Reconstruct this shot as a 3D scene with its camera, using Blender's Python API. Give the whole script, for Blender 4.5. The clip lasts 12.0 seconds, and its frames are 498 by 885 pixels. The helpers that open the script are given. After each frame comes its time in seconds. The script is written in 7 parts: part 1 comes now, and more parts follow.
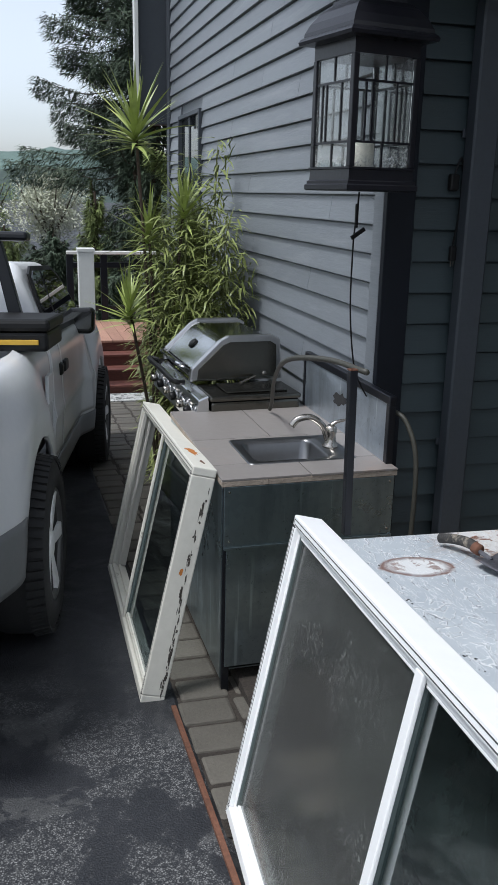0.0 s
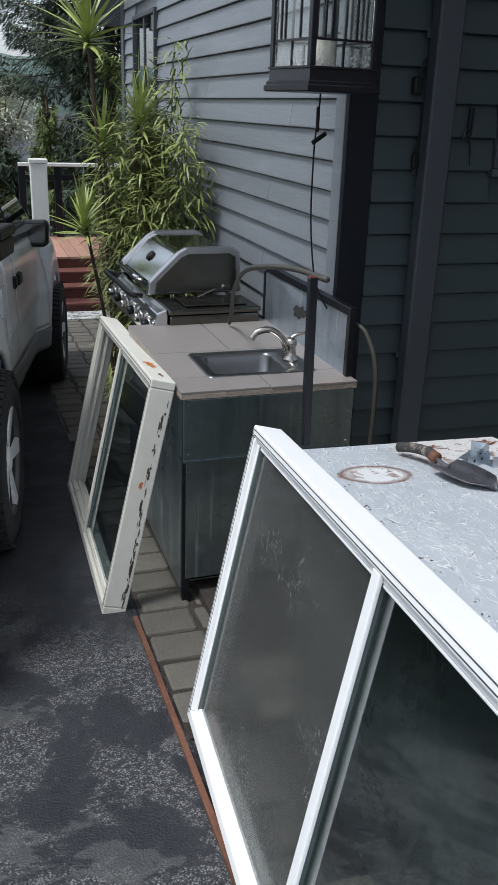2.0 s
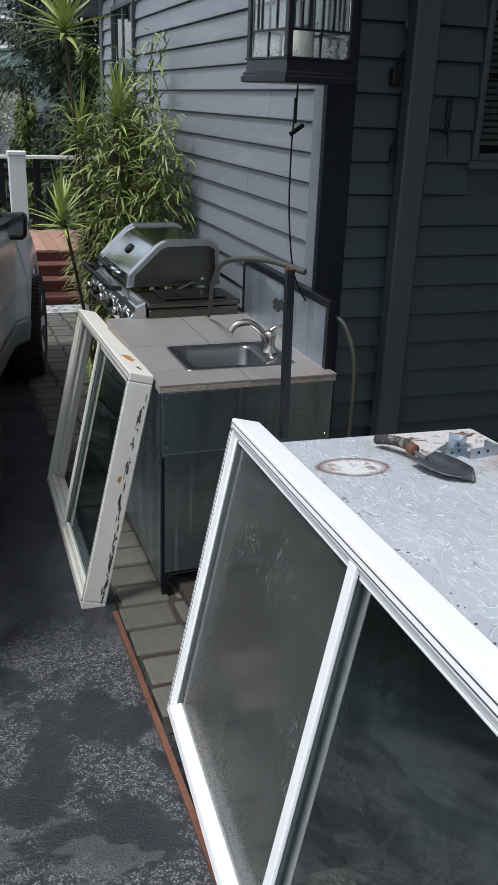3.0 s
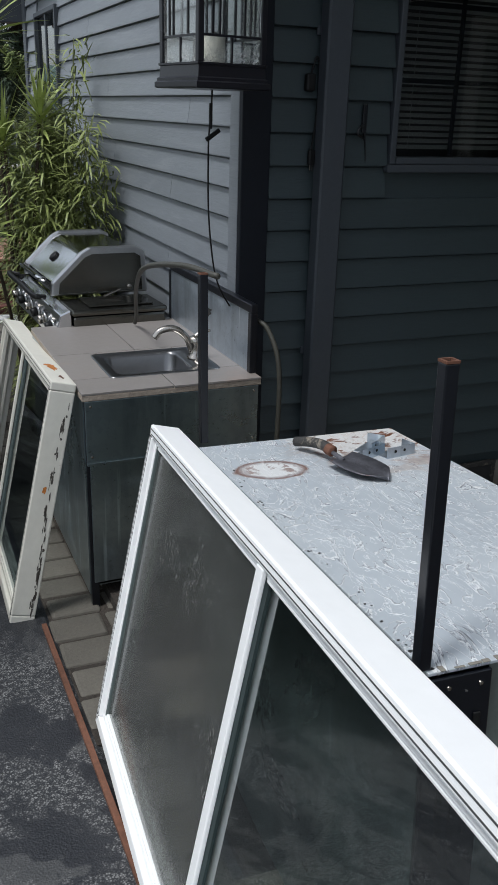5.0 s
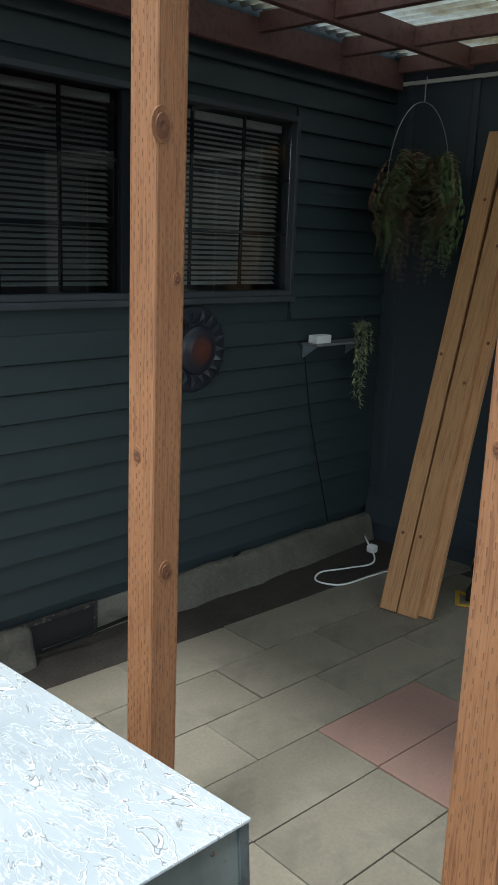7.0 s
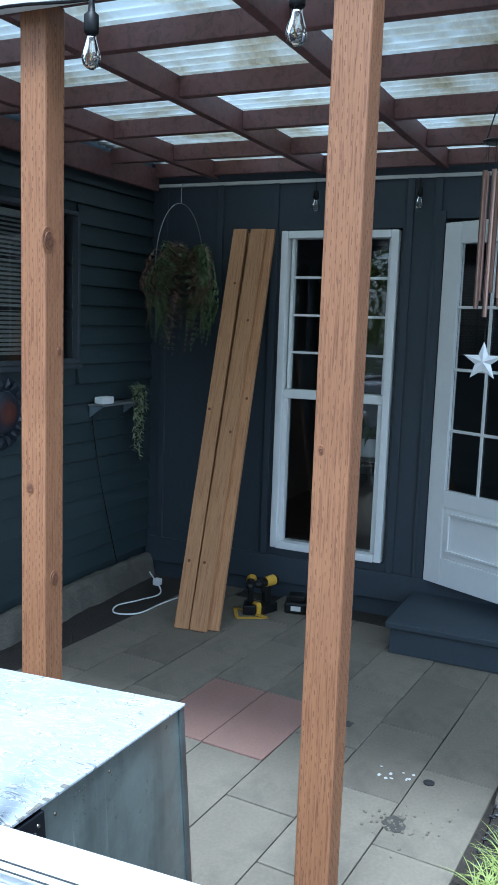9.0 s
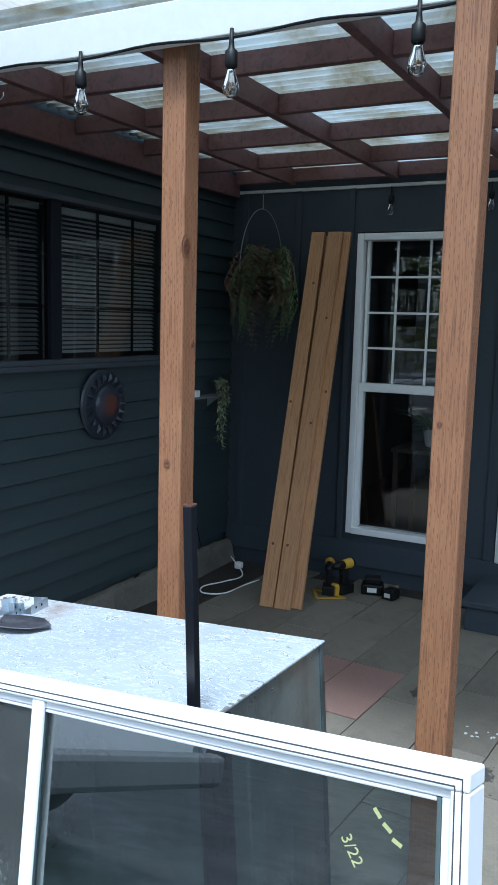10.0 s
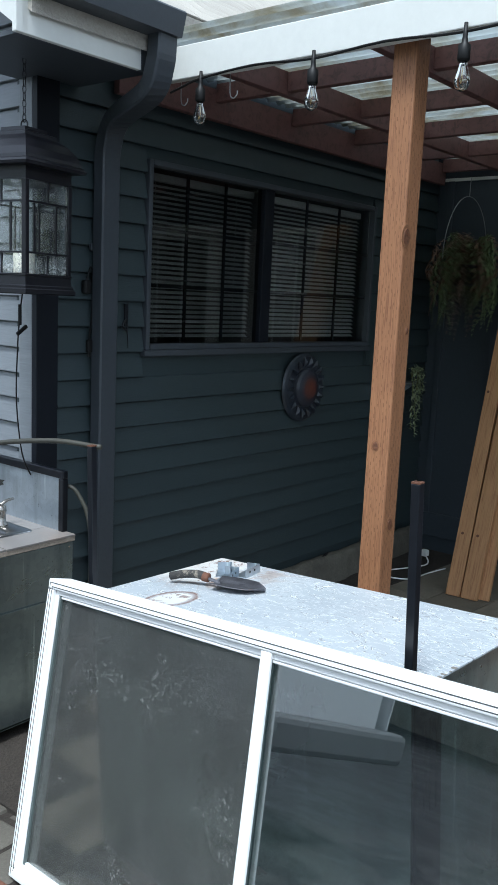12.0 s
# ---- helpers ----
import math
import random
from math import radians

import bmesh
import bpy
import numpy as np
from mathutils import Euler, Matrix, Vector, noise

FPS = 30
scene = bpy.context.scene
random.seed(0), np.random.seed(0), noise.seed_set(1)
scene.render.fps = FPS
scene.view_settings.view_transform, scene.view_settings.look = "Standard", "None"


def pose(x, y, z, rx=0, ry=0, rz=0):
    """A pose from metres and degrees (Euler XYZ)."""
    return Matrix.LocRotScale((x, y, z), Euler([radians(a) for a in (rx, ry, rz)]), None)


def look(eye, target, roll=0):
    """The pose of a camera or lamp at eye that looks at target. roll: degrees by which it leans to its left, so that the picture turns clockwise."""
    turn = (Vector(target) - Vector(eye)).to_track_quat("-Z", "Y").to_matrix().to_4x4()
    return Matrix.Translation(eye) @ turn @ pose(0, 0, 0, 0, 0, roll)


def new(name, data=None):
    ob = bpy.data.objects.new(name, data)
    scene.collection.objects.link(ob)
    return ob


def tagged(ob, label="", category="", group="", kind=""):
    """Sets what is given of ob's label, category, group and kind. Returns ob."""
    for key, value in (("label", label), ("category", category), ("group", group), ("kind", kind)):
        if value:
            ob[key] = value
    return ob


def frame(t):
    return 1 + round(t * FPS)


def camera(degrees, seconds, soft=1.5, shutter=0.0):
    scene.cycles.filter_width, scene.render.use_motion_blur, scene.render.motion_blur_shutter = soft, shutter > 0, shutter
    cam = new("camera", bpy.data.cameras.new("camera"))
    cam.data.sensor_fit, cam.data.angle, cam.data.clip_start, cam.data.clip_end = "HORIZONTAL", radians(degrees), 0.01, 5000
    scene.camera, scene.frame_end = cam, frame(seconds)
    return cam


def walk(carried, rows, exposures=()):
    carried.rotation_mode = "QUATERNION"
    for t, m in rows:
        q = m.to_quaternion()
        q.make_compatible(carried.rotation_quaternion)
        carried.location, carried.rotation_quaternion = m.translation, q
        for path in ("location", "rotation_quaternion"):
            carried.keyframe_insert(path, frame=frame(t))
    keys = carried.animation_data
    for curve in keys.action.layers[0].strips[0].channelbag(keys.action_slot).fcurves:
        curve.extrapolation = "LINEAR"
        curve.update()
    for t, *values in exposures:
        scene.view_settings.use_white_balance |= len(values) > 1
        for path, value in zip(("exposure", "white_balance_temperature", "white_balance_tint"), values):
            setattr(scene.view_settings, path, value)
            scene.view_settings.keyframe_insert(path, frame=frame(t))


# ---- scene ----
cam = camera(32.6, 12.0, soft=0.9)
EXPOSURE = [  # seconds, stops, kelvin, tint
    (0.0, -0.08, 6000, 9), (4.5, -0.08, 6050, 9), (5.3, -0.38, 6100, 7), (5.8, -0.2, 6200, 5), (6.4, 0.35, 6350, 2), (7.0, 0.5, 6000, 1), (7.7, 1.4, 4750, 0),
    (9.3, 0.78, 4950, 2), (10.2, 0.48, 5250, 3), (11.0, 0.4, 5650, 3), (12.0, 0.4, 5600, 3),
]
PATH = [
    (0.0, (0.088, 0.128, 1.687), (0.597, 1.979, 1.128), 1.3),
    (0.5, (0.089, 0.14, 1.672), (0.62, 1.97, 1.064), 1.5),
    (1, (0.093, 0.144, 1.66), (0.651, 1.945, 0.993), 1.6),
    (1.5, (0.093, 0.142, 1.652), (0.669, 1.922, 0.944), 1.9),
    (2, (0.096, 0.135, 1.651), (0.681, 1.903, 0.921), 2.0),
    (2.5, (0.106, 0.14, 1.648), (0.708, 1.896, 0.904), 2.1),
    (4.5, (0.141, 0.124, 1.645), (0.814, 1.858, 0.91), 1.9),
    (5, (0.183, 0.115, 1.645), (0.92, 1.827, 0.919), 1.8),
    (5.2, (0.21, 0.107, 1.642), (1.041, 1.781, 0.932), 1.9),
    (5.4, (0.241, 0.108, 1.651), (1.216, 1.704, 0.942), 1.6),
    (5.5, (0.256, 0.094, 1.653), (1.289, 1.654, 0.948), 1.5),
    (5.7, (0.282, 0.096, 1.652), (1.425, 1.586, 0.965), 1.7),
    (6, (0.329, 0.107, 1.661), (1.589, 1.516, 1.005), 1.6),
    (6.5, (0.464, 0.148, 1.678), (1.816, 1.506, 1.105), 1.6),
    (7, (0.593, 0.188, 1.72), (2.014, 1.52, 1.265), 2.2),
    (7.5, (0.528, 0.177, 1.734), (2.079, 1.386, 1.37), 2.5),
    (7.7, (0.425, 0.168, 1.732), (2.07, 1.26, 1.41), 2.8),
    (9.3, (-0.278, 0.047, 1.749), (1.521, 0.874, 1.468), 2.0),
    (9.5, (-0.346, 0.061, 1.75), (1.437, 0.923, 1.471), 1.9),
    (10, (-0.578, 0.116, 1.717), (1.176, 1.036, 1.436), 1.5),
    (10.5, (-0.724, 0.16, 1.72), (0.988, 1.148, 1.416), 1.2),
    (11, (-0.771, 0.175, 1.719), (0.81, 1.358, 1.402), 1.9),
    (11.5, (-0.779, 0.172, 1.716), (0.727, 1.446, 1.393), 2.5),
    (12, (-0.756, 0.143, 1.716), (0.767, 1.397, 1.389), 2.6),
]
walk(cam, [(t, look(eye, target, roll)) for t, eye, target, roll in PATH], EXPOSURE)

# ---- world, sun ----
world = bpy.data.worlds.new("sky")
scene.world = world
world.use_nodes = True
wn, wl = world.node_tree.nodes, world.node_tree.links
sky = wn.new("ShaderNodeTexSky")
sky.sky_type, sky.sun_disc = "NISHITA", False
sky.sun_elevation, sky.sun_rotation = radians(65), radians(-105)
sky.air_density, sky.dust_density, sky.ozone_density = 1.0, 2.0, 1.5
wn["Background"].inputs[1].default_value = 0.13
veil = wn.new("ShaderNodeHueSaturation")  # thin white cloud
veil.inputs["Saturation"].default_value, veil.inputs["Value"].default_value = 0.32, 1.65
wl.new(sky.outputs[0], veil.inputs["Color"])
wl.new(veil.outputs[0], wn["Background"].inputs[0])
sun = new("sun", bpy.data.lights.new("sun", "SUN"))
sun.data.energy, sun.data.angle, sun.data.color = 3.0, radians(12), (1.0, 0.97, 0.93)
sun.matrix_world = look((-5.5, -1.5, 12.5), (0, 0, 0))


# ---- materials ----
def nodes_of(name):
    m = bpy.data.materials.new(name)
    m.use_nodes = True
    return m, m.node_tree.nodes, m.node_tree.links, m.node_tree.nodes["Principled BSDF"]


def coords(n, l, stretch, kind="Object"):
    tc, mp = n.new("ShaderNodeTexCoord"), n.new("ShaderNodeMapping")
    mp.inputs["Scale"].default_value = stretch
    l.new(tc.outputs[kind], mp.inputs[0])
    return mp.outputs[0]


def noise_tex(n, l, vec, scale, detail=5, rough=0.6, dist=0.0):
    t = n.new("ShaderNodeTexNoise")
    t.inputs["Scale"].default_value, t.inputs["Detail"].default_value = scale, detail
    t.inputs["Roughness"].default_value, t.inputs["Distortion"].default_value = rough, dist
    l.new(vec, t.inputs["Vector"])
    return t.outputs["Fac"]


def ramp(n, l, fac, stops):
    r = n.new("ShaderNodeValToRGB")
    e = r.color_ramp.elements
    while len(e) < len(stops):
        e.new(0.5)
    for k, (p, c) in zip(e, stops):
        k.position, k.color = p, (*c, 1) if len(c) == 3 else c
    l.new(fac, r.inputs[0])
    return r.outputs[0]


def mix(n, l, fac, a, b, mode="MIX"):
    m = n.new("ShaderNodeMix")
    m.data_type, m.blend_type = "RGBA", mode
    for sock, v in ((m.inputs[0], fac), (m.inputs[6], a), (m.inputs[7], b)):
        if isinstance(v, (int, float)):
            sock.default_value = v
        elif isinstance(v, tuple):
            sock.default_value = (*v, 1)
        else:
            l.new(v, sock)
    return m.outputs[2]


def bump(n, l, p, height, strength, dist=0.01):
    b = n.new("ShaderNodeBump")
    b.inputs["Strength"].default_value, b.inputs["Distance"].default_value = strength, dist
    l.new(height, b.inputs["Height"])
    l.new(b.outputs[0], p.inputs["Normal"])


def grey(v):
    return (v, v, v)


def surface(name, base, rough=0.6, metal=0.0, var=0.15, big=1.5, fine=40.0, relief=0.1, stretch=(1, 1, 1), dirt=None, dirt_at=(0.58, 0.7),
            per=0.0, spec=0.5, dirt_scale=3.0):
    """A surface with mottling at two scales, relief, and stains of another colour."""
    m, n, l, p = nodes_of(name)
    v = coords(n, l, stretch)
    f1, f2 = noise_tex(n, l, v, big), noise_tex(n, l, v, fine)
    lo, hi = tuple(c * (1 - var) for c in base), tuple(min(1, c * (1 + var)) for c in base)
    c = ramp(n, l, f1, [(0.3, lo), (0.7, hi)])
    c = mix(n, l, 0.5, c, ramp(n, l, f2, [(0.3, lo), (0.7, hi)]))
    if dirt:
        c = mix(n, l, ramp(n, l, noise_tex(n, l, v, dirt_scale, 8, 0.7, 0.6), [(dirt_at[0], grey(0)), (dirt_at[1], grey(1))]), c, dirt)
    if per:
        oi = n.new("ShaderNodeObjectInfo")
        c = mix(n, l, 1.0, c, ramp(n, l, oi.outputs["Random"], [(0, grey(1 - per)), (1, grey(1.0))]), "MULTIPLY")
    l.new(c, p.inputs["Base Color"])
    p.inputs["Metallic"].default_value = metal
    p.inputs["Specular IOR Level"].default_value = spec
    r = n.new("ShaderNodeMapRange")
    r.inputs[3].default_value, r.inputs[4].default_value = max(0.02, rough - 0.1), min(1, rough + 0.1)
    l.new(f1, r.inputs[0])
    l.new(r.outputs[0], p.inputs["Roughness"])
    if relief:
        bump(n, l, p, f2, relief)
    return m


def pane(name, tint, rough=0.0, ior=1.5, dust=None):
    """Clear or tinted sheet glass: a see-through tint with a mirror coat that grows at grazing angles, and dust."""
    m, n, l, p = nodes_of(name)
    out = n["Material Output"]
    n.remove(p)
    g = n.new("ShaderNodeBsdfPrincipled")
    g.inputs["Base Color"].default_value = (*(math.sqrt(c) for c in tint), 1)
    g.inputs["Roughness"].default_value, g.inputs["IOR"].default_value, g.inputs["Transmission Weight"].default_value = rough, ior, 1.0
    res = g.outputs[0]
    if dust:
        col, lo, hi, scale = dust
        v = coords(n, l, (1, 1, 1))
        d, m2 = n.new("ShaderNodeBsdfDiffuse"), n.new("ShaderNodeMixShader")
        d.inputs[0].default_value = (*col, 1)
        a = noise_tex(n, l, v, scale, 8, 0.75, 0.4)
        f = noise_tex(n, l, v, scale * 30, 3, 0.6)
        k = mix(n, l, 1.0, ramp(n, l, a, [(0.5, grey(lo)), (0.68, grey(hi))]), ramp(n, l, f, [(0.35, grey(0.45)), (0.6, grey(1))]), "MULTIPLY")
        spots = mix(n, l, 1.0, ramp(n, l, noise_tex(n, l, v, 110, 3, 0.7), [(0.50, grey(0)), (0.64, grey(0.62))]), ramp(n, l, noise_tex(n, l, v, 4.0, 5, 0.65), [(0.46, grey(0)), (0.60, grey(1))]), "MULTIPLY")
        k = mix(n, l, 1.0, k, spots, "LIGHTEN")
        l.new(k, m2.inputs[0]), l.new(res, m2.inputs[1]), l.new(d.outputs[0], m2.inputs[2])
        res = m2.outputs[0]
    l.new(res, out.inputs[0])
    return m


def timber(name, base, dark, stretch, rough=0.6, grain=9.0, per=0.15, knots=0.0):
    m, n, l, p = nodes_of(name)
    v = coords(n, l, stretch)
    g = noise_tex(n, l, v, grain, 8, 0.65, 0.8)
    c = ramp(n, l, g, [(0.35, dark), (0.5, base), (0.7, tuple(min(1, k * 1.15) for k in base))])
    b = noise_tex(n, l, coords(n, l, (1, 1, 1)), 2.2)
    c = mix(n, l, ramp(n, l, b, [(0.35, grey(0)), (0.8, grey(0.5))]), c, dark)
    oi = n.new("ShaderNodeObjectInfo")
    c = mix(n, l, 1.0, c, ramp(n, l, oi.outputs["Random"], [(0, grey(1 - per)), (1, grey(1.0))]), "MULTIPLY")
    l.new(c, p.inputs["Base Color"])
    p.inputs["Roughness"].default_value = rough
    bump(n, l, p, g, 0.25, 0.004)
    return m


def galvanised(name, base, rough, blotch, blotch_at=(0.55, 0.75), rust=None, scrape=False, metal=0.85):
    m, n, l, p = nodes_of(name)
    v = coords(n, l, (1, 1, 1))
    vo = n.new("ShaderNodeTexVoronoi")
    vo.inputs["Scale"].default_value = 45
    l.new(v, vo.inputs["Vector"])
    c = mix(n, l, 1.0, base, ramp(n, l, vo.outputs["Color"], [(0.2, grey(0.95)), (0.8, grey(1.04))]), "MULTIPLY")
    big = noise_tex(n, l, v, 2.5, 8, 0.7, 0.5)
    f = ramp(n, l, big, [(blotch_at[0], grey(0)), (blotch_at[1], grey(1))])
    c = mix(n, l, f, c, blotch)
    drip = noise_tex(n, l, coords(n, l, (30, 30, 1.2)), 1.0, 4)
    c = mix(n, l, ramp(n, l, drip, [(0.62, grey(0)), (0.70, grey(0.6))]), c, tuple(min(1, k * 2.0) for k in base))
    speck = mix(n, l, 1.0, ramp(n, l, noise_tex(n, l, v, 70, 4, 0.7), [(0.60, grey(0)), (0.68, grey(0.7))]), ramp(n, l, noise_tex(n, l, v, 5, 4), [(0.45, grey(0)), (0.6, grey(1))]), "MULTIPLY")
    c = mix(n, l, speck, c, tuple(k * 0.25 for k in base))
    c = mix(n, l, ramp(n, l, noise_tex(n, l, coords(n, l, (6, 6, 0.9)), 1.6, 6, 0.6), [(0.35, grey(0.75)), (0.65, grey(1.25))]), (0, 0, 0), c)
    mt = n.new("ShaderNodeMapRange")
    mt.inputs[3].default_value, mt.inputs[4].default_value = metal, metal * 0.4
    l.new(f, mt.inputs[0])
    l.new(mt.outputs[0], p.inputs["Metallic"])
    l.new(c, p.inputs["Base Color"])
    r = n.new("ShaderNodeMapRange")
    r.inputs[3].default_value, r.inputs[4].default_value = rough - 0.08, rough + 0.2
    l.new(big, r.inputs[0])
    l.new(r.outputs[0], p.inputs["Roughness"])
    bump(n, l, p, noise_tex(n, l, v, 4, 3), 0.08, 0.02)
    return m


def cloudy_plastic():
    """Cloudy see-through plastic: part clear, part scattering, with grime."""
    m, n, l, p = nodes_of("corrugated_plastic")
    out = n["Material Output"]
    n.remove(p)
    tr, tl, gl, a, b = (n.new("ShaderNode" + k) for k in ("BsdfTransparent", "BsdfTranslucent", "BsdfGlossy", "MixShader", "MixShader"))
    v = coords(n, l, (1, 1, 1))
    tr.inputs[0].default_value = (0.60, 0.63, 0.63, 1)
    c = ramp(n, l, noise_tex(n, l, v, 2.5, 8, 0.7, 0.5), [(0.42, (0.66, 0.70, 0.70)), (0.62, (0.42, 0.39, 0.30)), (0.72, (0.2, 0.18, 0.13))])
    l.new(c, tl.inputs[0])
    l.new(ramp(n, l, noise_tex(n, l, v, 1.5, 8, 0.7), [(0.3, grey(0.72)), (0.7, grey(0.95))]), a.inputs[0])
    gl.inputs["Roughness"].default_value = 0.15
    l.new(tr.outputs[0], a.inputs[1]), l.new(tl.outputs[0], a.inputs[2])
    b.inputs[0].default_value = 0.16
    l.new(a.outputs[0], b.inputs[1]), l.new(gl.outputs[0], b.inputs[2])
    l.new(b.outputs[0], out.inputs[0])
    return m


def worn_asphalt():
    """Dark sealed asphalt, worn to bare grey stones in patches."""
    m, n, l, p = nodes_of("asphalt")
    v = coords(n, l, (1, 1, 1))
    vo = n.new("ShaderNodeTexVoronoi")
    vo.inputs["Scale"].default_value = 170
    l.new(v, vo.inputs["Vector"])
    sealed = ramp(n, l, noise_tex(n, l, v, 1.3, 6), [(0.3, (0.011, 0.012, 0.015)), (0.7, (0.024, 0.025, 0.029))])
    stones = ramp(n, l, vo.outputs["Distance"], [(0.15, (0.27, 0.27, 0.265)), (0.6, (0.03, 0.03, 0.032))])
    patch = noise_tex(n, l, v, 2.3, 9, 0.72, 0.3)
    worn = ramp(n, l, patch, [(0.48, grey(0.02)), (0.51, grey(0.75)), (0.7, grey(1))])
    sep = n.new("ShaderNodeSeparateXYZ")
    l.new(v, sep.inputs[0])
    edge = n.new("ShaderNodeMath")
    edge.operation = "MULTIPLY_ADD"
    l.new(noise_tex(n, l, v, 2.0, 5), edge.inputs[0])
    edge.inputs[1].default_value = 1.6
    l.new(sep.outputs["Y"], edge.inputs[2])
    far = n.new("ShaderNodeMapRange")
    far.inputs[1].default_value, far.inputs[2].default_value = 3.2, 4.0
    far.inputs[3].default_value, far.inputs[4].default_value = 1.0, 0.0
    l.new(edge.outputs[0], far.inputs[0])
    worn = mix(n, l, 1.0, worn, far.outputs[0], "MULTIPLY")
    grit = noise_tex(n, l, v, 60, 4, 0.7)
    worn = mix(n, l, 1.0, worn, ramp(n, l, grit, [(0.42, grey(0.1)), (0.55, grey(1))]), "MULTIPLY")
    c = mix(n, l, worn, sealed, stones)
    bare = ramp(n, l, noise_tex(n, l, v, 1.7, 8, 0.68, 0.5), [(0.53, grey(0)), (0.55, grey(0.6)), (0.62, grey(0.45))])
    c = mix(n, l, mix(n, l, 1.0, bare, far.outputs[0], "MULTIPLY"), c, (0.075, 0.075, 0.074))
    l.new(c, p.inputs["Base Color"])
    l.new(ramp(n, l, patch, [(0.4, grey(0.45)), (0.6, grey(0.85))]), p.inputs["Roughness"])
    h = mix(n, l, 0.5, vo.outputs["Distance"], worn)
    bump(n, l, p, h, 0.5, 0.006)
    return m


M = {}
M["asphalt"] = worn_asphalt()
# One siding in two tones: shade put into the south's, daylight into the gable's.
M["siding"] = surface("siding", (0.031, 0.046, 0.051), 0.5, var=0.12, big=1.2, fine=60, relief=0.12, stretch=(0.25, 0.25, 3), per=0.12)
M["siding_light"] = surface("siding_lit_grey", (0.185, 0.20, 0.218), 0.42, var=0.14, big=1.0, fine=50, relief=0.14, stretch=(0.25, 0.25, 3), per=0.15, dirt=(0.30, 0.31, 0.33), dirt_at=(0.55, 0.85))
M["trim_dark"] = surface("dark_trim", (0.045, 0.052, 0.062), 0.5, var=0.12, fine=60, relief=0.05)
M["wall_blue"] = surface("blue_grey_paint", (0.040, 0.052, 0.066), 0.6, var=0.12, fine=40, relief=0.06, per=0.05)
M["trim_white"] = surface("white_paint", (0.68, 0.68, 0.64), 0.45, var=0.05, fine=30, relief=0.04, dirt=(0.4, 0.38, 0.34), dirt_at=(0.66, 0.8))
M["vinyl"] = surface("white_vinyl", (0.85, 0.85, 0.84), 0.35, var=0.03, fine=25, relief=0.02, dirt=(0.45, 0.44, 0.4), dirt_at=(0.7, 0.85), dirt_scale=6)
M["vinyl_worn"] = surface("worn_white_vinyl", (0.62, 0.60, 0.53), 0.5, var=0.08, fine=30, relief=0.08, dirt=(0.16, 0.12, 0.08), dirt_at=(0.63, 0.7), dirt_scale=9)
M["concrete"] = surface("concrete", (0.2, 0.185, 0.155), 0.85, var=0.25, big=3, fine=60, relief=0.4, dirt=(0.1, 0.09, 0.075), dirt_at=(0.5, 0.7))
M["slab"] = surface("paving_slab", (0.205, 0.178, 0.136), 0.8, var=0.2, big=2.5, fine=70, relief=0.25, dirt=(0.13, 0.115, 0.09), dirt_at=(0.48, 0.72), per=0.26)
M["slab_red"] = surface("red_paving_slab", (0.235, 0.14, 0.112), 0.8, var=0.14, big=2.5, fine=70, relief=0.25, dirt=(0.2, 0.13, 0.105), dirt_at=(0.5, 0.75), per=0.08)
M["cobble"] = surface("paver", (0.115, 0.104, 0.086), 0.85, var=0.25, big=6, fine=70, relief=0.4, dirt=(0.12, 0.11, 0.09), dirt_at=(0.5, 0.7), per=0.3)
M["soil"] = surface("soil", (0.035, 0.028, 0.022), 0.95, var=0.5, big=8, fine=90, relief=0.9)
M["steel"] = galvanised("galvanised_steel", (0.27, 0.33, 0.355), 0.24, (0.12, 0.14, 0.14), metal=0.95)
M["steel_splash"] = galvanised("galvanised_splashback", (0.46, 0.52, 0.58), 0.3, (0.34, 0.38, 0.42))
M["stainless"] = surface("stainless", grey(0.6), 0.12, 1.0, var=0.06, big=3, fine=80, relief=0.02, stretch=(1, 12, 1))
M["chrome"] = surface("brushed_nickel", (0.42, 0.39, 0.35), 0.25, 1.0, var=0.05, relief=0)
M["black_metal"] = surface("black_painted_steel", (0.006, 0.007, 0.010), 0.3, 0.0, var=0.3, fine=50, relief=0.05, spec=0.4, dirt=grey(0.05), dirt_at=(0.68, 0.8), dirt_scale=8)
M["black_plastic"] = surface("black_plastic", grey(0.008), 0.5, var=0.2, relief=0.03, spec=0.25)
M["rubber"] = surface("tyre_rubber", grey(0.016), 0.8, var=0.25, fine=60, relief=0.2)
M["glass"] = pane("window_glass", (0.82, 0.86, 0.85))
M["glass_screened"] = pane("screened_window_glass", (0.30, 0.32, 0.32), ior=1.45)
M["glass_dark"] = pane("tinted_glass", (0.08, 0.125, 0.135), ior=2.7)
M["glass_dusty"] = pane("dusty_glass", (0.10, 0.11, 0.108), 0.12, 1.35, ((0.19, 0.193, 0.185), 0.20, 0.34, 3.0))
# Sash stiles by the mullion: their shade is put into this dark grey-green.
M["sash_grey"] = surface("shaded_sash", (0.10, 0.125, 0.12), 0.45, var=0.12, relief=0.03)
M["gasket"] = surface("dark_gasket", grey(0.06), 0.7, var=0.3, fine=80, relief=0.1)
M["glass_car"] = pane("car_glass", (0.12, 0.14, 0.14), ior=1.6)
M["polycarb"] = cloudy_plastic()
M["trim_black"] = surface("black_trim_paint", (0.006, 0.008, 0.013), 0.55, var=0.15, fine=60, relief=0.05, spec=0.25)
M["post"] = timber("treated_post_wood", (0.32, 0.148, 0.066), (0.17, 0.068, 0.03), (34, 34, 1.3), grain=6.0)
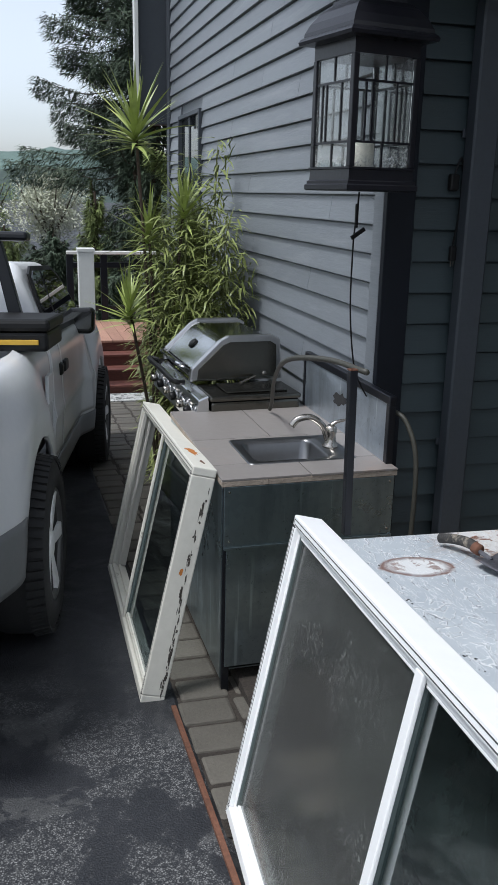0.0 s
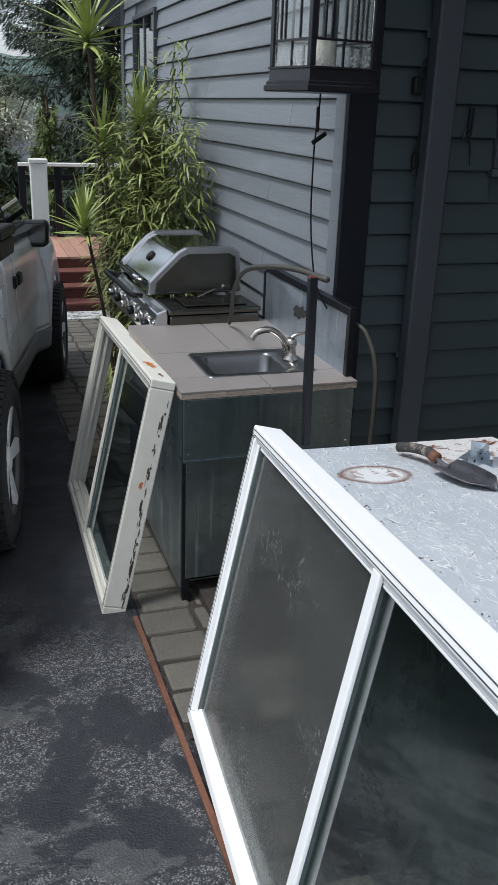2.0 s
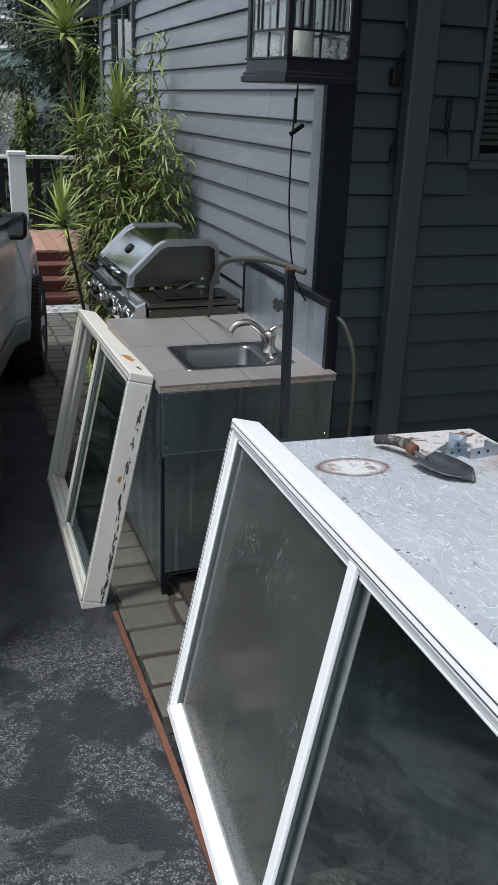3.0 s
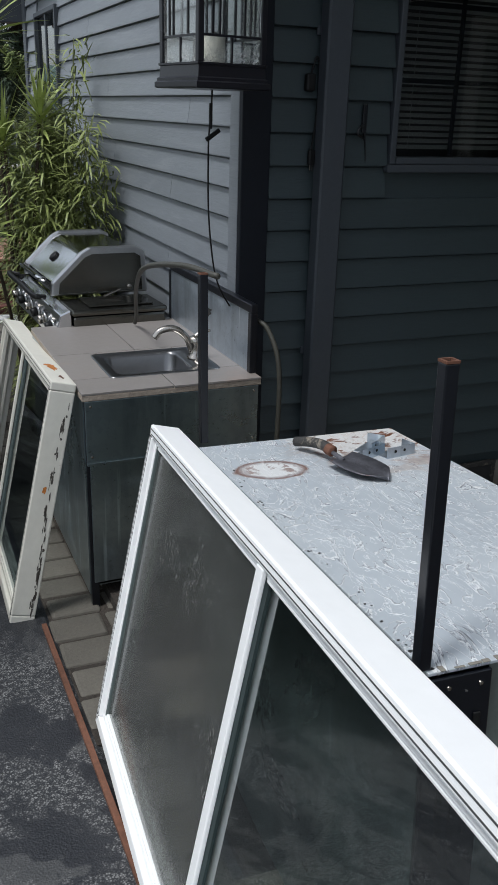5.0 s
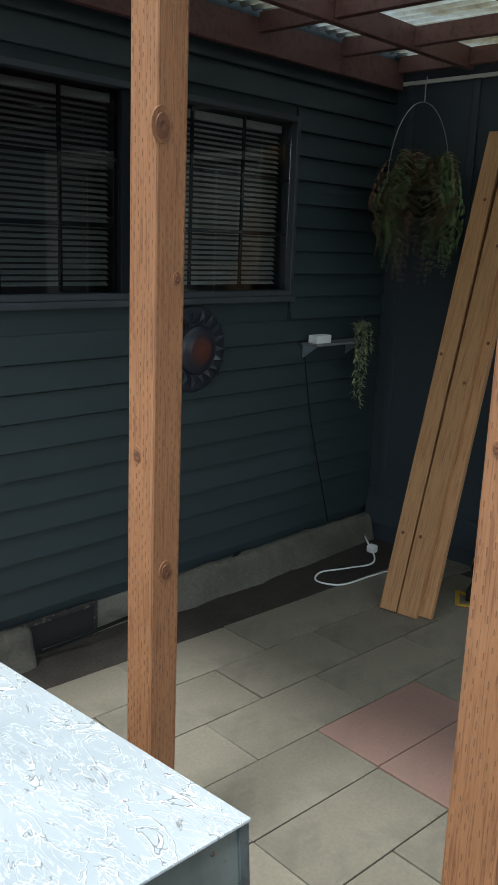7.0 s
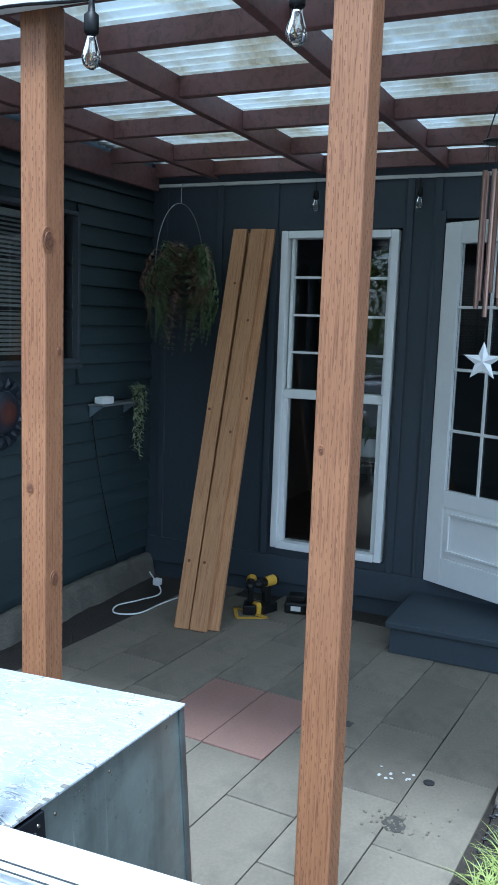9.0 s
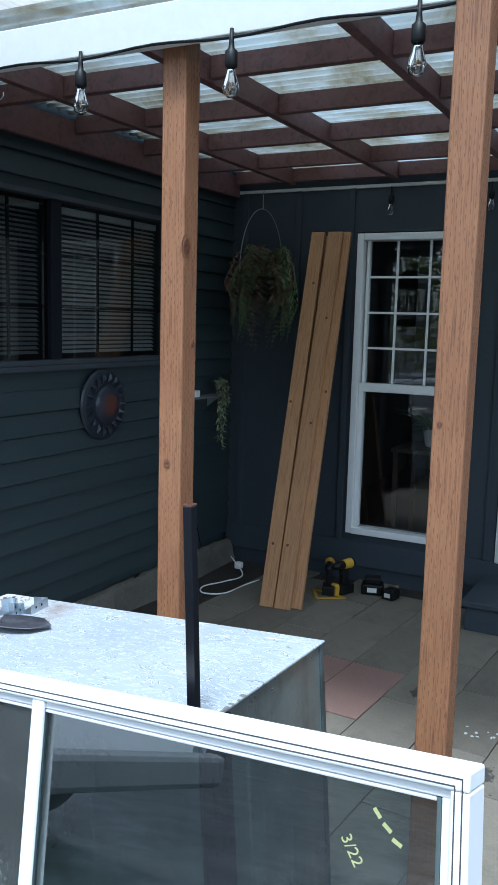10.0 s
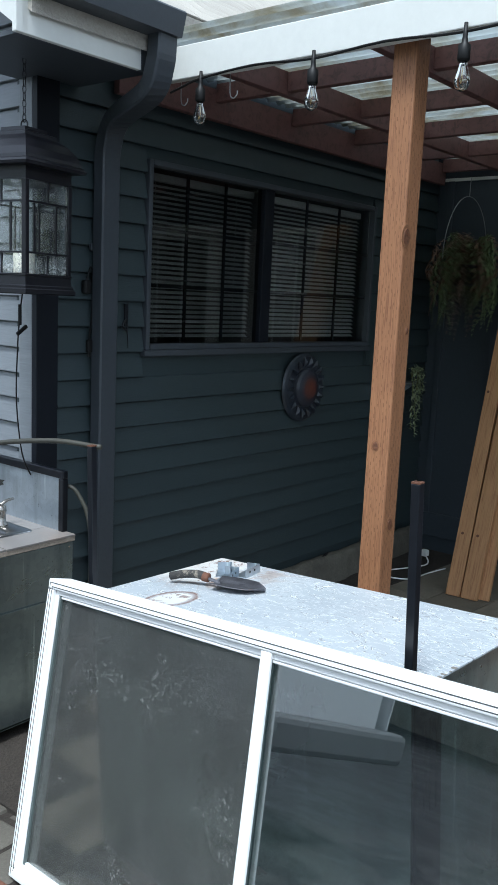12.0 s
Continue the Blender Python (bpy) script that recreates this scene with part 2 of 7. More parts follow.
M["cedar"] = timber("cedar_board_wood", (0.47, 0.25, 0.112), (0.31, 0.145, 0.06), (14, 14, 0.6))
M["maroon"] = timber("maroon_stained_wood", (0.16, 0.075, 0.068), (0.09, 0.045, 0.042), (3, 3, 3))
M["deck"] = timber("redwood_deck", (0.15, 0.048, 0.033), (0.08, 0.028, 0.02), (2, 2, 14))
M["deck_top"] = timber("weathered_deck", (0.42, 0.24, 0.17), (0.28, 0.14, 0.10), (14, 1, 1))
M["truck"] = surface("white_car_paint", (0.72, 0.73, 0.74), 0.22, var=0.03, relief=0.0, big=1.5)
M["truck_grey"] = surface("grey_plastic", (0.16, 0.165, 0.17), 0.45, var=0.08, relief=0.03)
M["rim"] = surface("alloy_rim", grey(0.85), 0.4, 0.3, var=0.1, relief=0.02)
M["yellow"] = surface("yellow_plastic", (0.55, 0.33, 0.03), 0.45, var=0.08, relief=0.02)
M["shingle"] = surface("roof_shingle", (0.42, 0.39, 0.34), 0.9, var=0.2, big=5, fine=120, relief=0.5, per=0.25)
M["leaf"] = surface("bamboo_leaf", (0.205, 0.24, 0.07), 0.5, var=0.35, big=4, fine=20, relief=0)
M["yucca"] = surface("yucca_leaf", (0.30, 0.36, 0.10), 0.45, var=0.3, big=6, fine=20, relief=0)
M["conifer"] = surface("conifer_needles", (0.05, 0.075, 0.042), 0.7, var=0.4, big=1.2, fine=6, relief=0)
M["conifer_light"] = surface("cedar_sprays", (0.15, 0.19, 0.055), 0.7, var=0.35, big=1.2, fine=6, relief=0)
M["blossom"] = surface("pale_blossom", (0.5, 0.51, 0.39), 0.8, var=0.3, big=1.0, fine=5, relief=0)
M["bark"] = surface("bark", (0.07, 0.05, 0.035), 0.9, var=0.4, big=4, fine=30, relief=0.6)
# The haze of distance is put into the far hill's paler green.
M["hill"] = surface("hazed_far_forest", (0.10, 0.15, 0.13), 0.95, var=0.35, big=0.06, fine=0.5, relief=0)
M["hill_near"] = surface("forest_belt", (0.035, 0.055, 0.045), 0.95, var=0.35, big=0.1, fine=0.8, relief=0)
M["dark_room"] = surface("dim_room_wall", (0.10, 0.095, 0.09), 0.8, var=0.1)
M["blind"] = surface("white_blind_slat", (0.46, 0.47, 0.44), 0.5, var=0.05, relief=0)


# ---- mesh helpers ----
def empty(name, m=None, **tags):
    ob = new(name)
    ob.empty_display_size = 0.1
    if m is not None:
        ob.matrix_world = m
    return tagged(ob, **tags)


def part(name, bm, material, parent=None, label="", m=None, smooth=False):
    me = bpy.data.meshes.new(name)
    if smooth:
        for f in bm.faces:
            f.smooth = True
    bm.normal_update()
    bm.to_mesh(me)
    bm.free()
    for k in (material if isinstance(material, (list, tuple)) else [material]):
        me.materials.append(M[k] if isinstance(k, str) else k)
    ob = new(name, me)
    if parent is not None:
        ob.parent = parent
    if m is not None:
        ob.matrix_basis = m
    return tagged(ob, label=label)


def share(name, ob, m, parent=None):
    """Another object on the same mesh."""
    o = new(name, ob.data)
    o.parent = parent
    o.matrix_basis = m
    return o


def box(x0, y0, z0, x1, y1, z1, bevel=0.0, bm=None):
    bm = bm or bmesh.new()
    m = Matrix.LocRotScale(((x0 + x1) / 2, (y0 + y1) / 2, (z0 + z1) / 2), None, (abs(x1 - x0), abs(y1 - y0), abs(z1 - z0)))
    vs = bmesh.ops.create_cube(bm, size=1.0, matrix=m)["verts"]
    if bevel:
        es = list({e for v in vs for e in v.link_edges})
        bmesh.ops.bevel(bm, geom=es, offset=bevel, segments=2, affect="EDGES", profile=0.5)
    return bm


def prism(profile, a, b, axis="y", bm=None, bevel=0.0):
    """A closed outline carried from a to b along an axis. Outline pairs are (x, z) for y, (y, z) for x, (x, y) for z."""
    bm = bm or bmesh.new()
    put = {"y": lambda p, t: (p[0], t, p[1]), "x": lambda p, t: (t, p[0], p[1]), "z": lambda p, t: (p[0], p[1], t)}[axis]
    va, vb = [bm.verts.new(put(p, a)) for p in profile], [bm.verts.new(put(p, b)) for p in profile]
    k = len(profile)
    fs = [bm.faces.new(va), bm.faces.new(vb[::-1])]
    fs += [bm.faces.new((va[i], vb[i], vb[(i + 1) % k], va[(i + 1) % k])) for i in range(k)]
    bmesh.ops.recalc_face_normals(bm, faces=fs)
    if bevel:
        bmesh.ops.bevel(bm, geom=list({e for f in fs for e in f.edges}), offset=bevel, segments=2, affect="EDGES", profile=0.5)
    return bm


def rod(p0, p1, r0, r1=None, seg=12, bm=None):
    bm = bm or bmesh.new()
    p0, p1 = Vector(p0), Vector(p1)
    d = p1 - p0
    m = Matrix.Translation((p0 + p1) / 2) @ d.to_track_quat("Z", "Y").to_matrix().to_4x4()
    bmesh.ops.create_cone(bm, cap_ends=True, segments=seg, radius1=r0, radius2=r0 if r1 is None else r1, depth=d.length, matrix=m)
    return bm


def smooth_line(points, steps=8):
    """A smooth line through the points."""
    P = [Vector(p) for p in points]
    P = [2 * P[0] - P[1]] + P + [2 * P[-1] - P[-2]]
    out = []
    for i in range(1, len(P) - 2):
        a, b, c, d = P[i - 1:i + 3]
        for k in range(steps):
            t = k / steps
            out.append(0.5 * (2 * b + (c - a) * t + (2 * a - 5 * b + 4 * c - d) * t * t + (3 * b - a - 3 * c + d) * t ** 3))
    return out + [P[-2]]


def tube(points, r, seg=8, bm=None, steps=8, taper=1.0):
    bm = bm or bmesh.new()
    line = smooth_line(points, steps) if steps > 1 else [Vector(p) for p in points]
    rings, side = [], None
    for i, p in enumerate(line):
        d = (line[min(i + 1, len(line) - 1)] - line[max(i - 1, 0)]).normalized()
        if side is None:
            side = d.orthogonal().normalized()
        side = (side - d * side.dot(d)).normalized()
        up = d.cross(side)
        rr = r * (1 + (taper - 1) * i / max(1, len(line) - 1))
        rings.append([bm.verts.new(p + (side * math.cos(a) + up * math.sin(a)) * rr) for a in (2 * math.pi * k / seg for k in range(seg))])
    for a, b in zip(rings, rings[1:]):
        for k in range(seg):
            bm.faces.new((a[k], a[(k + 1) % seg], b[(k + 1) % seg], b[k]))
    bm.faces.new(rings[0][::-1]), bm.faces.new(rings[-1])
    return bm


def lathe(profile, seg=24, bm=None, m=None):
    """(radius, height) pairs turned about z."""
    bm = bm or bmesh.new()
    m = m or Matrix()
    rings = [[bm.verts.new(m @ Vector((r * math.cos(2 * math.pi * k / seg), r * math.sin(2 * math.pi * k / seg), z))) for k in range(seg)] for r, z in profile]
    for a, b in zip(rings, rings[1:]):
        for k in range(seg):
            bm.faces.new((a[k], a[(k + 1) % seg], b[(k + 1) % seg], b[k]))
    bm.faces.new(rings[0][::-1]), bm.faces.new(rings[-1])
    return bm


def squares(levels, bm=None, m=None):
    """A stack of square rings: (half width, height)."""
    bm = bm or bmesh.new()
    m = m or Matrix()
    rings = [[bm.verts.new(m @ Vector((sx * h, sy * h, z))) for sx, sy in ((-1, -1), (1, -1), (1, 1), (-1, 1))] for h, z in levels]
    for a, b in zip(rings, rings[1:]):
        for k in range(4):
            bm.faces.new((a[k], a[(k + 1) % 4], b[(k + 1) % 4], b[k]))
    bm.faces.new(rings[0][::-1]), bm.faces.new(rings[-1])
    return bm


def basis(origin, along, up):
    """A pose with x along, z up (made square), y away to the back."""
    a, u = Vector(along).normalized(), Vector(up)
    u = (u - a * u.dot(a)).normalized()
    b = u.cross(a)
    return Matrix.Translation(origin) @ Matrix((a, b, u)).transposed().to_4x4()


SLOPE = 0.075


def gz(y):
    """The height of the sloping driveway."""
    return -SLOPE * (max(-6.0, min(y, 13.0)) - 2.1)


# ---- the ground ----
def ground():
    bm = bmesh.new()
    xs = [-400, -60, -20, -8, -4, 0, 0.555, 0.62, 4, 12, 40, 400]
    ys = [-400, -40, -6, 0, 2, 6, 9, 13, 20, 60, 400]
    vs = {(x, y): bm.verts.new((x, y, gz(y) if x < 0.6 or abs(y) > 13 else min(gz(y), 0.0) - 0.04)) for x in xs for y in ys}
    for a, b in zip(xs, xs[1:]):
        for c, d in zip(ys, ys[1:]):
            bm.faces.new((vs[a, c], vs[b, c], vs[b, d], vs[a, d]))
    ob = part("ground", bm, "asphalt")
    return tagged(ob, "dark worn asphalt driveway with paler patches", "driveway", kind="structure")


ground()

WALL_D, WALL_G, WALL_B = 3.085, 1.41, 4.76
LAP, LAP_G = 0.1153, 0.1077


def lap_profile(t=0.03, h=LAP):
    """Section of a lap board: (out, up); thick at its lower edge."""
    return [(0.0, 0.0), (t, 0.001), (t, 0.006), (0.010, h - 0.006), (0.0, h - 0.006)]


def house():
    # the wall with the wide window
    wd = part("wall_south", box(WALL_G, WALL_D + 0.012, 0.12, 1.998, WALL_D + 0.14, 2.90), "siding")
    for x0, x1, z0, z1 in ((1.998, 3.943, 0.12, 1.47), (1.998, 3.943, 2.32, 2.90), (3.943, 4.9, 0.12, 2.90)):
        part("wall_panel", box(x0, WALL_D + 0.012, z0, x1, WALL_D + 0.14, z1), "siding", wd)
    tagged(wd, "lap siding wall with its shade in the dark blue-grey", "wall", kind="structure")
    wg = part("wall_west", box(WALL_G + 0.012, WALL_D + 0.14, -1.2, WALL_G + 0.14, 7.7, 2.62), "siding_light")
    tagged(wg, "lap siding gable wall with daylight in its lighter grey", "wall", kind="structure")
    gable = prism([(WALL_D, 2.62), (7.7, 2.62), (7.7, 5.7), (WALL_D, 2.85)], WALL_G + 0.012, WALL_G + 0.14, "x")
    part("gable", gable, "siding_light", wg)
    f = part("foundation", box(1.5, WALL_D + 0.0, -0.3, 4.9, WALL_D + 0.16, 0.135, 0.008), "concrete")
    tagged(f, "rough stained concrete foundation under the siding", "foundation", kind="structure")
    wb = part("wall_east", box(WALL_B, 1.42, 0.0, WALL_B + 0.14, 1.42 + 0.001, 0.1), "wall_blue")
    tagged(wb, "blue-grey painted board and batten wall", "wall", kind="structure")
    for y0, y1, z0, z1 in ((2.16, 3.2, -0.2, 2.75), (1.40, 2.16, -0.2, 0.31), (1.40, 2.16, 2.31, 2.75), (1.16, 1.40, -0.2, 2.75), (0.22, 1.16, -0.2, 0.25), (0.22, 1.16, 2.36, 2.75), (-4.0, 0.22, -0.2, 2.75)):
        part("wall_panel", box(WALL_B, y0, z0, WALL_B + 0.14, y1, z1), "wall_blue", wb)
    for y in (2.98, 2.58, 2.2, 1.36, 1.2):
        part("batten", box(WALL_B - 0.018, y - 0.022, 0.26, WALL_B, y + 0.022, 2.59, 0.004), "wall_blue", wb)
    part("skirt_board", box(WALL_B - 0.03, -4.0, 0.095, WALL_B, 3.07, 0.265, 0.004), "wall_blue", wb)
    part("ledger", box(WALL_B - 0.02, -4.0, 2.585, WALL_B, 3.07, 2.605, 0.002), "trim_white", wb, "pale strip at the top of the wall")

    # rough poured kerb at the foot of the foundation
    for x0, x1 in ((1.50, 2.36), (3.04, 4.74)):
        bm = bmesh.new()
        n, rows = int((x1 - x0) / 0.018), []
        ring = [(0.0, 0.168), (0.022, 0.172), (0.045, 0.168), (0.06, 0.155), (0.068, 0.13), (0.072, 0.10), (0.078, 0.06), (0.09, 0.02), (0.095, -0.05)]
        for k in range(n + 1):
            x = x0 + (x1 - x0) * k / n
            row = []
            for o, z in ring:
                a = noise.noise(Vector((x * 3.1, z * 4, 1.7))) * 0.030 + noise.noise(Vector((x * 13, z * 15, 4.2))) * 0.014 + noise.noise(Vector((x * 41, z * 47, 9.1))) * 0.006
                row.append(bm.verts.new((x, WALL_D - o - (a if o > 0 else 0), z - 0.02 + (0.7 * a if z > 0.09 else 0))))
            rows.append(row)
        for p, q in zip(rows, rows[1:]):
            for k in range(len(ring) - 1):
                bm.faces.new((p[k], p[k + 1], q[k + 1], q[k]))
        for row in (rows[0], rows[-1]):
            bm.faces.new(row + [bm.verts.new((row[0].co.x, WALL_D, -0.07))])
        bmesh.ops.recalc_face_normals(bm, faces=bm.faces[:])
        part("kerb", bm, "concrete_broken", f, "rough broken concrete lip", smooth=True)


M["concrete_broken"] = surface("broken_concrete", (0.125, 0.114, 0.093), 0.9, var=0.35, big=5, fine=70, relief=0.7, dirt=(0.09, 0.083, 0.068), dirt_at=(0.46, 0.66), dirt_scale=4)
house()


def corner_boards():
    b = part("corner_trim", box(WALL_G - 0.02, WALL_D - 0.02, -0.3, WALL_G + 0.09, WALL_D + 0.012, 2.6, 0.003), "trim_black")
    tagged(b, "black painted corner board", "trim", kind="structure")
    b = part("corner_trim", box(WALL_G - 0.02, WALL_D + 0.0125, -0.3, WALL_G + 0.012, WALL_D + 0.10, 2.6, 0.003), "siding_light")
    tagged(b, "corner board in the gable's daylight grey", "trim", kind="structure")
    b = part("corner_trim", box(WALL_G - 0.02, 7.6, -1.0, WALL_G + 0.012, 7.72, 4.3, 0.003), "trim_dark")
    tagged(b, "dark painted corner board at the far end", "trim", kind="structure")


corner_boards()


def far_bay():
    b = part("wall_bay", box(1.16, 7.74, 2.24, 4.0, 7.88, 4.35, 0.005), "trim_dark")
    tagged(b, "dark overhanging bay at the far end of the house", "wall", kind="structure")
    b = part("bay_trim", box(1.125, 7.70, 2.22, 1.159, 7.79, 4.35, 0.004), "trim_white")
    tagged(b, "white corner trim on the dark bay", "trim", kind="structure")
    b = part("wall_north", box(WALL_G + 0.012, 7.72, -1.2, 4.0, 7.80, 2.235), "siding_light")
    tagged(b, "grey wall at the far end of the house", "wall", kind="structure")


far_bay()


# ---- roof, eaves, gutter ----
def roof():
    r = part("roof", prism([(2.58, 2.60), (8.2, 6.084), (8.2, 6.184), (2.58, 2.70)], 1.012, 1.60, "x"), "shingle")
    part("roof_slope", prism([(2.98, 2.848), (8.2, 6.084), (8.2, 6.184), (2.98, 2.948)], 1.6005, 9.0, "x"), "shingle", r)
    tagged(r, "grey shingle roof of the house", "roof", kind="structure")
    f = part("fascia", box(0.965, 2.60, 2.535, 1.507, 2.622, 2.665, 0.003), "trim_white")
    tagged(f, "white painted fascia board under the gutter", "fascia", kind="structure")
    f = part("fascia", box(1.508, 2.60, 2.535, 1.595, 2.622, 2.665, 0.003), "trim_dark")
    tagged(f, "dark fascia over the patio roof", "fascia", kind="structure")
    s = part("soffit", box(1.012, 2.6225, 2.55, 1.60, WALL_D + 0.1, 2.565), "trim_dark")
    tagged(s, "dark painted soffit under the eave", "soffit", kind="structure")
    y0, y1 = 2.6, 8.2
    z = (lambda y: 2.60 + 0.62 * (y - 2.58))
    b = part("rake_board", prism([(y0, z(y0) - 0.07), (y1, z(y1) - 0.07), (y1, z(y1) + 0.1), (y0, z(y0) + 0.1)], 0.99, 1.01, "x"), "trim_white")
    tagged(b, "white painted rake board on the gable edge", "fascia", kind="structure")
    b = part("rake_soffit", prism([(y0 + 0.02, z(y0) - 0.02), (y1, z(y1) - 0.02), (y1, z(y1) - 0.004), (y0 + 0.02, z(y0) - 0.004)], 1.011, WALL_G, "x"), "trim_dark")
    tagged(b, "dark painted soffit under the gable overhang", "soffit", kind="structure")
    # Thin sheet added below the slope; its dark colour holds the eave's shade.
    s = part("roof_underside", prism([(2.99, 2.835), (3.2, 2.965), (3.2, 2.971), (2.99, 2.841)], 1.605, 9.0, "x"), "trim_dark")
    tagged(s, "dark sheet under the eave over the patio, shade in its colour", "soffit", kind="structure")
    g = empty("gutter", label="dark metal gutter along the eave", category="gutter", kind="structure")
    out = [(2.597, 2.655), (2.597, 2.74), (2.592, 2.74), (2.592, 2.662), (2.50, 2.662), (2.487, 2.735), (2.475, 2.742), (2.47, 2.735), (2.49, 2.655)]
    part("channel", prism(out, 1.0, 1.605, "x"), "trim_dark", g)
    d = empty("downspout", label="dark grey painted metal downspout with a double bend", category="downspout", kind="structure")
    bm = bmesh.new()
    line = smooth_line([(1.555, 2.54, 2.655), (1.555, 2.55, 2.56), (1.575, 2.62, 2.475), (1.69, 2.93, 2.43), (1.722, 3.025, 2.33), (1.722, 3.03, 2.2)], 6) + [Vector((1.722, 3.03, 0.15)), Vector((1.722, 2.93, 0.06))]
    rings = []
    for i, p in enumerate(line):
        t = (line[min(i + 1, len(line) - 1)] - line[max(i - 1, 0)]).normalized()
        side = Vector((1, 0, 0))
        side = (side - t * side.dot(t)).normalized()
        up = t.cross(side)
        rings.append([bm.verts.new(p + side * a * 0.048 + up * b * 0.034) for a, b in ((-1, -0.8), (-0.85, -1), (0.85, -1), (1, -0.8), (1, 0.8), (0.85, 1), (-0.85, 1), (-1, 0.8))])
    for a, b in zip(rings, rings[1:]):
        for k in range(8):
            bm.faces.new((a[k], a[(k + 1) % 8], b[(k + 1) % 8], b[k]))
    part("pipe", bm, "trim_dark", d)
    for z in (1.9, 0.75):
        part("strap", box(1.665, 3.06, z, 1.78, 3.072, z + 0.03, 0.002), "trim_dark", d)


roof()


# ---- patio cover ----
def patio_cover():
    f = part("beam_fascia", box(1.75, -1.6, 2.56, 1.788, 2.72, 2.685, 0.004), "trim_white")
    tagged(f, "white painted beam along the patio roof edge", "beam", kind="structure")
    c = empty("patio_roof", label="maroon timber patio roof frame with corrugated plastic sheets", category="patio roof", kind="structure")
    part("beam", box(1.79, -1.6, 2.60, 1.90, 2.72, 2.70, 0.003), "maroon", c)
    part("ledger", box(1.78, 3.025, 2.56, WALL_B - 0.022, 3.062, 2.70, 0.003), "maroon", c)
    for y in (-1.02, -0.29, 0.44, 1.17, 1.9, 2.62):
        part("rafter", box(1.902, y - 0.02, 2.625, WALL_B - 0.022, y + 0.02, 2.726, 0.003), "maroon", c)
    ys = [-1.6, -1.02, -0.29, 0.44, 1.17, 1.9, 2.62, 3.045]
    for x in (2.4, 3.0, 3.6, 4.2, 4.70):
        for a, b in zip(ys, ys[1:]):
            part("purlin", box(x - 0.02, a + 0.021, 2.64, x + 0.02, b - 0.021, 2.723, 0.003), "maroon", c)
    bm = bmesh.new()
    k = 0
    x, pts = 1.738, []
    while x < WALL_B:
        pts.append((x, 2.743 + 0.015 * math.sin(2 * math.pi * (x - 1.7) / 0.076)))
        x += 0.0095
    for a, b in ((-1.65, 0.5), (0.45, 3.06)):
        lift = 0.004 if k else 0
        k += 1
        va = [bm.verts.new((p, a, z + lift)) for p, z in pts]
        vb = [bm.verts.new((p, b, z + lift)) for p, z in pts]
        for i in range(len(pts) - 1):
            bm.faces.new((va[i], va[i + 1], vb[i + 1], vb[i]))
    s = part("corrugated_sheet", bm, "polycarb", c, "cloudy corrugated plastic sheet", smooth=True)
    s.modifiers.new("thick", "SOLIDIFY").thickness = 0.0015


patio_cover()


def post(x, y, z0, z1, label):
    p = empty("porch_post", pose(x, y, z0), label=label, category="post", group="patio posts")
    h, w = z1 - z0, 0.0445
    part("shaft", box(-w, -w, 0, w, w, h, 0.006), "post", p)
    # rows of short preservative slits: raised bars coloured as the shade in the cuts
    rnd = random.Random(int(x * 100 + y * 1000))
    for face in range(2):
        for col in range(7):
            bm = bmesh.new()
            u = -0.036 + 0.012 * col
            zz = 0.03 + (0.014 if col % 2 else 0)
            while zz < h - 0.05:
                if rnd.random() < 0.8:
                    q = rnd.uniform(0.008, 0.015)
                    if face == 0:
                        box(-w - 0.0005, u - 0.0008, zz, -w + 0.001, u + 0.0008, zz + q, 0, bm)
                    else:
                        box(u - 0.0008, -w - 0.0005, zz, u + 0.0008, -w + 0.001, zz + q, 0, bm)
                zz += 0.028
            tagged(part("incising", bm, "slit", p, "column of small pressed slits"), kind="stuff")
    return p


M["slit"] = surface("slit_shadow", (0.17, 0.078, 0.036), 0.8, var=0.1, relief=0)
M["knot"] = surface("wood_knot", (0.14, 0.055, 0.025), 0.6, var=0.4, big=30, fine=120, relief=0.3)


def knot(parent, x, y, z, nx, ny, r, tall=1.35):
    q = Vector((nx, ny, 0)).to_track_quat("Z", "Y").to_matrix().to_4x4()
    m = Matrix.Translation((x, y, z)) @ q @ Matrix.Diagonal((1, tall, 1, 1))
    k = part("knot", lathe([(r, 0.0), (r * 0.96, 0.0012), (r * 0.74, 0.001), (r * 0.7, 0.0004)], 18, m=m), "knot_ring", parent, "reddish knot with a dark heart")
    part("heart", lathe([(r * 0.7, 0.0002), (r * 0.66, 0.0022), (r * 0.3, 0.003), (r * 0.06, 0.0018)], 14, m=m @ Matrix.Translation((r * 0.08, -r * 0.06, 0))), "knot", k)


M["knot_ring"] = surface("knot_edge_wood", (0.24, 0.105, 0.045), 0.6, var=0.35, big=25, fine=120, relief=0.3)
p1 = post(1.853, 1.670, 0.0, 2.598, "orange-brown treated wooden post with knots")
knot(p1, -0.0445, 0.01, 1.234, -1, 0, 0.016)
knot(p1, -0.03, -0.0445, 1.955, 0, -1, 0.029)
knot(p1, 0.0, -0.0445, 0.953, 0, -1, 0.021)
knot(p1, 0.02, -0.0445, 1.639, 0, -1, 0.011)
p2 = post(1.695, 0.69, 0.0, 2.598, "reddish-brown treated wooden post beside the patio edge")
knot(p2, -0.0445, 0.025, 1.46, -1, 0, 0.009)


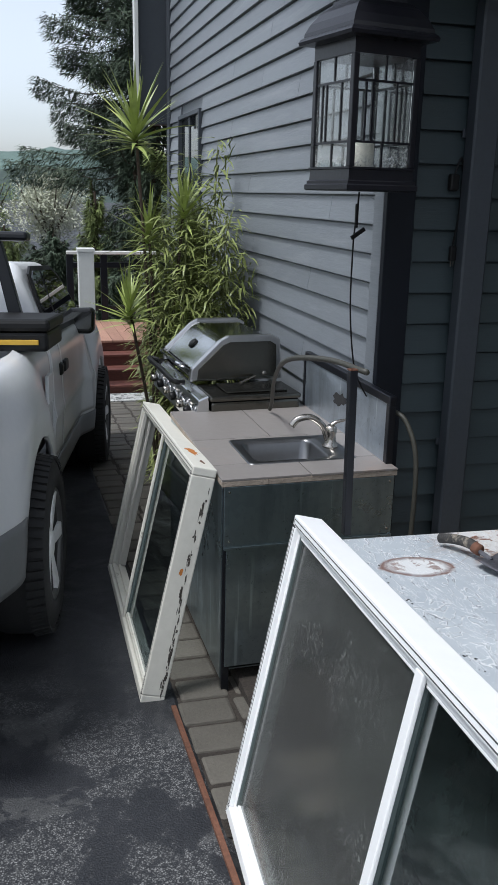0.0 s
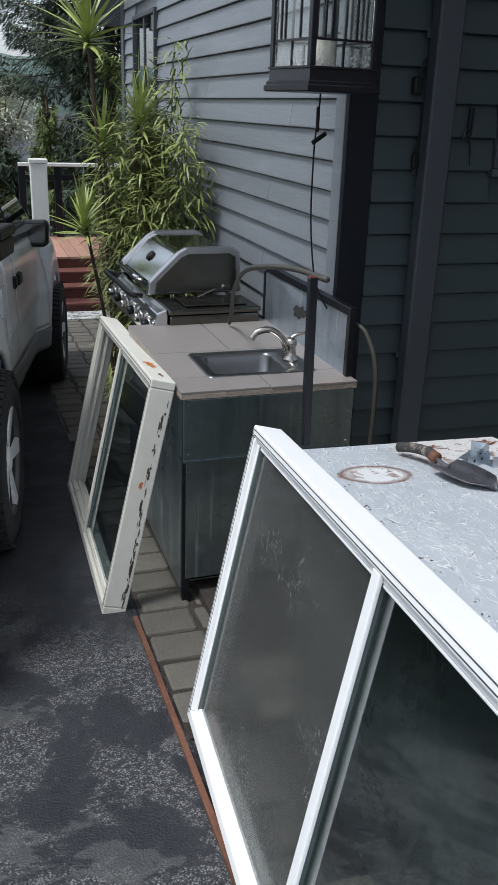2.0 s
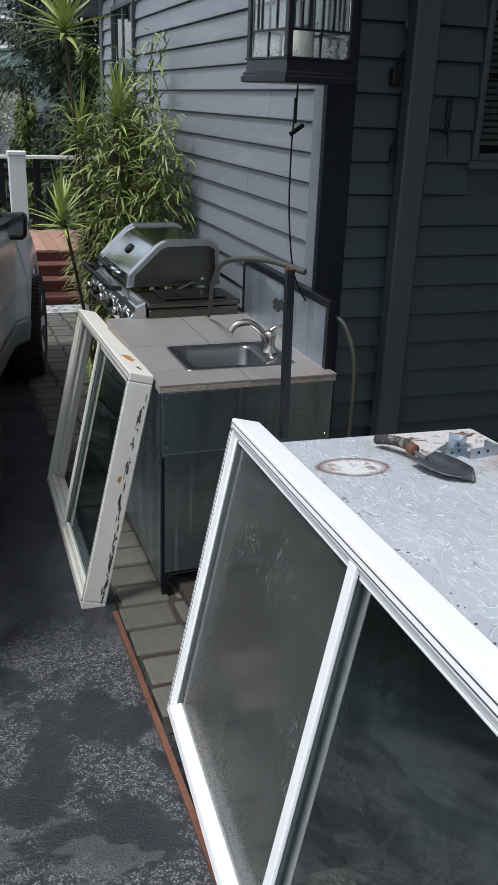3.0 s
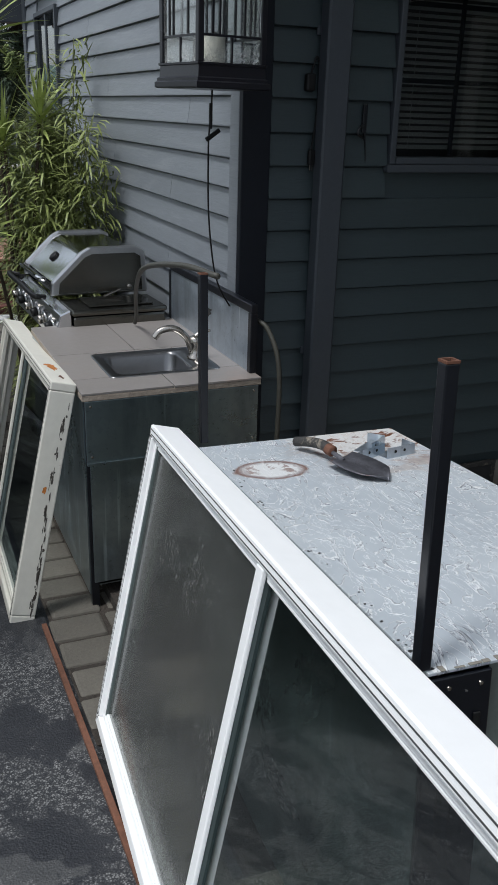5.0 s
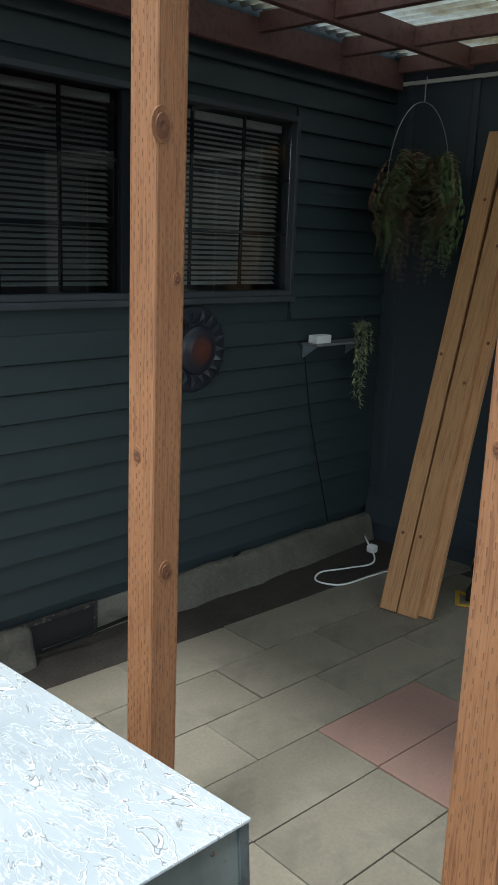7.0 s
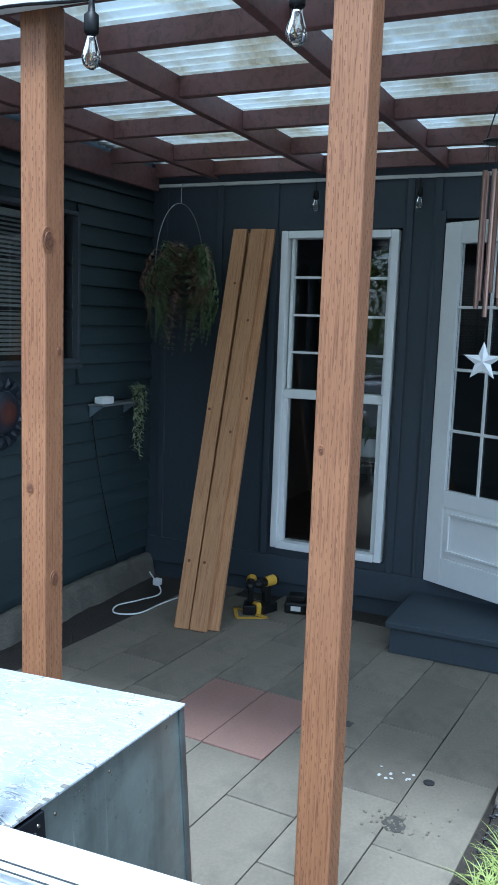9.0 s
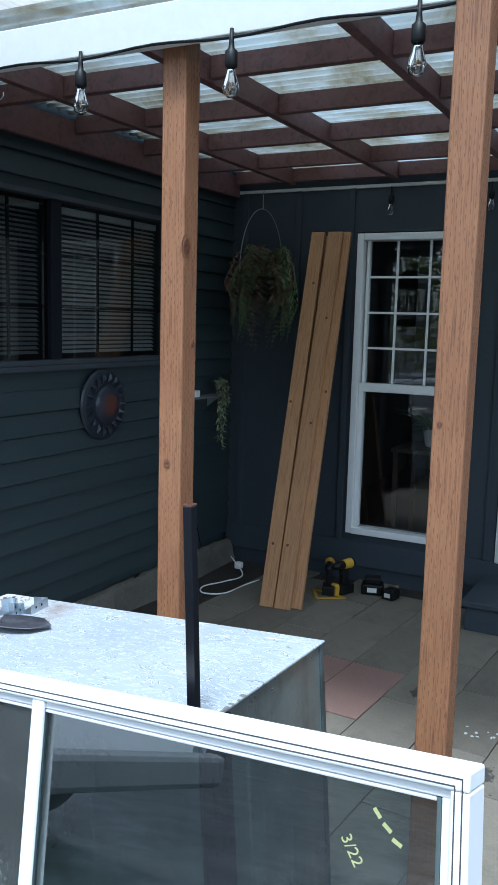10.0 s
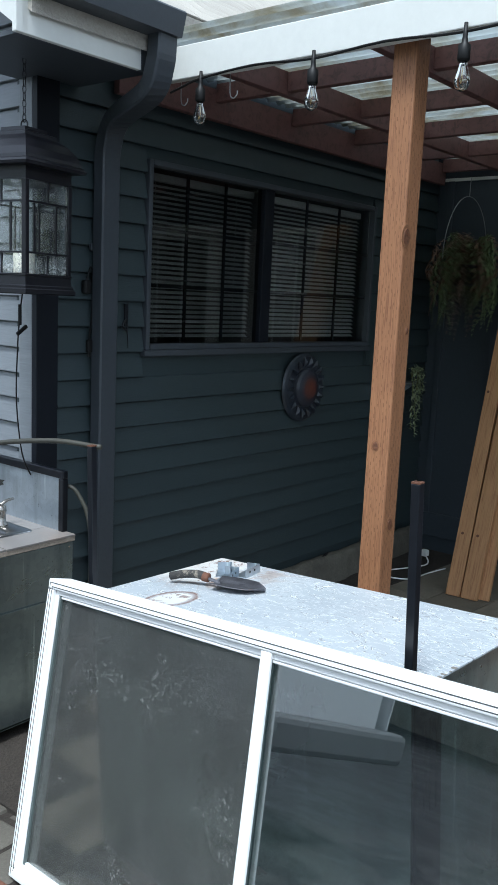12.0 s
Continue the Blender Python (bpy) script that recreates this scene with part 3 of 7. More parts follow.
# ---- windows and door of the house ----
def slider_window():
    """The wide dark window with blinds."""
    w = empty("window_1", pose(1.998, WALL_D, 1.47), label="wide dark-framed sliding window with lowered white blinds", category="window", kind="structure")
    W, H = 1.945, 0.86
    t = 0.026
    for nm, b in (("frame_side", (0, -0.026, 0, t, 0.06, H)), ("frame_side", (W - t, -0.026, 0, W, 0.06, H)), ("sill", (t + 0.0005, -0.03, 0, W - t - 0.0005, 0.06, t)),
                  ("frame_top", (t + 0.0005, -0.026, H - t, W - t - 0.0005, 0.06, H))):
        part(nm, box(*b, 0.004), "trim_dark", w)
    part("meeting_stile", box(0.858, -0.006, t + 0.001, 0.938, 0.05, H - t - 0.001, 0.004), "trim_black", w)
    for x0, x1, y in ((t + 0.001, 0.858, 0.02), (0.938, W - t - 0.001, 0.01)):
        part("pane", box(x0, y, t + 0.001, x1, y + 0.004, H - t - 0.001), "glass" if x0 > 0.5 else "glass_screened", w).visible_shadow = False
        for k in (1, 2):
            x = x0 + (x1 - x0) * k / 3
            part("muntin", box(x - 0.008, y + 0.006, 0.037, x + 0.008, y + 0.014, H - 0.037), "trim_black", w)
            z = 0.036 + (H - 0.072) * k / 3
            part("muntin", box(x0 + 0.001, y + 0.0062, z - 0.008, x1 - 0.001, y + 0.0138, z + 0.008), "trim_black", w)
    part("lower_trim", box(-0.012, -0.034, -0.03, W + 0.012, 0.0, -0.001, 0.003), "trim_dark", w)
    for x0, x1 in ((0.03, 0.86), (0.936, W - 0.03)):
        bl = empty("window_blind", pose(1.998, WALL_D, 1.47), label="white horizontal slat blind behind the glass", category="blind", group="window blinds")
        part("head_rail", box(x0, 0.075, H - 0.075, x1, 0.11, H - 0.04, 0.003), "blind", bl)
        z, first = 0.06, None
        while z < H - 0.085:
            if first is None:
                first = part("slat", box(x0, -0.0125, -0.0006, x1, 0.0125, 0.0006), "blind", bl, m=pose(0, 0.095, z, 34))
            else:
                share("slat", first, pose(0, 0.095, z, 34), bl)
            z += 0.0235
        for x in (x0 + 0.12, x1 - 0.12):
            part("cord", rod((x, 0.095, 0.05), (x, 0.095, H - 0.07), 0.0012, seg=6), "blind", bl)
    room = bmesh.new()
    bmesh.ops.create_cube(room, size=1, matrix=Matrix.LocRotScale((3.15, WALL_D + 1.35, 1.5), None, (3.0, 2.4, 2.4)))
    bmesh.ops.delete(room, geom=[f for f in room.faces if f.normal.y < -0.5], context="FACES")
    tagged(part("room_behind_window", room, "dark_room"), "dim room behind the blinds", "room", kind="structure")


slider_window()


def bars_between(parent, x, ys, zs, y0, y1, z0, z1, w, mat, d=0.012):
    """Muntins of a window that faces -x."""
    for y in ys:
        part("muntin", box(x - d / 2, y - w / 2, z0, x + d / 2, y + w / 2, z1), mat, parent)
    for z in zs:
        part("muntin", box(x - d / 2 + 0.0004, y0, z - w / 2, x + d / 2 - 0.0004, y1, z + w / 2), mat, parent)


def hung_window():
    w = empty("window_2", pose(WALL_B, 0, 0), label="tall white hung window with a grid in its upper sash", category="window", kind="structure")
    y0, y1, z0, z1, zm = 1.413, 2.147, 0.318, 2.30, 1.308
    for nm, b in (("frame_side", (-0.03, y0, z0, 0.08, y0 + 0.045, z1)), ("frame_side", (-0.03, y1 - 0.045, z0, 0.08, y1, z1)),
                  ("sill", (-0.045, y0 + 0.0455, z0, 0.08, y1 - 0.0455, z0 + 0.045)), ("frame_top", (-0.03, y0 + 0.0455, z1 - 0.045, 0.08, y1 - 0.0455, z1)),
                  ("meeting_rail", (-0.012, y0 + 0.046, zm - 0.028, 0.07, y1 - 0.046, zm + 0.028))):
        part(nm, box(*b, 0.005), "vinyl", w)
    a, b = y0 + 0.046, y1 - 0.046
    for y in (a, b - 0.03):
        part("sash_stile", box(-0.004, y, z0 + 0.046, 0.05, y + 0.03, zm - 0.029, 0.003), "vinyl", w)
        part("sash_stile", box(0.012, y, zm + 0.029, 0.055, y + 0.02, z1 - 0.046, 0.003), "vinyl", w)
    part("pane", box(0.03, a + 0.03, z0 + 0.046, 0.034, b - 0.03, zm - 0.029), "glass", w).visible_shadow = False
    part("pane", box(0.04, a + 0.02, zm + 0.029, 0.044, b - 0.02, z1 - 0.046), "glass", w).visible_shadow = False
    h = z1 - 0.046 - zm - 0.029
    bars_between(w, 0.032, [a + (b - a) * k / 3 for k in (1, 2)], [zm + 0.029 + h * k / 4 for k in (1, 2, 3)], a + 0.02, b - 0.02, zm + 0.03, z1 - 0.047, 0.014, "vinyl")


hung_window()


def back_room():
    room = bmesh.new()
    bmesh.ops.create_cube(room, size=1, matrix=Matrix.LocRotScale((WALL_B + 2.15, 0.7, 1.35), None, (4.0, 4.6, 2.5)))
    bmesh.ops.delete(room, geom=[f for f in room.faces if f.normal.x < -0.5], context="FACES")
    tagged(part("room_behind_door", room, "dark_room"), "dim room inside the house", "room", kind="structure")


back_room()


def patio_door():
    d = empty("door_1", basis((WALL_B - 0.03, 1.147, 0.262), (-0.215, -0.42, 0), (0, 0, 1)), label="white glazed patio door standing open", category="door", kind="structure")
    W, H = 0.9, 2.07
    for nm, b in (("stile", (0, 0, 0, 0.115, 0.044, H)), ("stile", (W - 0.115, 0, 0, W, 0.044, H)), ("rail", (0.1155, 0, H - 0.12, W - 0.1155, 0.044, H)),
                  ("rail", (0.1155, 0, 0.46, W - 0.1155, 0.044, 0.56)), ("rail", (0.1155, 0, 0, W - 0.1155, 0.044, 0.16))):
        part(nm, box(*b, 0.003), "vinyl", d)
    part("panel", box(0.116, 0.012, 0.1605, W - 0.116, 0.032, 0.4595, 0.004), "vinyl", d)
    for b in ((0.15, -0.004, 0.2, W - 0.15, 0.010, 0.215), (0.15, -0.004, 0.42, W - 0.15, 0.010, 0.435), (0.15, -0.004, 0.2155, 0.165, 0.010, 0.4195), (W - 0.165, -0.004, 0.2155, W - 0.15, 0.010, 0.4195)):
        part("moulding", box(*b, 0.003), "vinyl", d)
    part("pane", box(0.116, 0.02, 0.5605, W - 0.116, 0.024, H - 0.1205), "glass", d).visible_shadow = False
    for k in (1, 2):
        x = 0.116 + (W - 0.232) * k / 3
        part("muntin", box(x - 0.008, 0.006, 0.561, x + 0.008, 0.019, H - 0.121, 0.002), "vinyl", d)
    for k in (1, 2, 3):
        z = 0.56 + (H - 0.68) * k / 4
        part("muntin", box(0.117, 0.0065, z - 0.008, W - 0.117, 0.0185, z + 0.008, 0.002), "vinyl", d)
    part("handle", tube([(W - 0.06, -0.01, 0.95), (W - 0.06, -0.05, 0.95), (W - 0.15, -0.05, 0.95)], 0.009), "chrome", d)
    t = part("door_casing", box(WALL_B - 0.02, 1.151, 0.25, WALL_B, 1.20, 2.40, 0.004), "wall_blue")
    tagged(t, "blue-grey casing beside the door", "trim", kind="structure")
    s = empty("entry_step", pose(0, 0, 0), label="blue-grey painted wooden box step at the door", category="step", kind="structure")
    part("tread", box(4.13, 0.1, 0.145, WALL_B - 0.032, 1.20, 0.18, 0.006), "wall_blue", s)
    part("box", box(4.16, 0.13, 0.0, WALL_B - 0.05, 1.18, 0.1445, 0.004), "wall_blue", s)


patio_door()


# ---- windows that lean on the cabinets ----
def leaning_window(name, m, L, H, D, mat, glass_a, glass_b, label, mull=0.5, open_a=False, bar=0.016):
    """A loose sliding window: x along its length, z up its face, y into its depth."""
    w = empty(name, m, label=label, category="window frame")
    t = 0.03
    def rail(nm, x0, z0, x1, z1, y0=0.0, y1=D, bev=0.004, k=mat):
        return part(nm, box(x0, y0, z0, x1, y1, z1, bev), k, w)
    rail("top_rail", 0, H - t, L, H), rail("bottom_rail", 0, 0, L, t)
    rail("side_rail", 0, t + 0.0005, t, H - t - 0.0005), rail("side_rail", L - t, t + 0.0005, L, H - t - 0.0005)
    # stepped tracks inside the frame
    for y0, y1, k in ((0.012, 0.03, 0.016), (0.044, 0.058, 0.012)):
        rail("track", t + 0.0005, t, L - t - 0.0005, t + k, y0, y1, 0.002), rail("track", t + 0.0005, H - t - k, L - t - 0.0005, H - t, y0, y1, 0.002)
        rail("track", t, t + k, t + k, H - t - k, y0, y1, 0.002), rail("track", L - t - k, t + k, L - t, H - t - k, y0, y1, 0.002)
    xm = L * mull - 0.004
    rail("mullion", xm - bar, t + 0.0005, xm + bar, H - t - 0.0005, 0.001, 0.0115, 0.003)
    def sash(x0, x1, y, g):
        s = 0.008
        for b in ((x0, y, t + 0.017, x0 + s, H - t - 0.017), (x1 - s, y, t + 0.017, x1, H - t - 0.017)):
            rail("sash_stile", b[0], b[2], b[3], b[4], b[1], b[1] + 0.02, 0.002, "sash_grey")
        rail("sash_rail", x0 + s, t + 0.017, x1 - s, t + 0.017 + s, y + 0.0005, y + 0.0195, 0.003)
        rail("sash_rail", x0 + s, H - t - 0.017 - s, x1 - s, H - t - 0.017, y + 0.0005, y + 0.0195, 0.003)
        p = part("pane", box(x0 + s, y + 0.008, t + 0.017 + s, x1 - s, y + 0.013, H - t - 0.017 - s), g, w)
        p.visible_shadow = False
    for k in (0.0095, 0.0215):
        rail("gasket", k, H - k - 0.0022, L - k, H - k, -0.0008, 0.003, 0, "gasket")
        for x in (k, L - k - 0.0022):
            rail("gasket", x, k, x + 0.0022, H - k - 0.0025, -0.0008, 0.003, 0, "gasket")
    if not open_a:
        sash(t + 0.017, xm - 0.001, 0.014, glass_a)
    sash(xm + 0.001, L - t - 0.017, 0.014, glass_b)
    return w


leaning_window("loose_window", basis((0.583, 2.095, 0.007), (-0.141, -1.804, 0.192), (0.20, 0.076, 0.854)), 1.819, 0.881, 0.078, "vinyl", "glass_dusty", "glass_dark",
               "white vinyl sliding window frame leaning on a steel cabinet")
_f1 = basis((0.463, 4.162, -0.155), (-0.028, -1.395, 0.105), (0.20, 0.0, 0.85))
leaning_window("loose_window", _f1, 1.40, 0.875, 0.085, "vinyl_worn", "glass", "glass_dark", "worn white sliding window frame with peeling paint leaning on the sink cabinet", open_a=True, bar=0.011)


# ---- lap boards ----
def lap_boards():
    wd, wg = bpy.data.objects["wall_south"], bpy.data.objects["wall_west"]
    rnd = random.Random(4)
    prof, prof_g = lap_profile(), lap_profile(0.024, LAP_G)

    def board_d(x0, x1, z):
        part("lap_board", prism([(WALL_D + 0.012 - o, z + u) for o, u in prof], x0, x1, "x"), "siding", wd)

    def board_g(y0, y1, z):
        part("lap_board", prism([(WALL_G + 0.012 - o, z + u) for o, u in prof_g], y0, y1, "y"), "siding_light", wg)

    z = 1.0 - 7 * LAP
    while z < 2.56:
        if z > 0.1:
            if z + LAP > 1.45 and z < 2.33:
                board_d(1.502, 1.994, z), board_d(3.948, WALL_B - 0.001, z)
            else:
                board_d(1.502, WALL_B - 0.001, z)
        z += LAP
    z = 1.05 - 15 * LAP_G
    while z < 4.2:
        top = z + LAP_G
        y0, y1 = WALL_D + 0.101, 7.598
        if z > 2.6:
            y0, y1 = max(WALL_D + 0.101, 2.58 + (z - 2.58) / 0.62 + 0.25), 7.598
        if y1 - y0 > 0.4:
            if top > 1.12 and z < 2.27:
                spans = [(y0, 6.345), (7.155, y1)]
            else:
                spans = [(y0, y1)]
            for a, b in spans:
                c = a + rnd.uniform(0.3, 2.6)
                if c < b - 0.4:
                    board_g(a, c - 0.0015, z), board_g(c + 0.0015, b, z)
                else:
                    board_g(a, b, z)
        z += LAP_G


lap_boards()


def side_window():
    w = empty("window_3", pose(WALL_G, 6.35, 1.13), label="dark-framed sliding window in the grey gable wall", category="window", kind="structure")
    W, H = 0.8, 1.13
    for nm, b in (("frame_side", (-0.03, 0, 0, 0.02, 0.03, H)), ("frame_side", (-0.03, W - 0.03, 0, 0.02, W, H)), ("frame_top", (-0.03, 0.0305, H - 0.03, 0.02, W - 0.0305, H)),
                  ("sill", (-0.035, 0.0305, 0, 0.02, W - 0.0305, 0.03)), ("meeting_stile", (-0.02, W / 2 - 0.015, 0.031, 0.01, W / 2 + 0.015, H - 0.031))):
        part(nm, box(*b, 0.003), "trim_dark", w)
    part("pane", box(-0.012, 0.031, 0.031, -0.008, W / 2 - 0.016, H - 0.031), "glass_mirror", w)
    part("pane", box(-0.004, W / 2 + 0.016, 0.031, 0.0, W - 0.031, H - 0.031), "glass_car", w)


M["glass_mirror"] = pane("sky_reflecting_glass", (0.10, 0.12, 0.13), ior=2.2)
side_window()


# ---- patio floor ----
def patio():
    base = part("patio", box(0.80, 0.42, -0.2, WALL_B, WALL_D + 0.1, -0.014), "soil")
    tagged(base, "patio of concrete slabs with two red ones", "patio", kind="structure")
    bm = bmesh.new()
    rnd = random.Random(2)
    nx, ny = 60, 10
    vs = [[bm.verts.new((0.9 + 3.86 * i / nx, 2.62 + 0.47 * j / ny, -0.03 + rnd.uniform(0, 0.02))) for j in range(ny + 1)] for i in range(nx + 1)]
    for i in range(nx):
        for j in range(ny):
            bm.faces.new((vs[i][j], vs[i + 1][j], vs[i + 1][j + 1], vs[i][j + 1]))
    tagged(part("soil_strip", bm, "soil"), "dark bare soil along the foundation", "soil", kind="structure")
    L, W = 0.583, 0.2885
    turn = Matrix.Translation((3.39, 1.560, 0)) @ Matrix.Rotation(radians(-4), 4, "Z")
    made = {}
    for j in range(-5, 5):
        for i in range(-5, 3):
            ox = i * L - (L / 2 if j in (3, 1, -2, -4) else 0)
            c = turn @ Vector((ox + L / 2, j * W + W / 2, 0))
            if not (0.95 < c.x < 4.72 and 0.50 < c.y < 2.70):
                continue
            red = (i, j) in ((-1, 0), (-1, -1))
            key = "slab_red" if red else rnd.choice(("a", "b", "c"))
            m = turn @ pose(ox + L / 2, j * W + W / 2, rnd.uniform(-0.003, 0.0), rnd.uniform(-0.25, 0.25), rnd.uniform(-0.25, 0.25), rnd.uniform(-0.3, 0.3))
            if key in made:
                share("slab", made[key], m, base)
            else:
                g = {"a": 0.001, "b": 0.0018, "c": 0.0028}.get(key, 0.0018)
                made[key] = part("slab", box(-L / 2 + g, -W / 2 + g, -0.03, L / 2 - g, W / 2 - g, 0.0, 0.0025), "slab_red" if red else "slab", base, m=m)
    e = part("patio_edging", box(2.9, 0.25, -0.1, 3.6, 0.42, 0.02, 0.01), "slab")
    tagged(e, "pale concrete edging slab beside the gravel", "edging", kind="structure")


patio()


def pavers():
    base = part("paver_strip", prism([(2.0, gz(2.0) - 0.03), (9.6, gz(9.6) - 0.03), (9.6, gz(9.6) - 0.008), (2.0, gz(2.0) - 0.008)], 0.56, 1.37, "x"), "soil")
    tagged(base, "strip of weathered tumbled pavers beside the driveway", "pavement", kind="structure")
    rnd = random.Random(6)
    made = []
    for k in range(4):
        g = 0.005 + 0.002 * k
        w, l = 0.2, 0.165
        made.append(part("paver", box(-w / 2 + g, -l / 2 + g, -0.05, w / 2 - g, l / 2 - g, 0, 0.012), "cobble", base, m=pose(0.66 + 0.2 * (k % 4), 2.15, gz(2.15) - 0.004, -4.3)))
    y = 2.15 + 0.167
    while y < 9.5:
        off = rnd.uniform(-0.012, 0.012)
        for k in range(4):
            share("paver", rnd.choice(made), pose(0.66 + 0.2 * k + off, y + rnd.uniform(-0.006, 0.006), gz(y) + rnd.uniform(-0.006, 0.004), -4.3 + rnd.uniform(-0.8, 0.8), rnd.uniform(-0.8, 0.8), rnd.uniform(-2, 2)), base)
        y += 0.167
    y = 1.95
    while y > 0.0:
        share("paver", rnd.choice(made), pose(0.66, y, gz(y) + rnd.uniform(-0.02, -0.01), -4.3, 0, rnd.uniform(-2, 2)), base)
        y -= 0.168
    e = part("edging_strip", prism([(-0.4, gz(-0.4) - 0.06), (2.7, gz(2.7) - 0.06), (2.7, gz(2.7) + 0.012), (-0.4, gz(-0.4) + 0.012)], 0.535, 0.552, "x"), "rusty")
    tagged(e, "rusty brown edging strip along the driveway", "edging", kind="structure")


M["rusty"] = surface("rusty_edge", (0.12, 0.05, 0.028), 0.8, var=0.4, big=8, fine=60, relief=0.3)
pavers()


# ---- sink cabinet ----
M["tile"] = surface("beige_tile", (0.215, 0.196, 0.183), 0.4, var=0.08, big=4, fine=40, relief=0.05, dirt=(0.25, 0.2, 0.17), dirt_at=(0.55, 0.75), per=0.07)
M["tile_edge"] = surface("chipped_mortar", (0.3, 0.25, 0.2), 0.9, var=0.35, big=12, fine=60, relief=0.6)
M["basin"] = surface("sink_steel", grey(0.2), 0.3, 1.0, var=0.08, relief=0.02)
M["hose"] = surface("olive_hose", (0.042, 0.040, 0.031), 0.55, var=0.25, big=10, fine=60, relief=0.1)
M["torn"] = surface("bare_dark_patch", (0.02, 0.02, 0.02), 0.8, var=0.3, relief=0.2)
CAB1 = pose(0.731, 2.778, -0.005, 0, 0, 0.5)


def sink_cabinet():
    c = empty("sink_cabinet", CAB1 @ pose(0, 0, -0.12), label="galvanised steel outdoor sink cabinet on black legs", category="cabinet")
    W, D, H = 0.63, 0.95, 0.86
    for x, y in ((0, 0), (W - 0.03, 0), (0, D - 0.03), (W - 0.03, D - 0.03)):
        part("leg", box(x + 0.002, y + 0.004, 0 if y else 0.03, x + 0.03, y + 0.03, H - 0.002, 0.002), "black_metal", c)
    part("side_panel", box(-0.003, 0.012, 0.12, 0.0015, D, H - 0.004), "steel", c)
    part("side_panel", box(W - 0.0015, 0.012, 0.12, W + 0.003, D, H - 0.004), "steel", c)
    part("back_panel", box(0.031, D - 0.003, 0.12, W - 0.031, D, H - 0.004), "steel", c)
    part("bottom_panel", box(0.031, 0.03, 0.14, W - 0.031, D - 0.03, 0.145), "steel", c)
    f = part("upper_panel", box(0.002, -0.006, 0.64, W - 0.002, 0.0035, H - 0.002, 0.0015), "steel", c)
    part("lower_panel", box(0.012, -0.002, 0.17, W - 0.02, 0.0035, 0.628, 0.0015), "steel", c)
    part("panel_lip", box(0.002, -0.012, 0.629, W - 0.002, 0.003, 0.639, 0.001), "steel", c)
    for x in (0.02, W - 0.02):
        for z in (0.66, 0.84):
            part("screw", lathe([(0.005, 0), (0.004, 0.002), (0.001, 0.0025)], 10, m=pose(x, -0.006, z, 90)), "chrome", f)
    w = empty("worktop", CAB1 @ pose(0, 0, 0.74), label="beige tiled worktop with chipped edges over the sink cabinet", category="worktop")
    hx0, hx1, hy0, hy1 = 0.155, 0.46, 0.15, 0.42
    for b in ((-0.008, -0.01, 0.0005, hx0, D, 0.02), (hx1, -0.01, 0.0005, W + 0.006, D, 0.02), (hx0 + 0.0005, -0.01, 0.0005, hx1 - 0.0005, hy0, 0.02), (hx0 + 0.0005, hy1, 0.0005, hx1 - 0.0005, D, 0.02)):
        part("backing_board", box(*b, 0.002), "tile_edge", w)
    for b in ((-0.008, 0.478, 0.308, 0.945), (0.312, 0.478, W + 0.006, 0.945), (-0.008, 0.1525, hx0, 0.474), (hx1, 0.1525, W + 0.006, 0.474), (-0.008, -0.01, 0.31, 0.1495), (0.313, -0.012, W + 0.006, 0.1495), (hx0 + 0.003, hy1, hx1 - 0.003, 0.474)):
        part("tile", box(b[0], b[1], 0.0205, b[2], b[3], 0.028, 0.0012), "tile", w)
    s = empty("sink", CAB1 @ pose(0, 0, 0.768), label="stainless steel bar sink set in the tiled worktop", category="sink")
    bm = bmesh.new()

    def ring(x0, y0, x1, y1, z, r):
        out = []
        for cx, cy, a0 in ((x1 - r, y1 - r, 0), (x0 + r, y1 - r, 90), (x0 + r, y0 + r, 180), (x1 - r, y0 + r, 270)):
            out += [bm.verts.new((cx + r * math.cos(radians(a0 + k * 18)), cy + r * math.sin(radians(a0 + k * 18)), z)) for k in range(6)]
        return out
    rs = [ring(0.125, 0.13, 0.54, 0.445, 0.0005, 0.02), ring(0.127, 0.132, 0.538, 0.443, 0.004, 0.02), ring(0.135, 0.14, 0.53, 0.435, 0.003, 0.02), ring(0.16, 0.158, 0.45, 0.412, 0.002, 0.035),
          ring(0.166, 0.164, 0.444, 0.406, -0.01, 0.035), ring(0.172, 0.17, 0.438, 0.40, -0.14, 0.04), ring(0.2, 0.2, 0.41, 0.37, -0.15, 0.03)]
    for a, b in zip(rs, rs[1:]):
        for k in range(24):
            bm.faces.new((a[k], a[(k + 1) % 24], b[(k + 1) % 24], b[k]))
    bm.faces.new(rs[-1])
    part("basin", bm, "basin", s, smooth=True)
    part("drain", lathe([(0.025, -0.149), (0.025, -0.147), (0.018, -0.148)], 16, m=pose(0.305, 0.285, 0)), "chrome", s)
    t = empty("faucet", CAB1 @ pose(0.49, 0.285, 0.771), label="brushed nickel single-lever faucet with an arched spout", category="faucet")
    part("base", lathe([(0.03, 0), (0.03, 0.006), (0.022, 0.012), (0.02, 0.05), (0.024, 0.06), (0.022, 0.078), (0.012, 0.086)], 20), "chrome", t, smooth=True)
    part("spout", tube([(-0.012, 0, 0.03), (-0.035, 0.0, 0.085), (-0.08, 0.005, 0.118), (-0.13, 0.01, 0.112), (-0.155, 0.012, 0.085)], 0.0125, 12), "chrome", t, smooth=True)
    part("lever", tube([(0.0, 0, 0.084), (0.025, -0.002, 0.098), (0.06, -0.004, 0.104)], 0.008, 8, taper=0.7), "chrome", t, smooth=True)
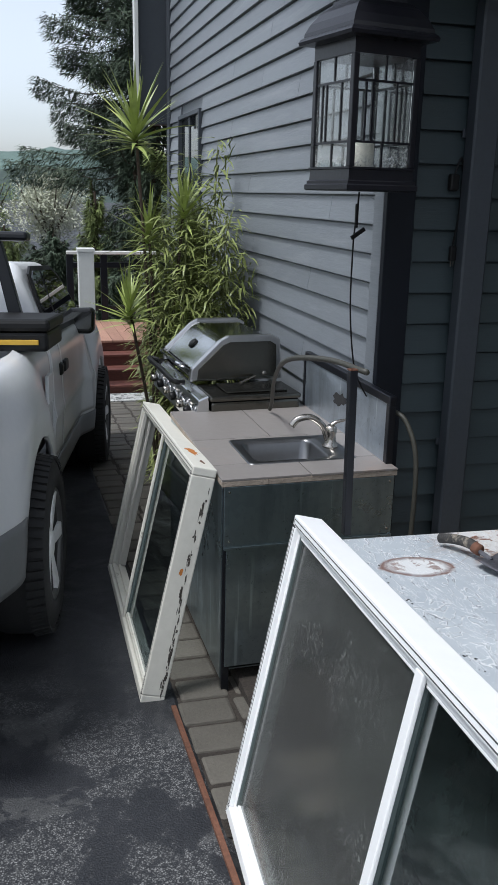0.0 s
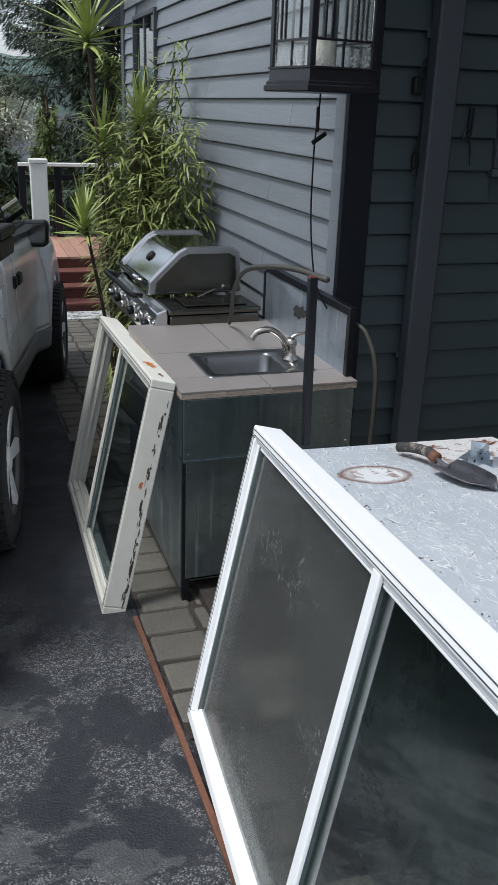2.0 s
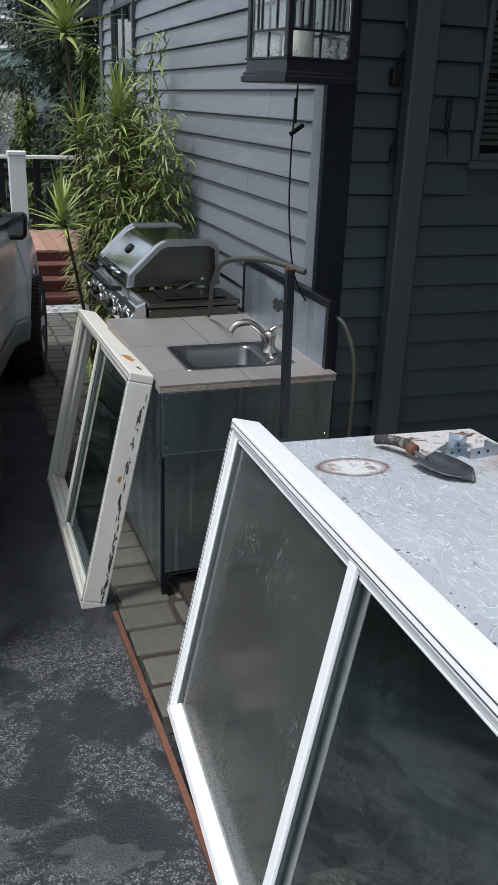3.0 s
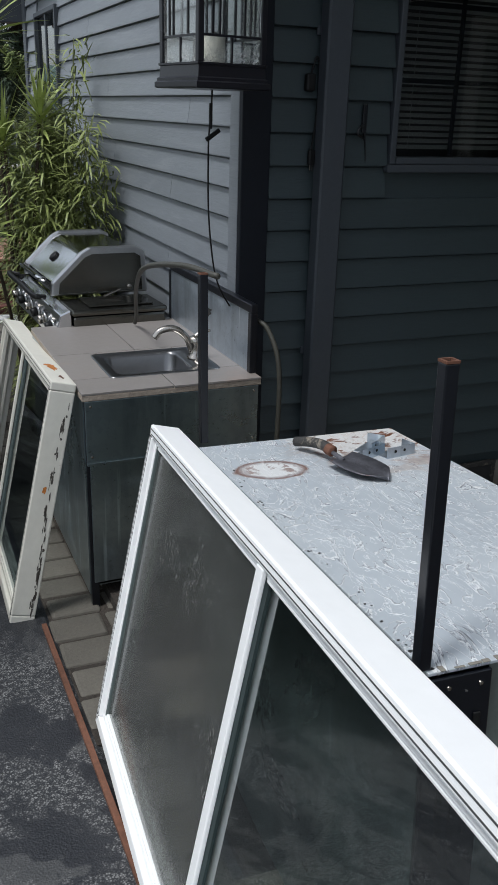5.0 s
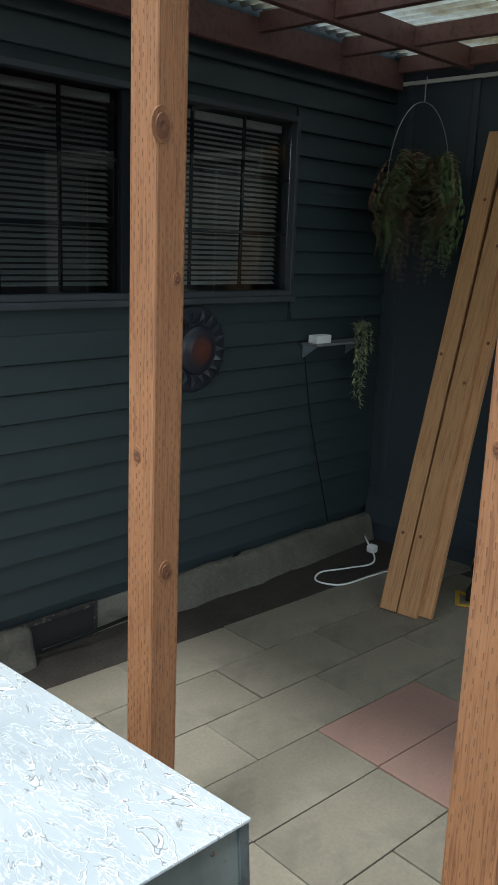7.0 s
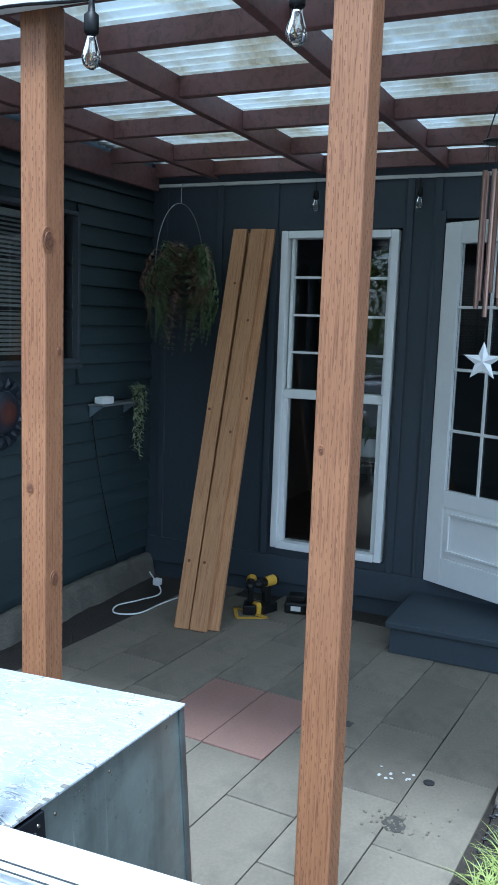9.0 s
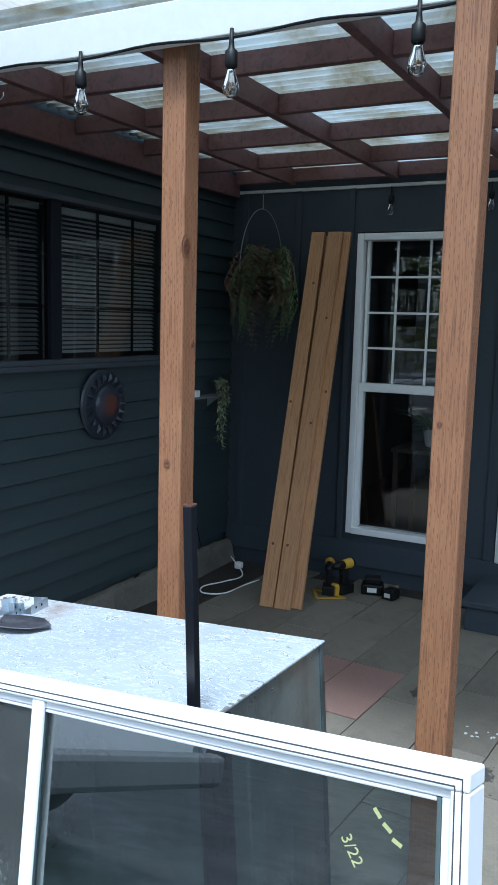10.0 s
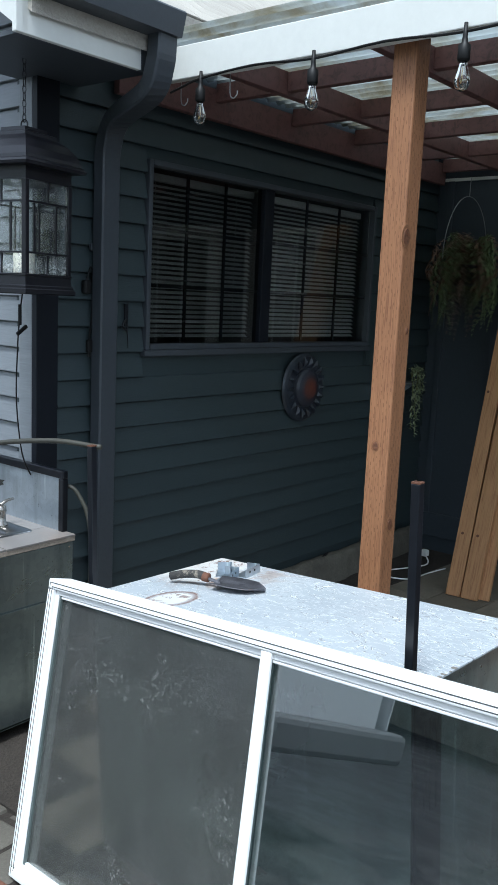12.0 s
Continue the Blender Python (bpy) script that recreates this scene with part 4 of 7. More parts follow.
    b = empty("splashback", CAB1 @ pose(W - 0.012, 0, 0.76), label="galvanised splashback panel in a dark frame behind the sink", category="splashback")
    part("sheet", box(0.0, 0.07, 0.008, 0.004, 0.95, 0.225), "steel_splash", b)
    part("top_frame", box(-0.006, 0.04, 0.226, 0.02, 0.955, 0.258, 0.003), "black_metal", b)
    part("end_frame", box(-0.006, 0.04, 0.008, 0.02, 0.069, 0.2255, 0.003), "black_metal", b)
    part("end_frame", box(-0.006, 0.951, 0.008, 0.02, 0.97, 0.2255, 0.003), "black_metal", b)
    bm, rnd = bmesh.new(), random.Random(3)
    vs = []
    for k in range(22):
        a = 2 * math.pi * k / 22
        r = rnd.uniform(0.6, 1.15)
        vs.append(bm.verts.new((-0.0008, 0.53 + 0.085 * r * math.cos(a), 0.135 + 0.03 * r * math.sin(a) - 0.12 * 0.085 * r * math.cos(a))))
    bm.faces.new(vs)
    part("torn_patch", bm, "torn", b, "dark torn patch")


sink_cabinet()


def hoses():
    h = part("garden_hose", tube([(1.37, 2.86, 0.955), (1.405, 2.81, 0.92), (1.43, 2.76, 0.78), (1.425, 2.75, 0.45), (1.405, 2.74, 0.15), (1.42, 2.78, 0.0)], 0.009, 8), "hose", smooth=True)
    tagged(h, "olive garden hose hanging beside the splashback", "hose")
    h = part("flexible_pipe", tube([(0.956, 2.145, 1.25), (0.935, 2.38, 1.24), (0.95, 2.8, 1.16), (1.06, 3.3, 0.99), (1.13, 3.56, 0.83), (1.14, 3.62, 0.78)], 0.0085, 8), "hose", smooth=True)
    tagged(h, "grey-brown flexible pipe arching from a steel upright", "pipe")
    r = empty("steel_upright", basis((0.913, 2.12, 0.812), (1, 0.05, 0), (0.045, 0.018, 0.45)), label="black square steel tube rising from the cabinet corner", category="upright", group="steel uprights")
    hollow_tube(r, 0.447)
    r = empty("steel_upright", basis((0.832, 0.965, 0.898), (1, -0.03, 0.0), (-0.004, 0.02, 0.46)), label="black square steel tube rising from the cabinet corner", category="upright", group="steel uprights")
    hollow_tube(r, 0.455)


def hollow_tube(parent, h, w=0.0105):
    part("shaft", box(-w, -w, 0, w, w, h, 0.002), "black_metal", parent)
    for b in ((-w, -w, w, -w + 0.003), (-w, w - 0.003, w, w), (-w, -w + 0.0035, -w + 0.003, w - 0.0035), (w - 0.003, -w + 0.0035, w, w - 0.0035)):
        part("open_end", box(b[0], b[1], h + 0.0003, b[2], b[3], h + 0.004), "rusty", parent, "bare rusty cut end")


hoses()


# ---- grill ----
def grill():
    g = empty("gas_grill", pose(0.87, 3.98, -0.15, 0, 0, 2.5), label="stainless steel gas grill with a closed rounded hood", category="grill")
    L = 0.56
    part("cart", box(0.03, 0.02, 0.06, 0.44, L, 0.84, 0.01), "black_metal", g)
    hood = [(-0.015, 1.0), (-0.005, 1.045), (0.125, 1.17), (0.16, 1.188), (0.37, 1.188), (0.41, 1.17), (0.42, 1.0)]
    h = part("hood", prism(hood, 0.012, L, "y", bevel=0.008), "stainless", g)
    rim = [(-0.025, 0.99), (-0.015, 1.052), (0.122, 1.182), (0.16, 1.202), (0.375, 1.202), (0.42, 1.18), (0.432, 0.99)]
    part("end_casting", prism(rim, -0.02, 0.011, "y", bevel=0.008), "stainless_rim", h)
    inset = [(0.012, 1.0), (0.018, 1.048), (0.135, 1.158), (0.17, 1.172), (0.37, 1.172), (0.398, 1.155), (0.405, 1.0)]
    part("end_panel", prism(inset, -0.025, -0.0205, "y", bevel=0.002), "stainless_dark", h)
    part("end_casting", prism(rim, L + 0.001, L + 0.03, "y", bevel=0.008), "stainless_rim", h)
    part("hood_handle", tube([(-0.02, 0.1, 1.045), (-0.055, 0.11, 1.06), (-0.055, 0.28, 1.06), (-0.055, L - 0.1, 1.06), (-0.02, L - 0.09, 1.045)], 0.011), "stainless", h)
    part("thermometer", lathe([(0.026, 0), (0.026, 0.008), (0.02, 0.012), (0.004, 0.012)], 18, m=pose(0.07, 0.29, 1.118, 0, -44)), "black_plastic", h, smooth=True)
    part("hinge_bolt", lathe([(0.012, 0), (0.011, 0.006), (0.003, 0.008)], 12, m=pose(0.34, -0.0255, 1.02, 90)), "chrome", h)
    shelf = part("side_shelf", box(0.0, -0.30, 0.955, 0.43, -0.03, 0.98, 0.01), "stainless_dark", g)
    part("shelf_apron", box(0.006, -0.296, 0.86, 0.424, -0.035, 0.9545, 0.012), "stainless_dark", g)
    part("burner_cover", box(0.09, -0.25, 0.981, 0.38, -0.06, 0.988, 0.003), "stainless_dark", shelf)
    part("lifter", rod((0.2, -0.10, 0.995), (0.29, -0.045, 1.012), 0.006, seg=8), "chrome", shelf)
    part("control_panel", prism([(-0.075, 0.85), (-0.05, 0.965), (0.0, 0.985), (0.0, 0.84)], -0.29, L + 0.03, "y", bevel=0.006), "stainless", g)
    for k in range(6):
        y = -0.22 + 0.145 * k
        kn = part("knob", lathe([(0.03, 0), (0.03, 0.006), (0.024, 0.008)], 18, m=pose(-0.064, y, 0.91, 0, -102)), "stainless_rim", g, smooth=True)
        part("grip", lathe([(0.021, 0.008), (0.02, 0.03), (0.016, 0.036), (0.004, 0.037)], 14, m=pose(-0.064, y, 0.91, 0, -102)), "chrome" if k % 2 else "black_plastic", kn, smooth=True)
    part("towel_bar", tube([(-0.05, -0.02, 0.99), (-0.10, -0.02, 1.0), (-0.10, 0.25, 1.0), (-0.10, L, 1.0), (-0.05, L, 0.99)], 0.012), "black_plastic", g)
    part("side_bracket", box(-0.05, L + 0.031, 0.95, 0.42, L + 0.05, 0.985, 0.006), "black_plastic", g)
    for x, y in ((0.07, 0.06), (0.40, 0.06), (0.07, L - 0.05), (0.40, L - 0.05)):
        part("caster", rod((x - 0.015, y, 0.035), (x + 0.015, y, 0.035), 0.04), "black_plastic", g)


M["stainless_rim"] = surface("satin_steel_rim", grey(0.5), 0.3, 1.0, var=0.08, relief=0.02)
M["stainless_dark"] = surface("brushed_end_panel", (0.13, 0.125, 0.108), 0.24, 1.0, var=0.1, relief=0.02)
grill()


# ---- low cabinet ----
def scraped_top():
    m, n, l, p = nodes_of("scraped_galvanised_top")
    v = coords(n, l, (1, 1, 1))
    base = ramp(n, l, noise_tex(n, l, v, 3.0, 6, 0.6), [(0.3, (0.42, 0.46, 0.50)), (0.7, (0.56, 0.595, 0.62))])
    # curling adhesive streaks
    w = n.new("ShaderNodeTexNoise")
    w.inputs["Scale"].default_value, w.inputs["Detail"].default_value, w.inputs["Distortion"].default_value = 6.0, 4.5, 2.4
    l.new(coords(n, l, (2.2, 0.9, 1)), w.inputs["Vector"])
    streak = ramp(n, l, w.outputs["Fac"], [(0.47, grey(0)), (0.49, grey(1)), (0.50, grey(0.1)), (0.53, grey(0))])
    w2 = noise_tex(n, l, coords(n, l, (2.8, 0.9, 1)), 12, 4, 0.6, 1.6)
    streak2 = ramp(n, l, w2, [(0.545, grey(0)), (0.56, grey(0.9)), (0.575, grey(0))])
    s = mix(n, l, 1.0, streak, streak2, "LIGHTEN")
    line = ramp(n, l, w.outputs["Fac"], [(0.495, grey(0)), (0.503, grey(1.0)), (0.511, grey(0))])
    c = mix(n, l, s, base, (0.88, 0.89, 0.89))
    c = mix(n, l, line, c, (0.12, 0.125, 0.14))
    dark = ramp(n, l, noise_tex(n, l, v, 26, 5, 0.7, 0.5), [(0.66, grey(0)), (0.72, grey(0.7))])
    c = mix(n, l, dark, c, (0.12, 0.11, 0.10))
    # rust blooms in one half
    sep = n.new("ShaderNodeSeparateXYZ")
    l.new(v, sep.inputs[0])
    zone = ramp(n, l, sep.outputs["Y"], [(0.72, grey(0)), (0.98, grey(1))])
    r = ramp(n, l, noise_tex(n, l, v, 3.6, 5, 0.6, 1.4), [(0.46, grey(0)), (0.475, grey(1)), (0.495, grey(0.15)), (0.60, grey(0.1)), (0.64, grey(0.9))])
    zone = mix(n, l, 1.0, zone, ramp(n, l, sep.outputs["X"], [(0.16, grey(0)), (0.34, grey(1))]), "MULTIPLY")
    rust = mix(n, l, 1.0, zone, r, "MULTIPLY")
    c = mix(n, l, rust, c, ramp(n, l, noise_tex(n, l, v, 40), [(0.35, (0.16, 0.055, 0.02)), (0.65, (0.52, 0.36, 0.25))]))
    # a rusty ring left by a pot, and a rusty far edge
    mp = n.new("ShaderNodeMapping")
    mp.inputs["Location"].default_value = (-0.11/0.12, -0.92/0.09, 0)
    mp.inputs["Scale"].default_value = (1/0.12, 1/0.09, 0)
    wob = n.new("ShaderNodeVectorMath")
    wob.operation = "LENGTH"
    l.new(v, mp.inputs[0]), l.new(mp.outputs[0], wob.inputs[0])
    rad = n.new("ShaderNodeMath")
    rad.operation = "ADD"
    l.new(wob.outputs["Value"], rad.inputs[0])
    l.new(ramp(n, l, noise_tex(n, l, v, 9, 4, 0.6), [(0.3, grey(-0.16)), (0.7, grey(0.16))]), rad.inputs[1])
    ring = ramp(n, l, rad.outputs[0], [(0.60, grey(0)), (0.68, grey(0.35)), (0.80, grey(0.9)), (0.88, grey(0))])
    edge = ramp(n, l, sep.outputs["Y"], [(1.07, grey(0)), (1.12, grey(0.9)), (1.13, grey(0.3))])
    ring = mix(n, l, 1.0, ring, edge, "LIGHTEN")
    blob = ramp(n, l, noise_tex(n, l, v, 17, 5, 0.65, 0.9), [(0.53, grey(0)), (0.57, grey(1))])
    inner = ramp(n, l, rad.outputs[0], [(0.60, grey(0.7)), (0.74, grey(0))])
    c = mix(n, l, inner, c, (0.84, 0.83, 0.81))
    corner = mix(n, l, 1.0, ramp(n, l, sep.outputs["Y"], [(0.96, grey(0)), (1.02, grey(1))]), ramp(n, l, sep.outputs["X"], [(0.22, grey(0)), (0.3, grey(1))]), "MULTIPLY")
    c = mix(n, l, mix(n, l, 1.0, corner, grey(0.6), "MULTIPLY"), c, (0.80, 0.77, 0.73))
    ring = mix(n, l, 1.0, ring, mix(n, l, 1.0, mix(n, l, 1.0, inner, corner, "LIGHTEN"), blob, "MULTIPLY"), "LIGHTEN")
    ring = mix(n, l, 1.0, ring, ramp(n, l, noise_tex(n, l, v, 30, 4, 0.7), [(0.34, grey(0.4)), (0.46, grey(1))]), "MULTIPLY")
    c = mix(n, l, ring, c, (0.17, 0.06, 0.025))
    l.new(c, p.inputs["Base Color"])
    p.inputs["Metallic"].default_value = 0.25
    p.inputs["Roughness"].default_value = 0.42
    bump(n, l, p, s, 0.45, 0.004)
    return m


M["scraped"] = scraped_top()
CAB2 = pose(0.84, 0.955, 0.897, -4.6, 0, -3)  # the tilted plane of its top


def low_cabinet():
    c = empty("steel_cabinet", CAB2, label="galvanised steel cabinet with a scraped and rusty top", category="cabinet")
    W, D, Z = 0.565, 1.15, -0.0065
    part("top", box(-0.005, -0.006, -0.006, W + 0.005, D + 0.006, 0.0, 0.0015), "scraped", c, "scraped whitish top with rust stains")
    part("end_panel", box(0.105, 0.002, -0.86, W - 0.002, 0.006, Z), "steel_green", c)
    part("end_panel", box(0.0, D - 0.004, -0.80, W, D, Z), "steel_green", c)
    part("side_panel", box(0.0, 0.008, -0.86, 0.004, D - 0.0045, Z), "steel_green", c)
    part("side_panel", box(W - 0.004, 0.008, -0.86, W, D - 0.0045, Z), "steel", c)
    part("corner_angle", box(W - 0.016, -0.003, -0.888, W + 0.003, 0.0015, Z, 0.001), "steel", c)
    part("corner_angle", box(W + 0.0005, 0.002, -0.888, W + 0.003, 0.02, Z, 0.001), "steel", c)
    v = part("vented_plate", box(-0.002, -0.008, -0.884, 0.104, 0.0015, -0.012, 0.002), "black_metal", c, "black plate with slots")
    for k in range(3):
        part("slot", box(0.025 + 0.025 * k, -0.012, -0.30, 0.037 + 0.025 * k, -0.0085, -0.08, 0.0015), "black_plastic", v)
    for x, z in ((0.03, -0.03), (0.085, -0.032), (0.14, -0.04), (0.3, -0.035), (0.5, -0.028)):
        part("rivet", lathe([(0.004, 0), (0.0035, 0.0015), (0.001, 0.002)], 10, m=pose(x, -0.0085 if x < 0.1 else 0.0015, z, 90)), "chrome", c)
    rnd = random.Random(8)
    for k in range(7):
        x = 0.015 + 0.024 * k
        part("crust", box(x, -0.008, 0.0004, x + rnd.uniform(0.005, 0.022), rnd.uniform(-0.004, 0.006), rnd.uniform(0.001, 0.003), 0.0008), "concrete", c, "chipped mortar crust on the edge")
    for k in range(34):
        x, y, q = abs(rnd.gauss(0, 0.012)) - 0.002, rnd.choice((0.05, 0.2, 0.42, 0.66, 0.9)) + rnd.gauss(0, 0.05), rnd.uniform(0.0008, 0.0034)
        bm = bmesh.new()
        bmesh.ops.create_icosphere(bm, subdivisions=1, radius=q)
        for v in bm.verts:
            v.co = Vector((v.co.x * rnd.uniform(0.6, 1.6), v.co.y * rnd.uniform(0.6, 2.0), max(0.0, v.co.z) * 0.7))
        part("crumb", bm, "torn", c, "dark crumb of old grout", m=pose(x, y, 0.0003, 0, 0, rnd.uniform(0, 180)))


M["steel_green"] = galvanised("weathered_galvanised", (0.33, 0.38, 0.36), 0.24, (0.20, 0.24, 0.21), (0.45, 0.8))
low_cabinet()


def tools_on_top():
    z = 0.0
    t = empty("garden_trowel", CAB2 @ pose(0.30, 0.86, z + 0.002, 0, 0, 107), label="old dirty trowel with a worn handle on the cabinet top", category="trowel")
    part("handle", tube([(0.075, 0, 0.026), (0.11, 0, 0.033), (0.16, 0.004, 0.03), (0.205, 0.008, 0.02)], 0.0135, 10), "worn_wood", t, smooth=True)
    part("ferrule", tube([(0.07, 0, 0.0255), (0.08, 0, 0.0265), (0.09, 0, 0.0285)], 0.0148, 10), "rusty", t, "rusty red band", smooth=True)
    part("shank", tube([(0.03, 0, 0.012), (0.06, 0, 0.02), (0.11, 0, 0.028)], 0.006, 8), "old_iron", t)
    bm = bmesh.new()
    n = 9
    rows = []
    for i in range(n):
        u = i / (n - 1)
        w = 0.044 * (0.35 + 0.9 * math.sin(math.pi * min(1, 0.25 + 0.62 * u))) * (1 if u < 0.8 else (1 - u) / 0.2 * 0.9 + 0.1)
        rows.append([bm.verts.new((0.045 - 0.17 * u, w * k, 0.014 - 0.010 * u + 0.010 * k * k)) for k in (-1, -0.5, 0, 0.5, 1)])
    for a, b in zip(rows, rows[1:]):
        for k in range(4):
            bm.faces.new((a[k], a[k + 1], b[k + 1], b[k]))
    part("blade", bm, "old_iron", t, smooth=True).modifiers.new("thick", "SOLIDIFY").thickness = 0.002
    for k, (x, y, a) in enumerate(((0.385, 0.95, 25), (0.46, 0.935, 12), (0.42, 1.0, 40))):
        b = empty("joist_bracket", CAB2 @ pose(x, y, z, 0, 0, a), label="small galvanised steel bracket with screw holes", category="bracket", group="loose brackets")
        part("flange", box(-0.045, -0.024, 0.0, 0.045, 0.024, 0.002), "steel_splash", b)
        part("web", box(-0.045, -0.0255, 0.0, 0.045, -0.0242, 0.028), "steel_splash", b)
        part("web", box(0.0455, -0.0255, 0.0, 0.047, 0.024, 0.028), "steel_splash", b)
        for u in (-0.018, 0.012):
            part("hole", lathe([(0.004, 0), (0.004, 0.0006)], 10, m=pose(u, -0.0256, 0.016, 90)), "black_plastic", b)


M["worn_wood"] = surface("worn_handle_wood", (0.03, 0.028, 0.026), 0.7, var=0.5, big=20, fine=90, relief=0.5, dirt=(0.22, 0.19, 0.15), dirt_at=(0.55, 0.65), dirt_scale=30)
M["old_iron"] = surface("dark_iron", (0.12, 0.12, 0.135), 0.5, 0.7, var=0.4, big=20, fine=80, relief=0.3, dirt=(0.16, 0.08, 0.04), dirt_at=(0.6, 0.7), dirt_scale=20)
tools_on_top()


# ---- lantern ----
M["seeded"] = pane("seeded_glass", (0.86, 0.9, 0.88), 0.02, ior=1.5, dust=((0.6, 0.62, 0.61), 0.02, 0.2, 14.0))
M["candle"] = surface("candle_wax", (0.7, 0.67, 0.58), 0.5, var=0.04, relief=0)
M["lantern"] = surface("dark_bronze_metal", (0.014, 0.014, 0.018), 0.3, 0.2, var=0.2, fine=60, relief=0.05)


def lantern():
    o = empty("hanging_lantern", pose(1.215, 2.905, 1.705, 0, 0, 11), label="large dark metal lantern with leaded seeded glass hanging from the eave", category="lantern")
    part("base", squares([(0.130, 0.0), (0.136, 0.004), (0.136, 0.018), (0.130, 0.022), (0.130, 0.03), (0.124, 0.034), (0.122, 0.066), (0.127, 0.068), (0.127, 0.074), (0.11, 0.0745)]), "lantern", o)
    part("cap", squares([(0.122, 0.405), (0.122, 0.45), (0.16, 0.452), (0.163, 0.462), (0.158, 0.470), (0.150, 0.476), (0.148, 0.488), (0.135, 0.515), (0.112, 0.545), (0.085, 0.565), (0.083, 0.578), (0.06, 0.585), (0.058, 0.598), (0.02, 0.602)]), "lantern", o)
    h0, h1, z0, z1 = 0.114, 0.117, 0.0746, 0.4045
    for sx in (-1, 1):
        for sy in (-1, 1):
            part("corner_post", box(sx * h0 - 0.010, sy * h0 - 0.010, z0, sx * h0 + 0.010, sy * h0 + 0.010, z1, 0.002), "lantern", o)
    for k in range(4):
        q = Matrix.Rotation(math.pi / 2 * k, 4, "Z")
        bm = bmesh.new()
        y, w = -h0, h0 - 0.0105
        box(-w, y - 0.0015, z0 + 0.001, w, y + 0.0015, z1 - 0.001, 0, bm)
        g = part("pane", bm, "seeded", o, m=q)
        g.visible_shadow = False
        for b in ((-w, 0.075 + z0, w), (-w, 0.255 + z0, w)):
            part("lead", box(b[0], y - 0.005, b[1] - 0.0035, b[2], y + 0.005, b[1] + 0.0035), "lantern", g)
        for x, a, c in ((0.0, z0, 0.071 + z0), (0.0, 0.259 + z0, z1), (-0.045, 0.079 + z0, 0.251 + z0), (0.045, 0.079 + z0, 0.251 + z0), (-0.07, 0.079 + z0, 0.251 + z0)):
            part("lead", box(x - 0.003, y - 0.0045, a, x + 0.003, y + 0.0045, c), "lantern", g)
    c = part("candle", lathe([(0.038, 0.0755), (0.04, 0.08), (0.04, 0.155), (0.034, 0.158), (0.03, 0.152)], 20), "candle", o, "white pillar candle", smooth=True)
    part("ring", tube([(0.0, 0.016 * math.cos(a), 0.616 + 0.016 * math.sin(a)) for a in (k * math.pi / 6 for k in range(12))] + [(0.0, 0.016, 0.616)], 0.0028, 6, steps=2), "lantern", o)
    ch = empty("lantern_chain", pose(1.215, 2.905, 2.335), label="dark metal chain holding the lantern", category="chain")
    for k in range(9):
        bm = tube([(0.007 * math.cos(a), 0, 0.016 * math.sin(a)) for a in (j * math.pi / 5 for j in range(11))], 0.0018, 5, steps=1)
        part("link", bm, "lantern", ch, m=pose(0, 0, 0.008 + 0.025 * k, 0, 0, 90 * (k % 2)))
    w = part("lantern_cable", tube([(1.225, 2.93, 1.703), (1.23, 2.95, 1.64), (1.224, 2.95, 1.58), (1.225, 2.96, 1.5), (1.24, 2.99, 1.3), (1.265, 3.0, 1.12), (1.30, 3.02, 1.03), (1.345, 3.04, 0.965)], 0.003, 6), "black_plastic", smooth=True)
    tagged(w, "thin black cable hanging below the lantern", "cable")
    i = part("inline_switch", box(1.223, 2.944, 1.585, 1.234, 2.956, 1.665, 0.003), "black_plastic")
    tagged(i, "black inline switch on the lantern cable", "switch")
    i = part("cable_clip", box(-0.03, -0.005, -0.007, 0.03, 0.005, 0.007, 0.002), "black_plastic", m=pose(1.236, 2.948, 1.566, 0, -32, 10))
    tagged(i, "black perforated clip on the cable", "clip")


lantern()


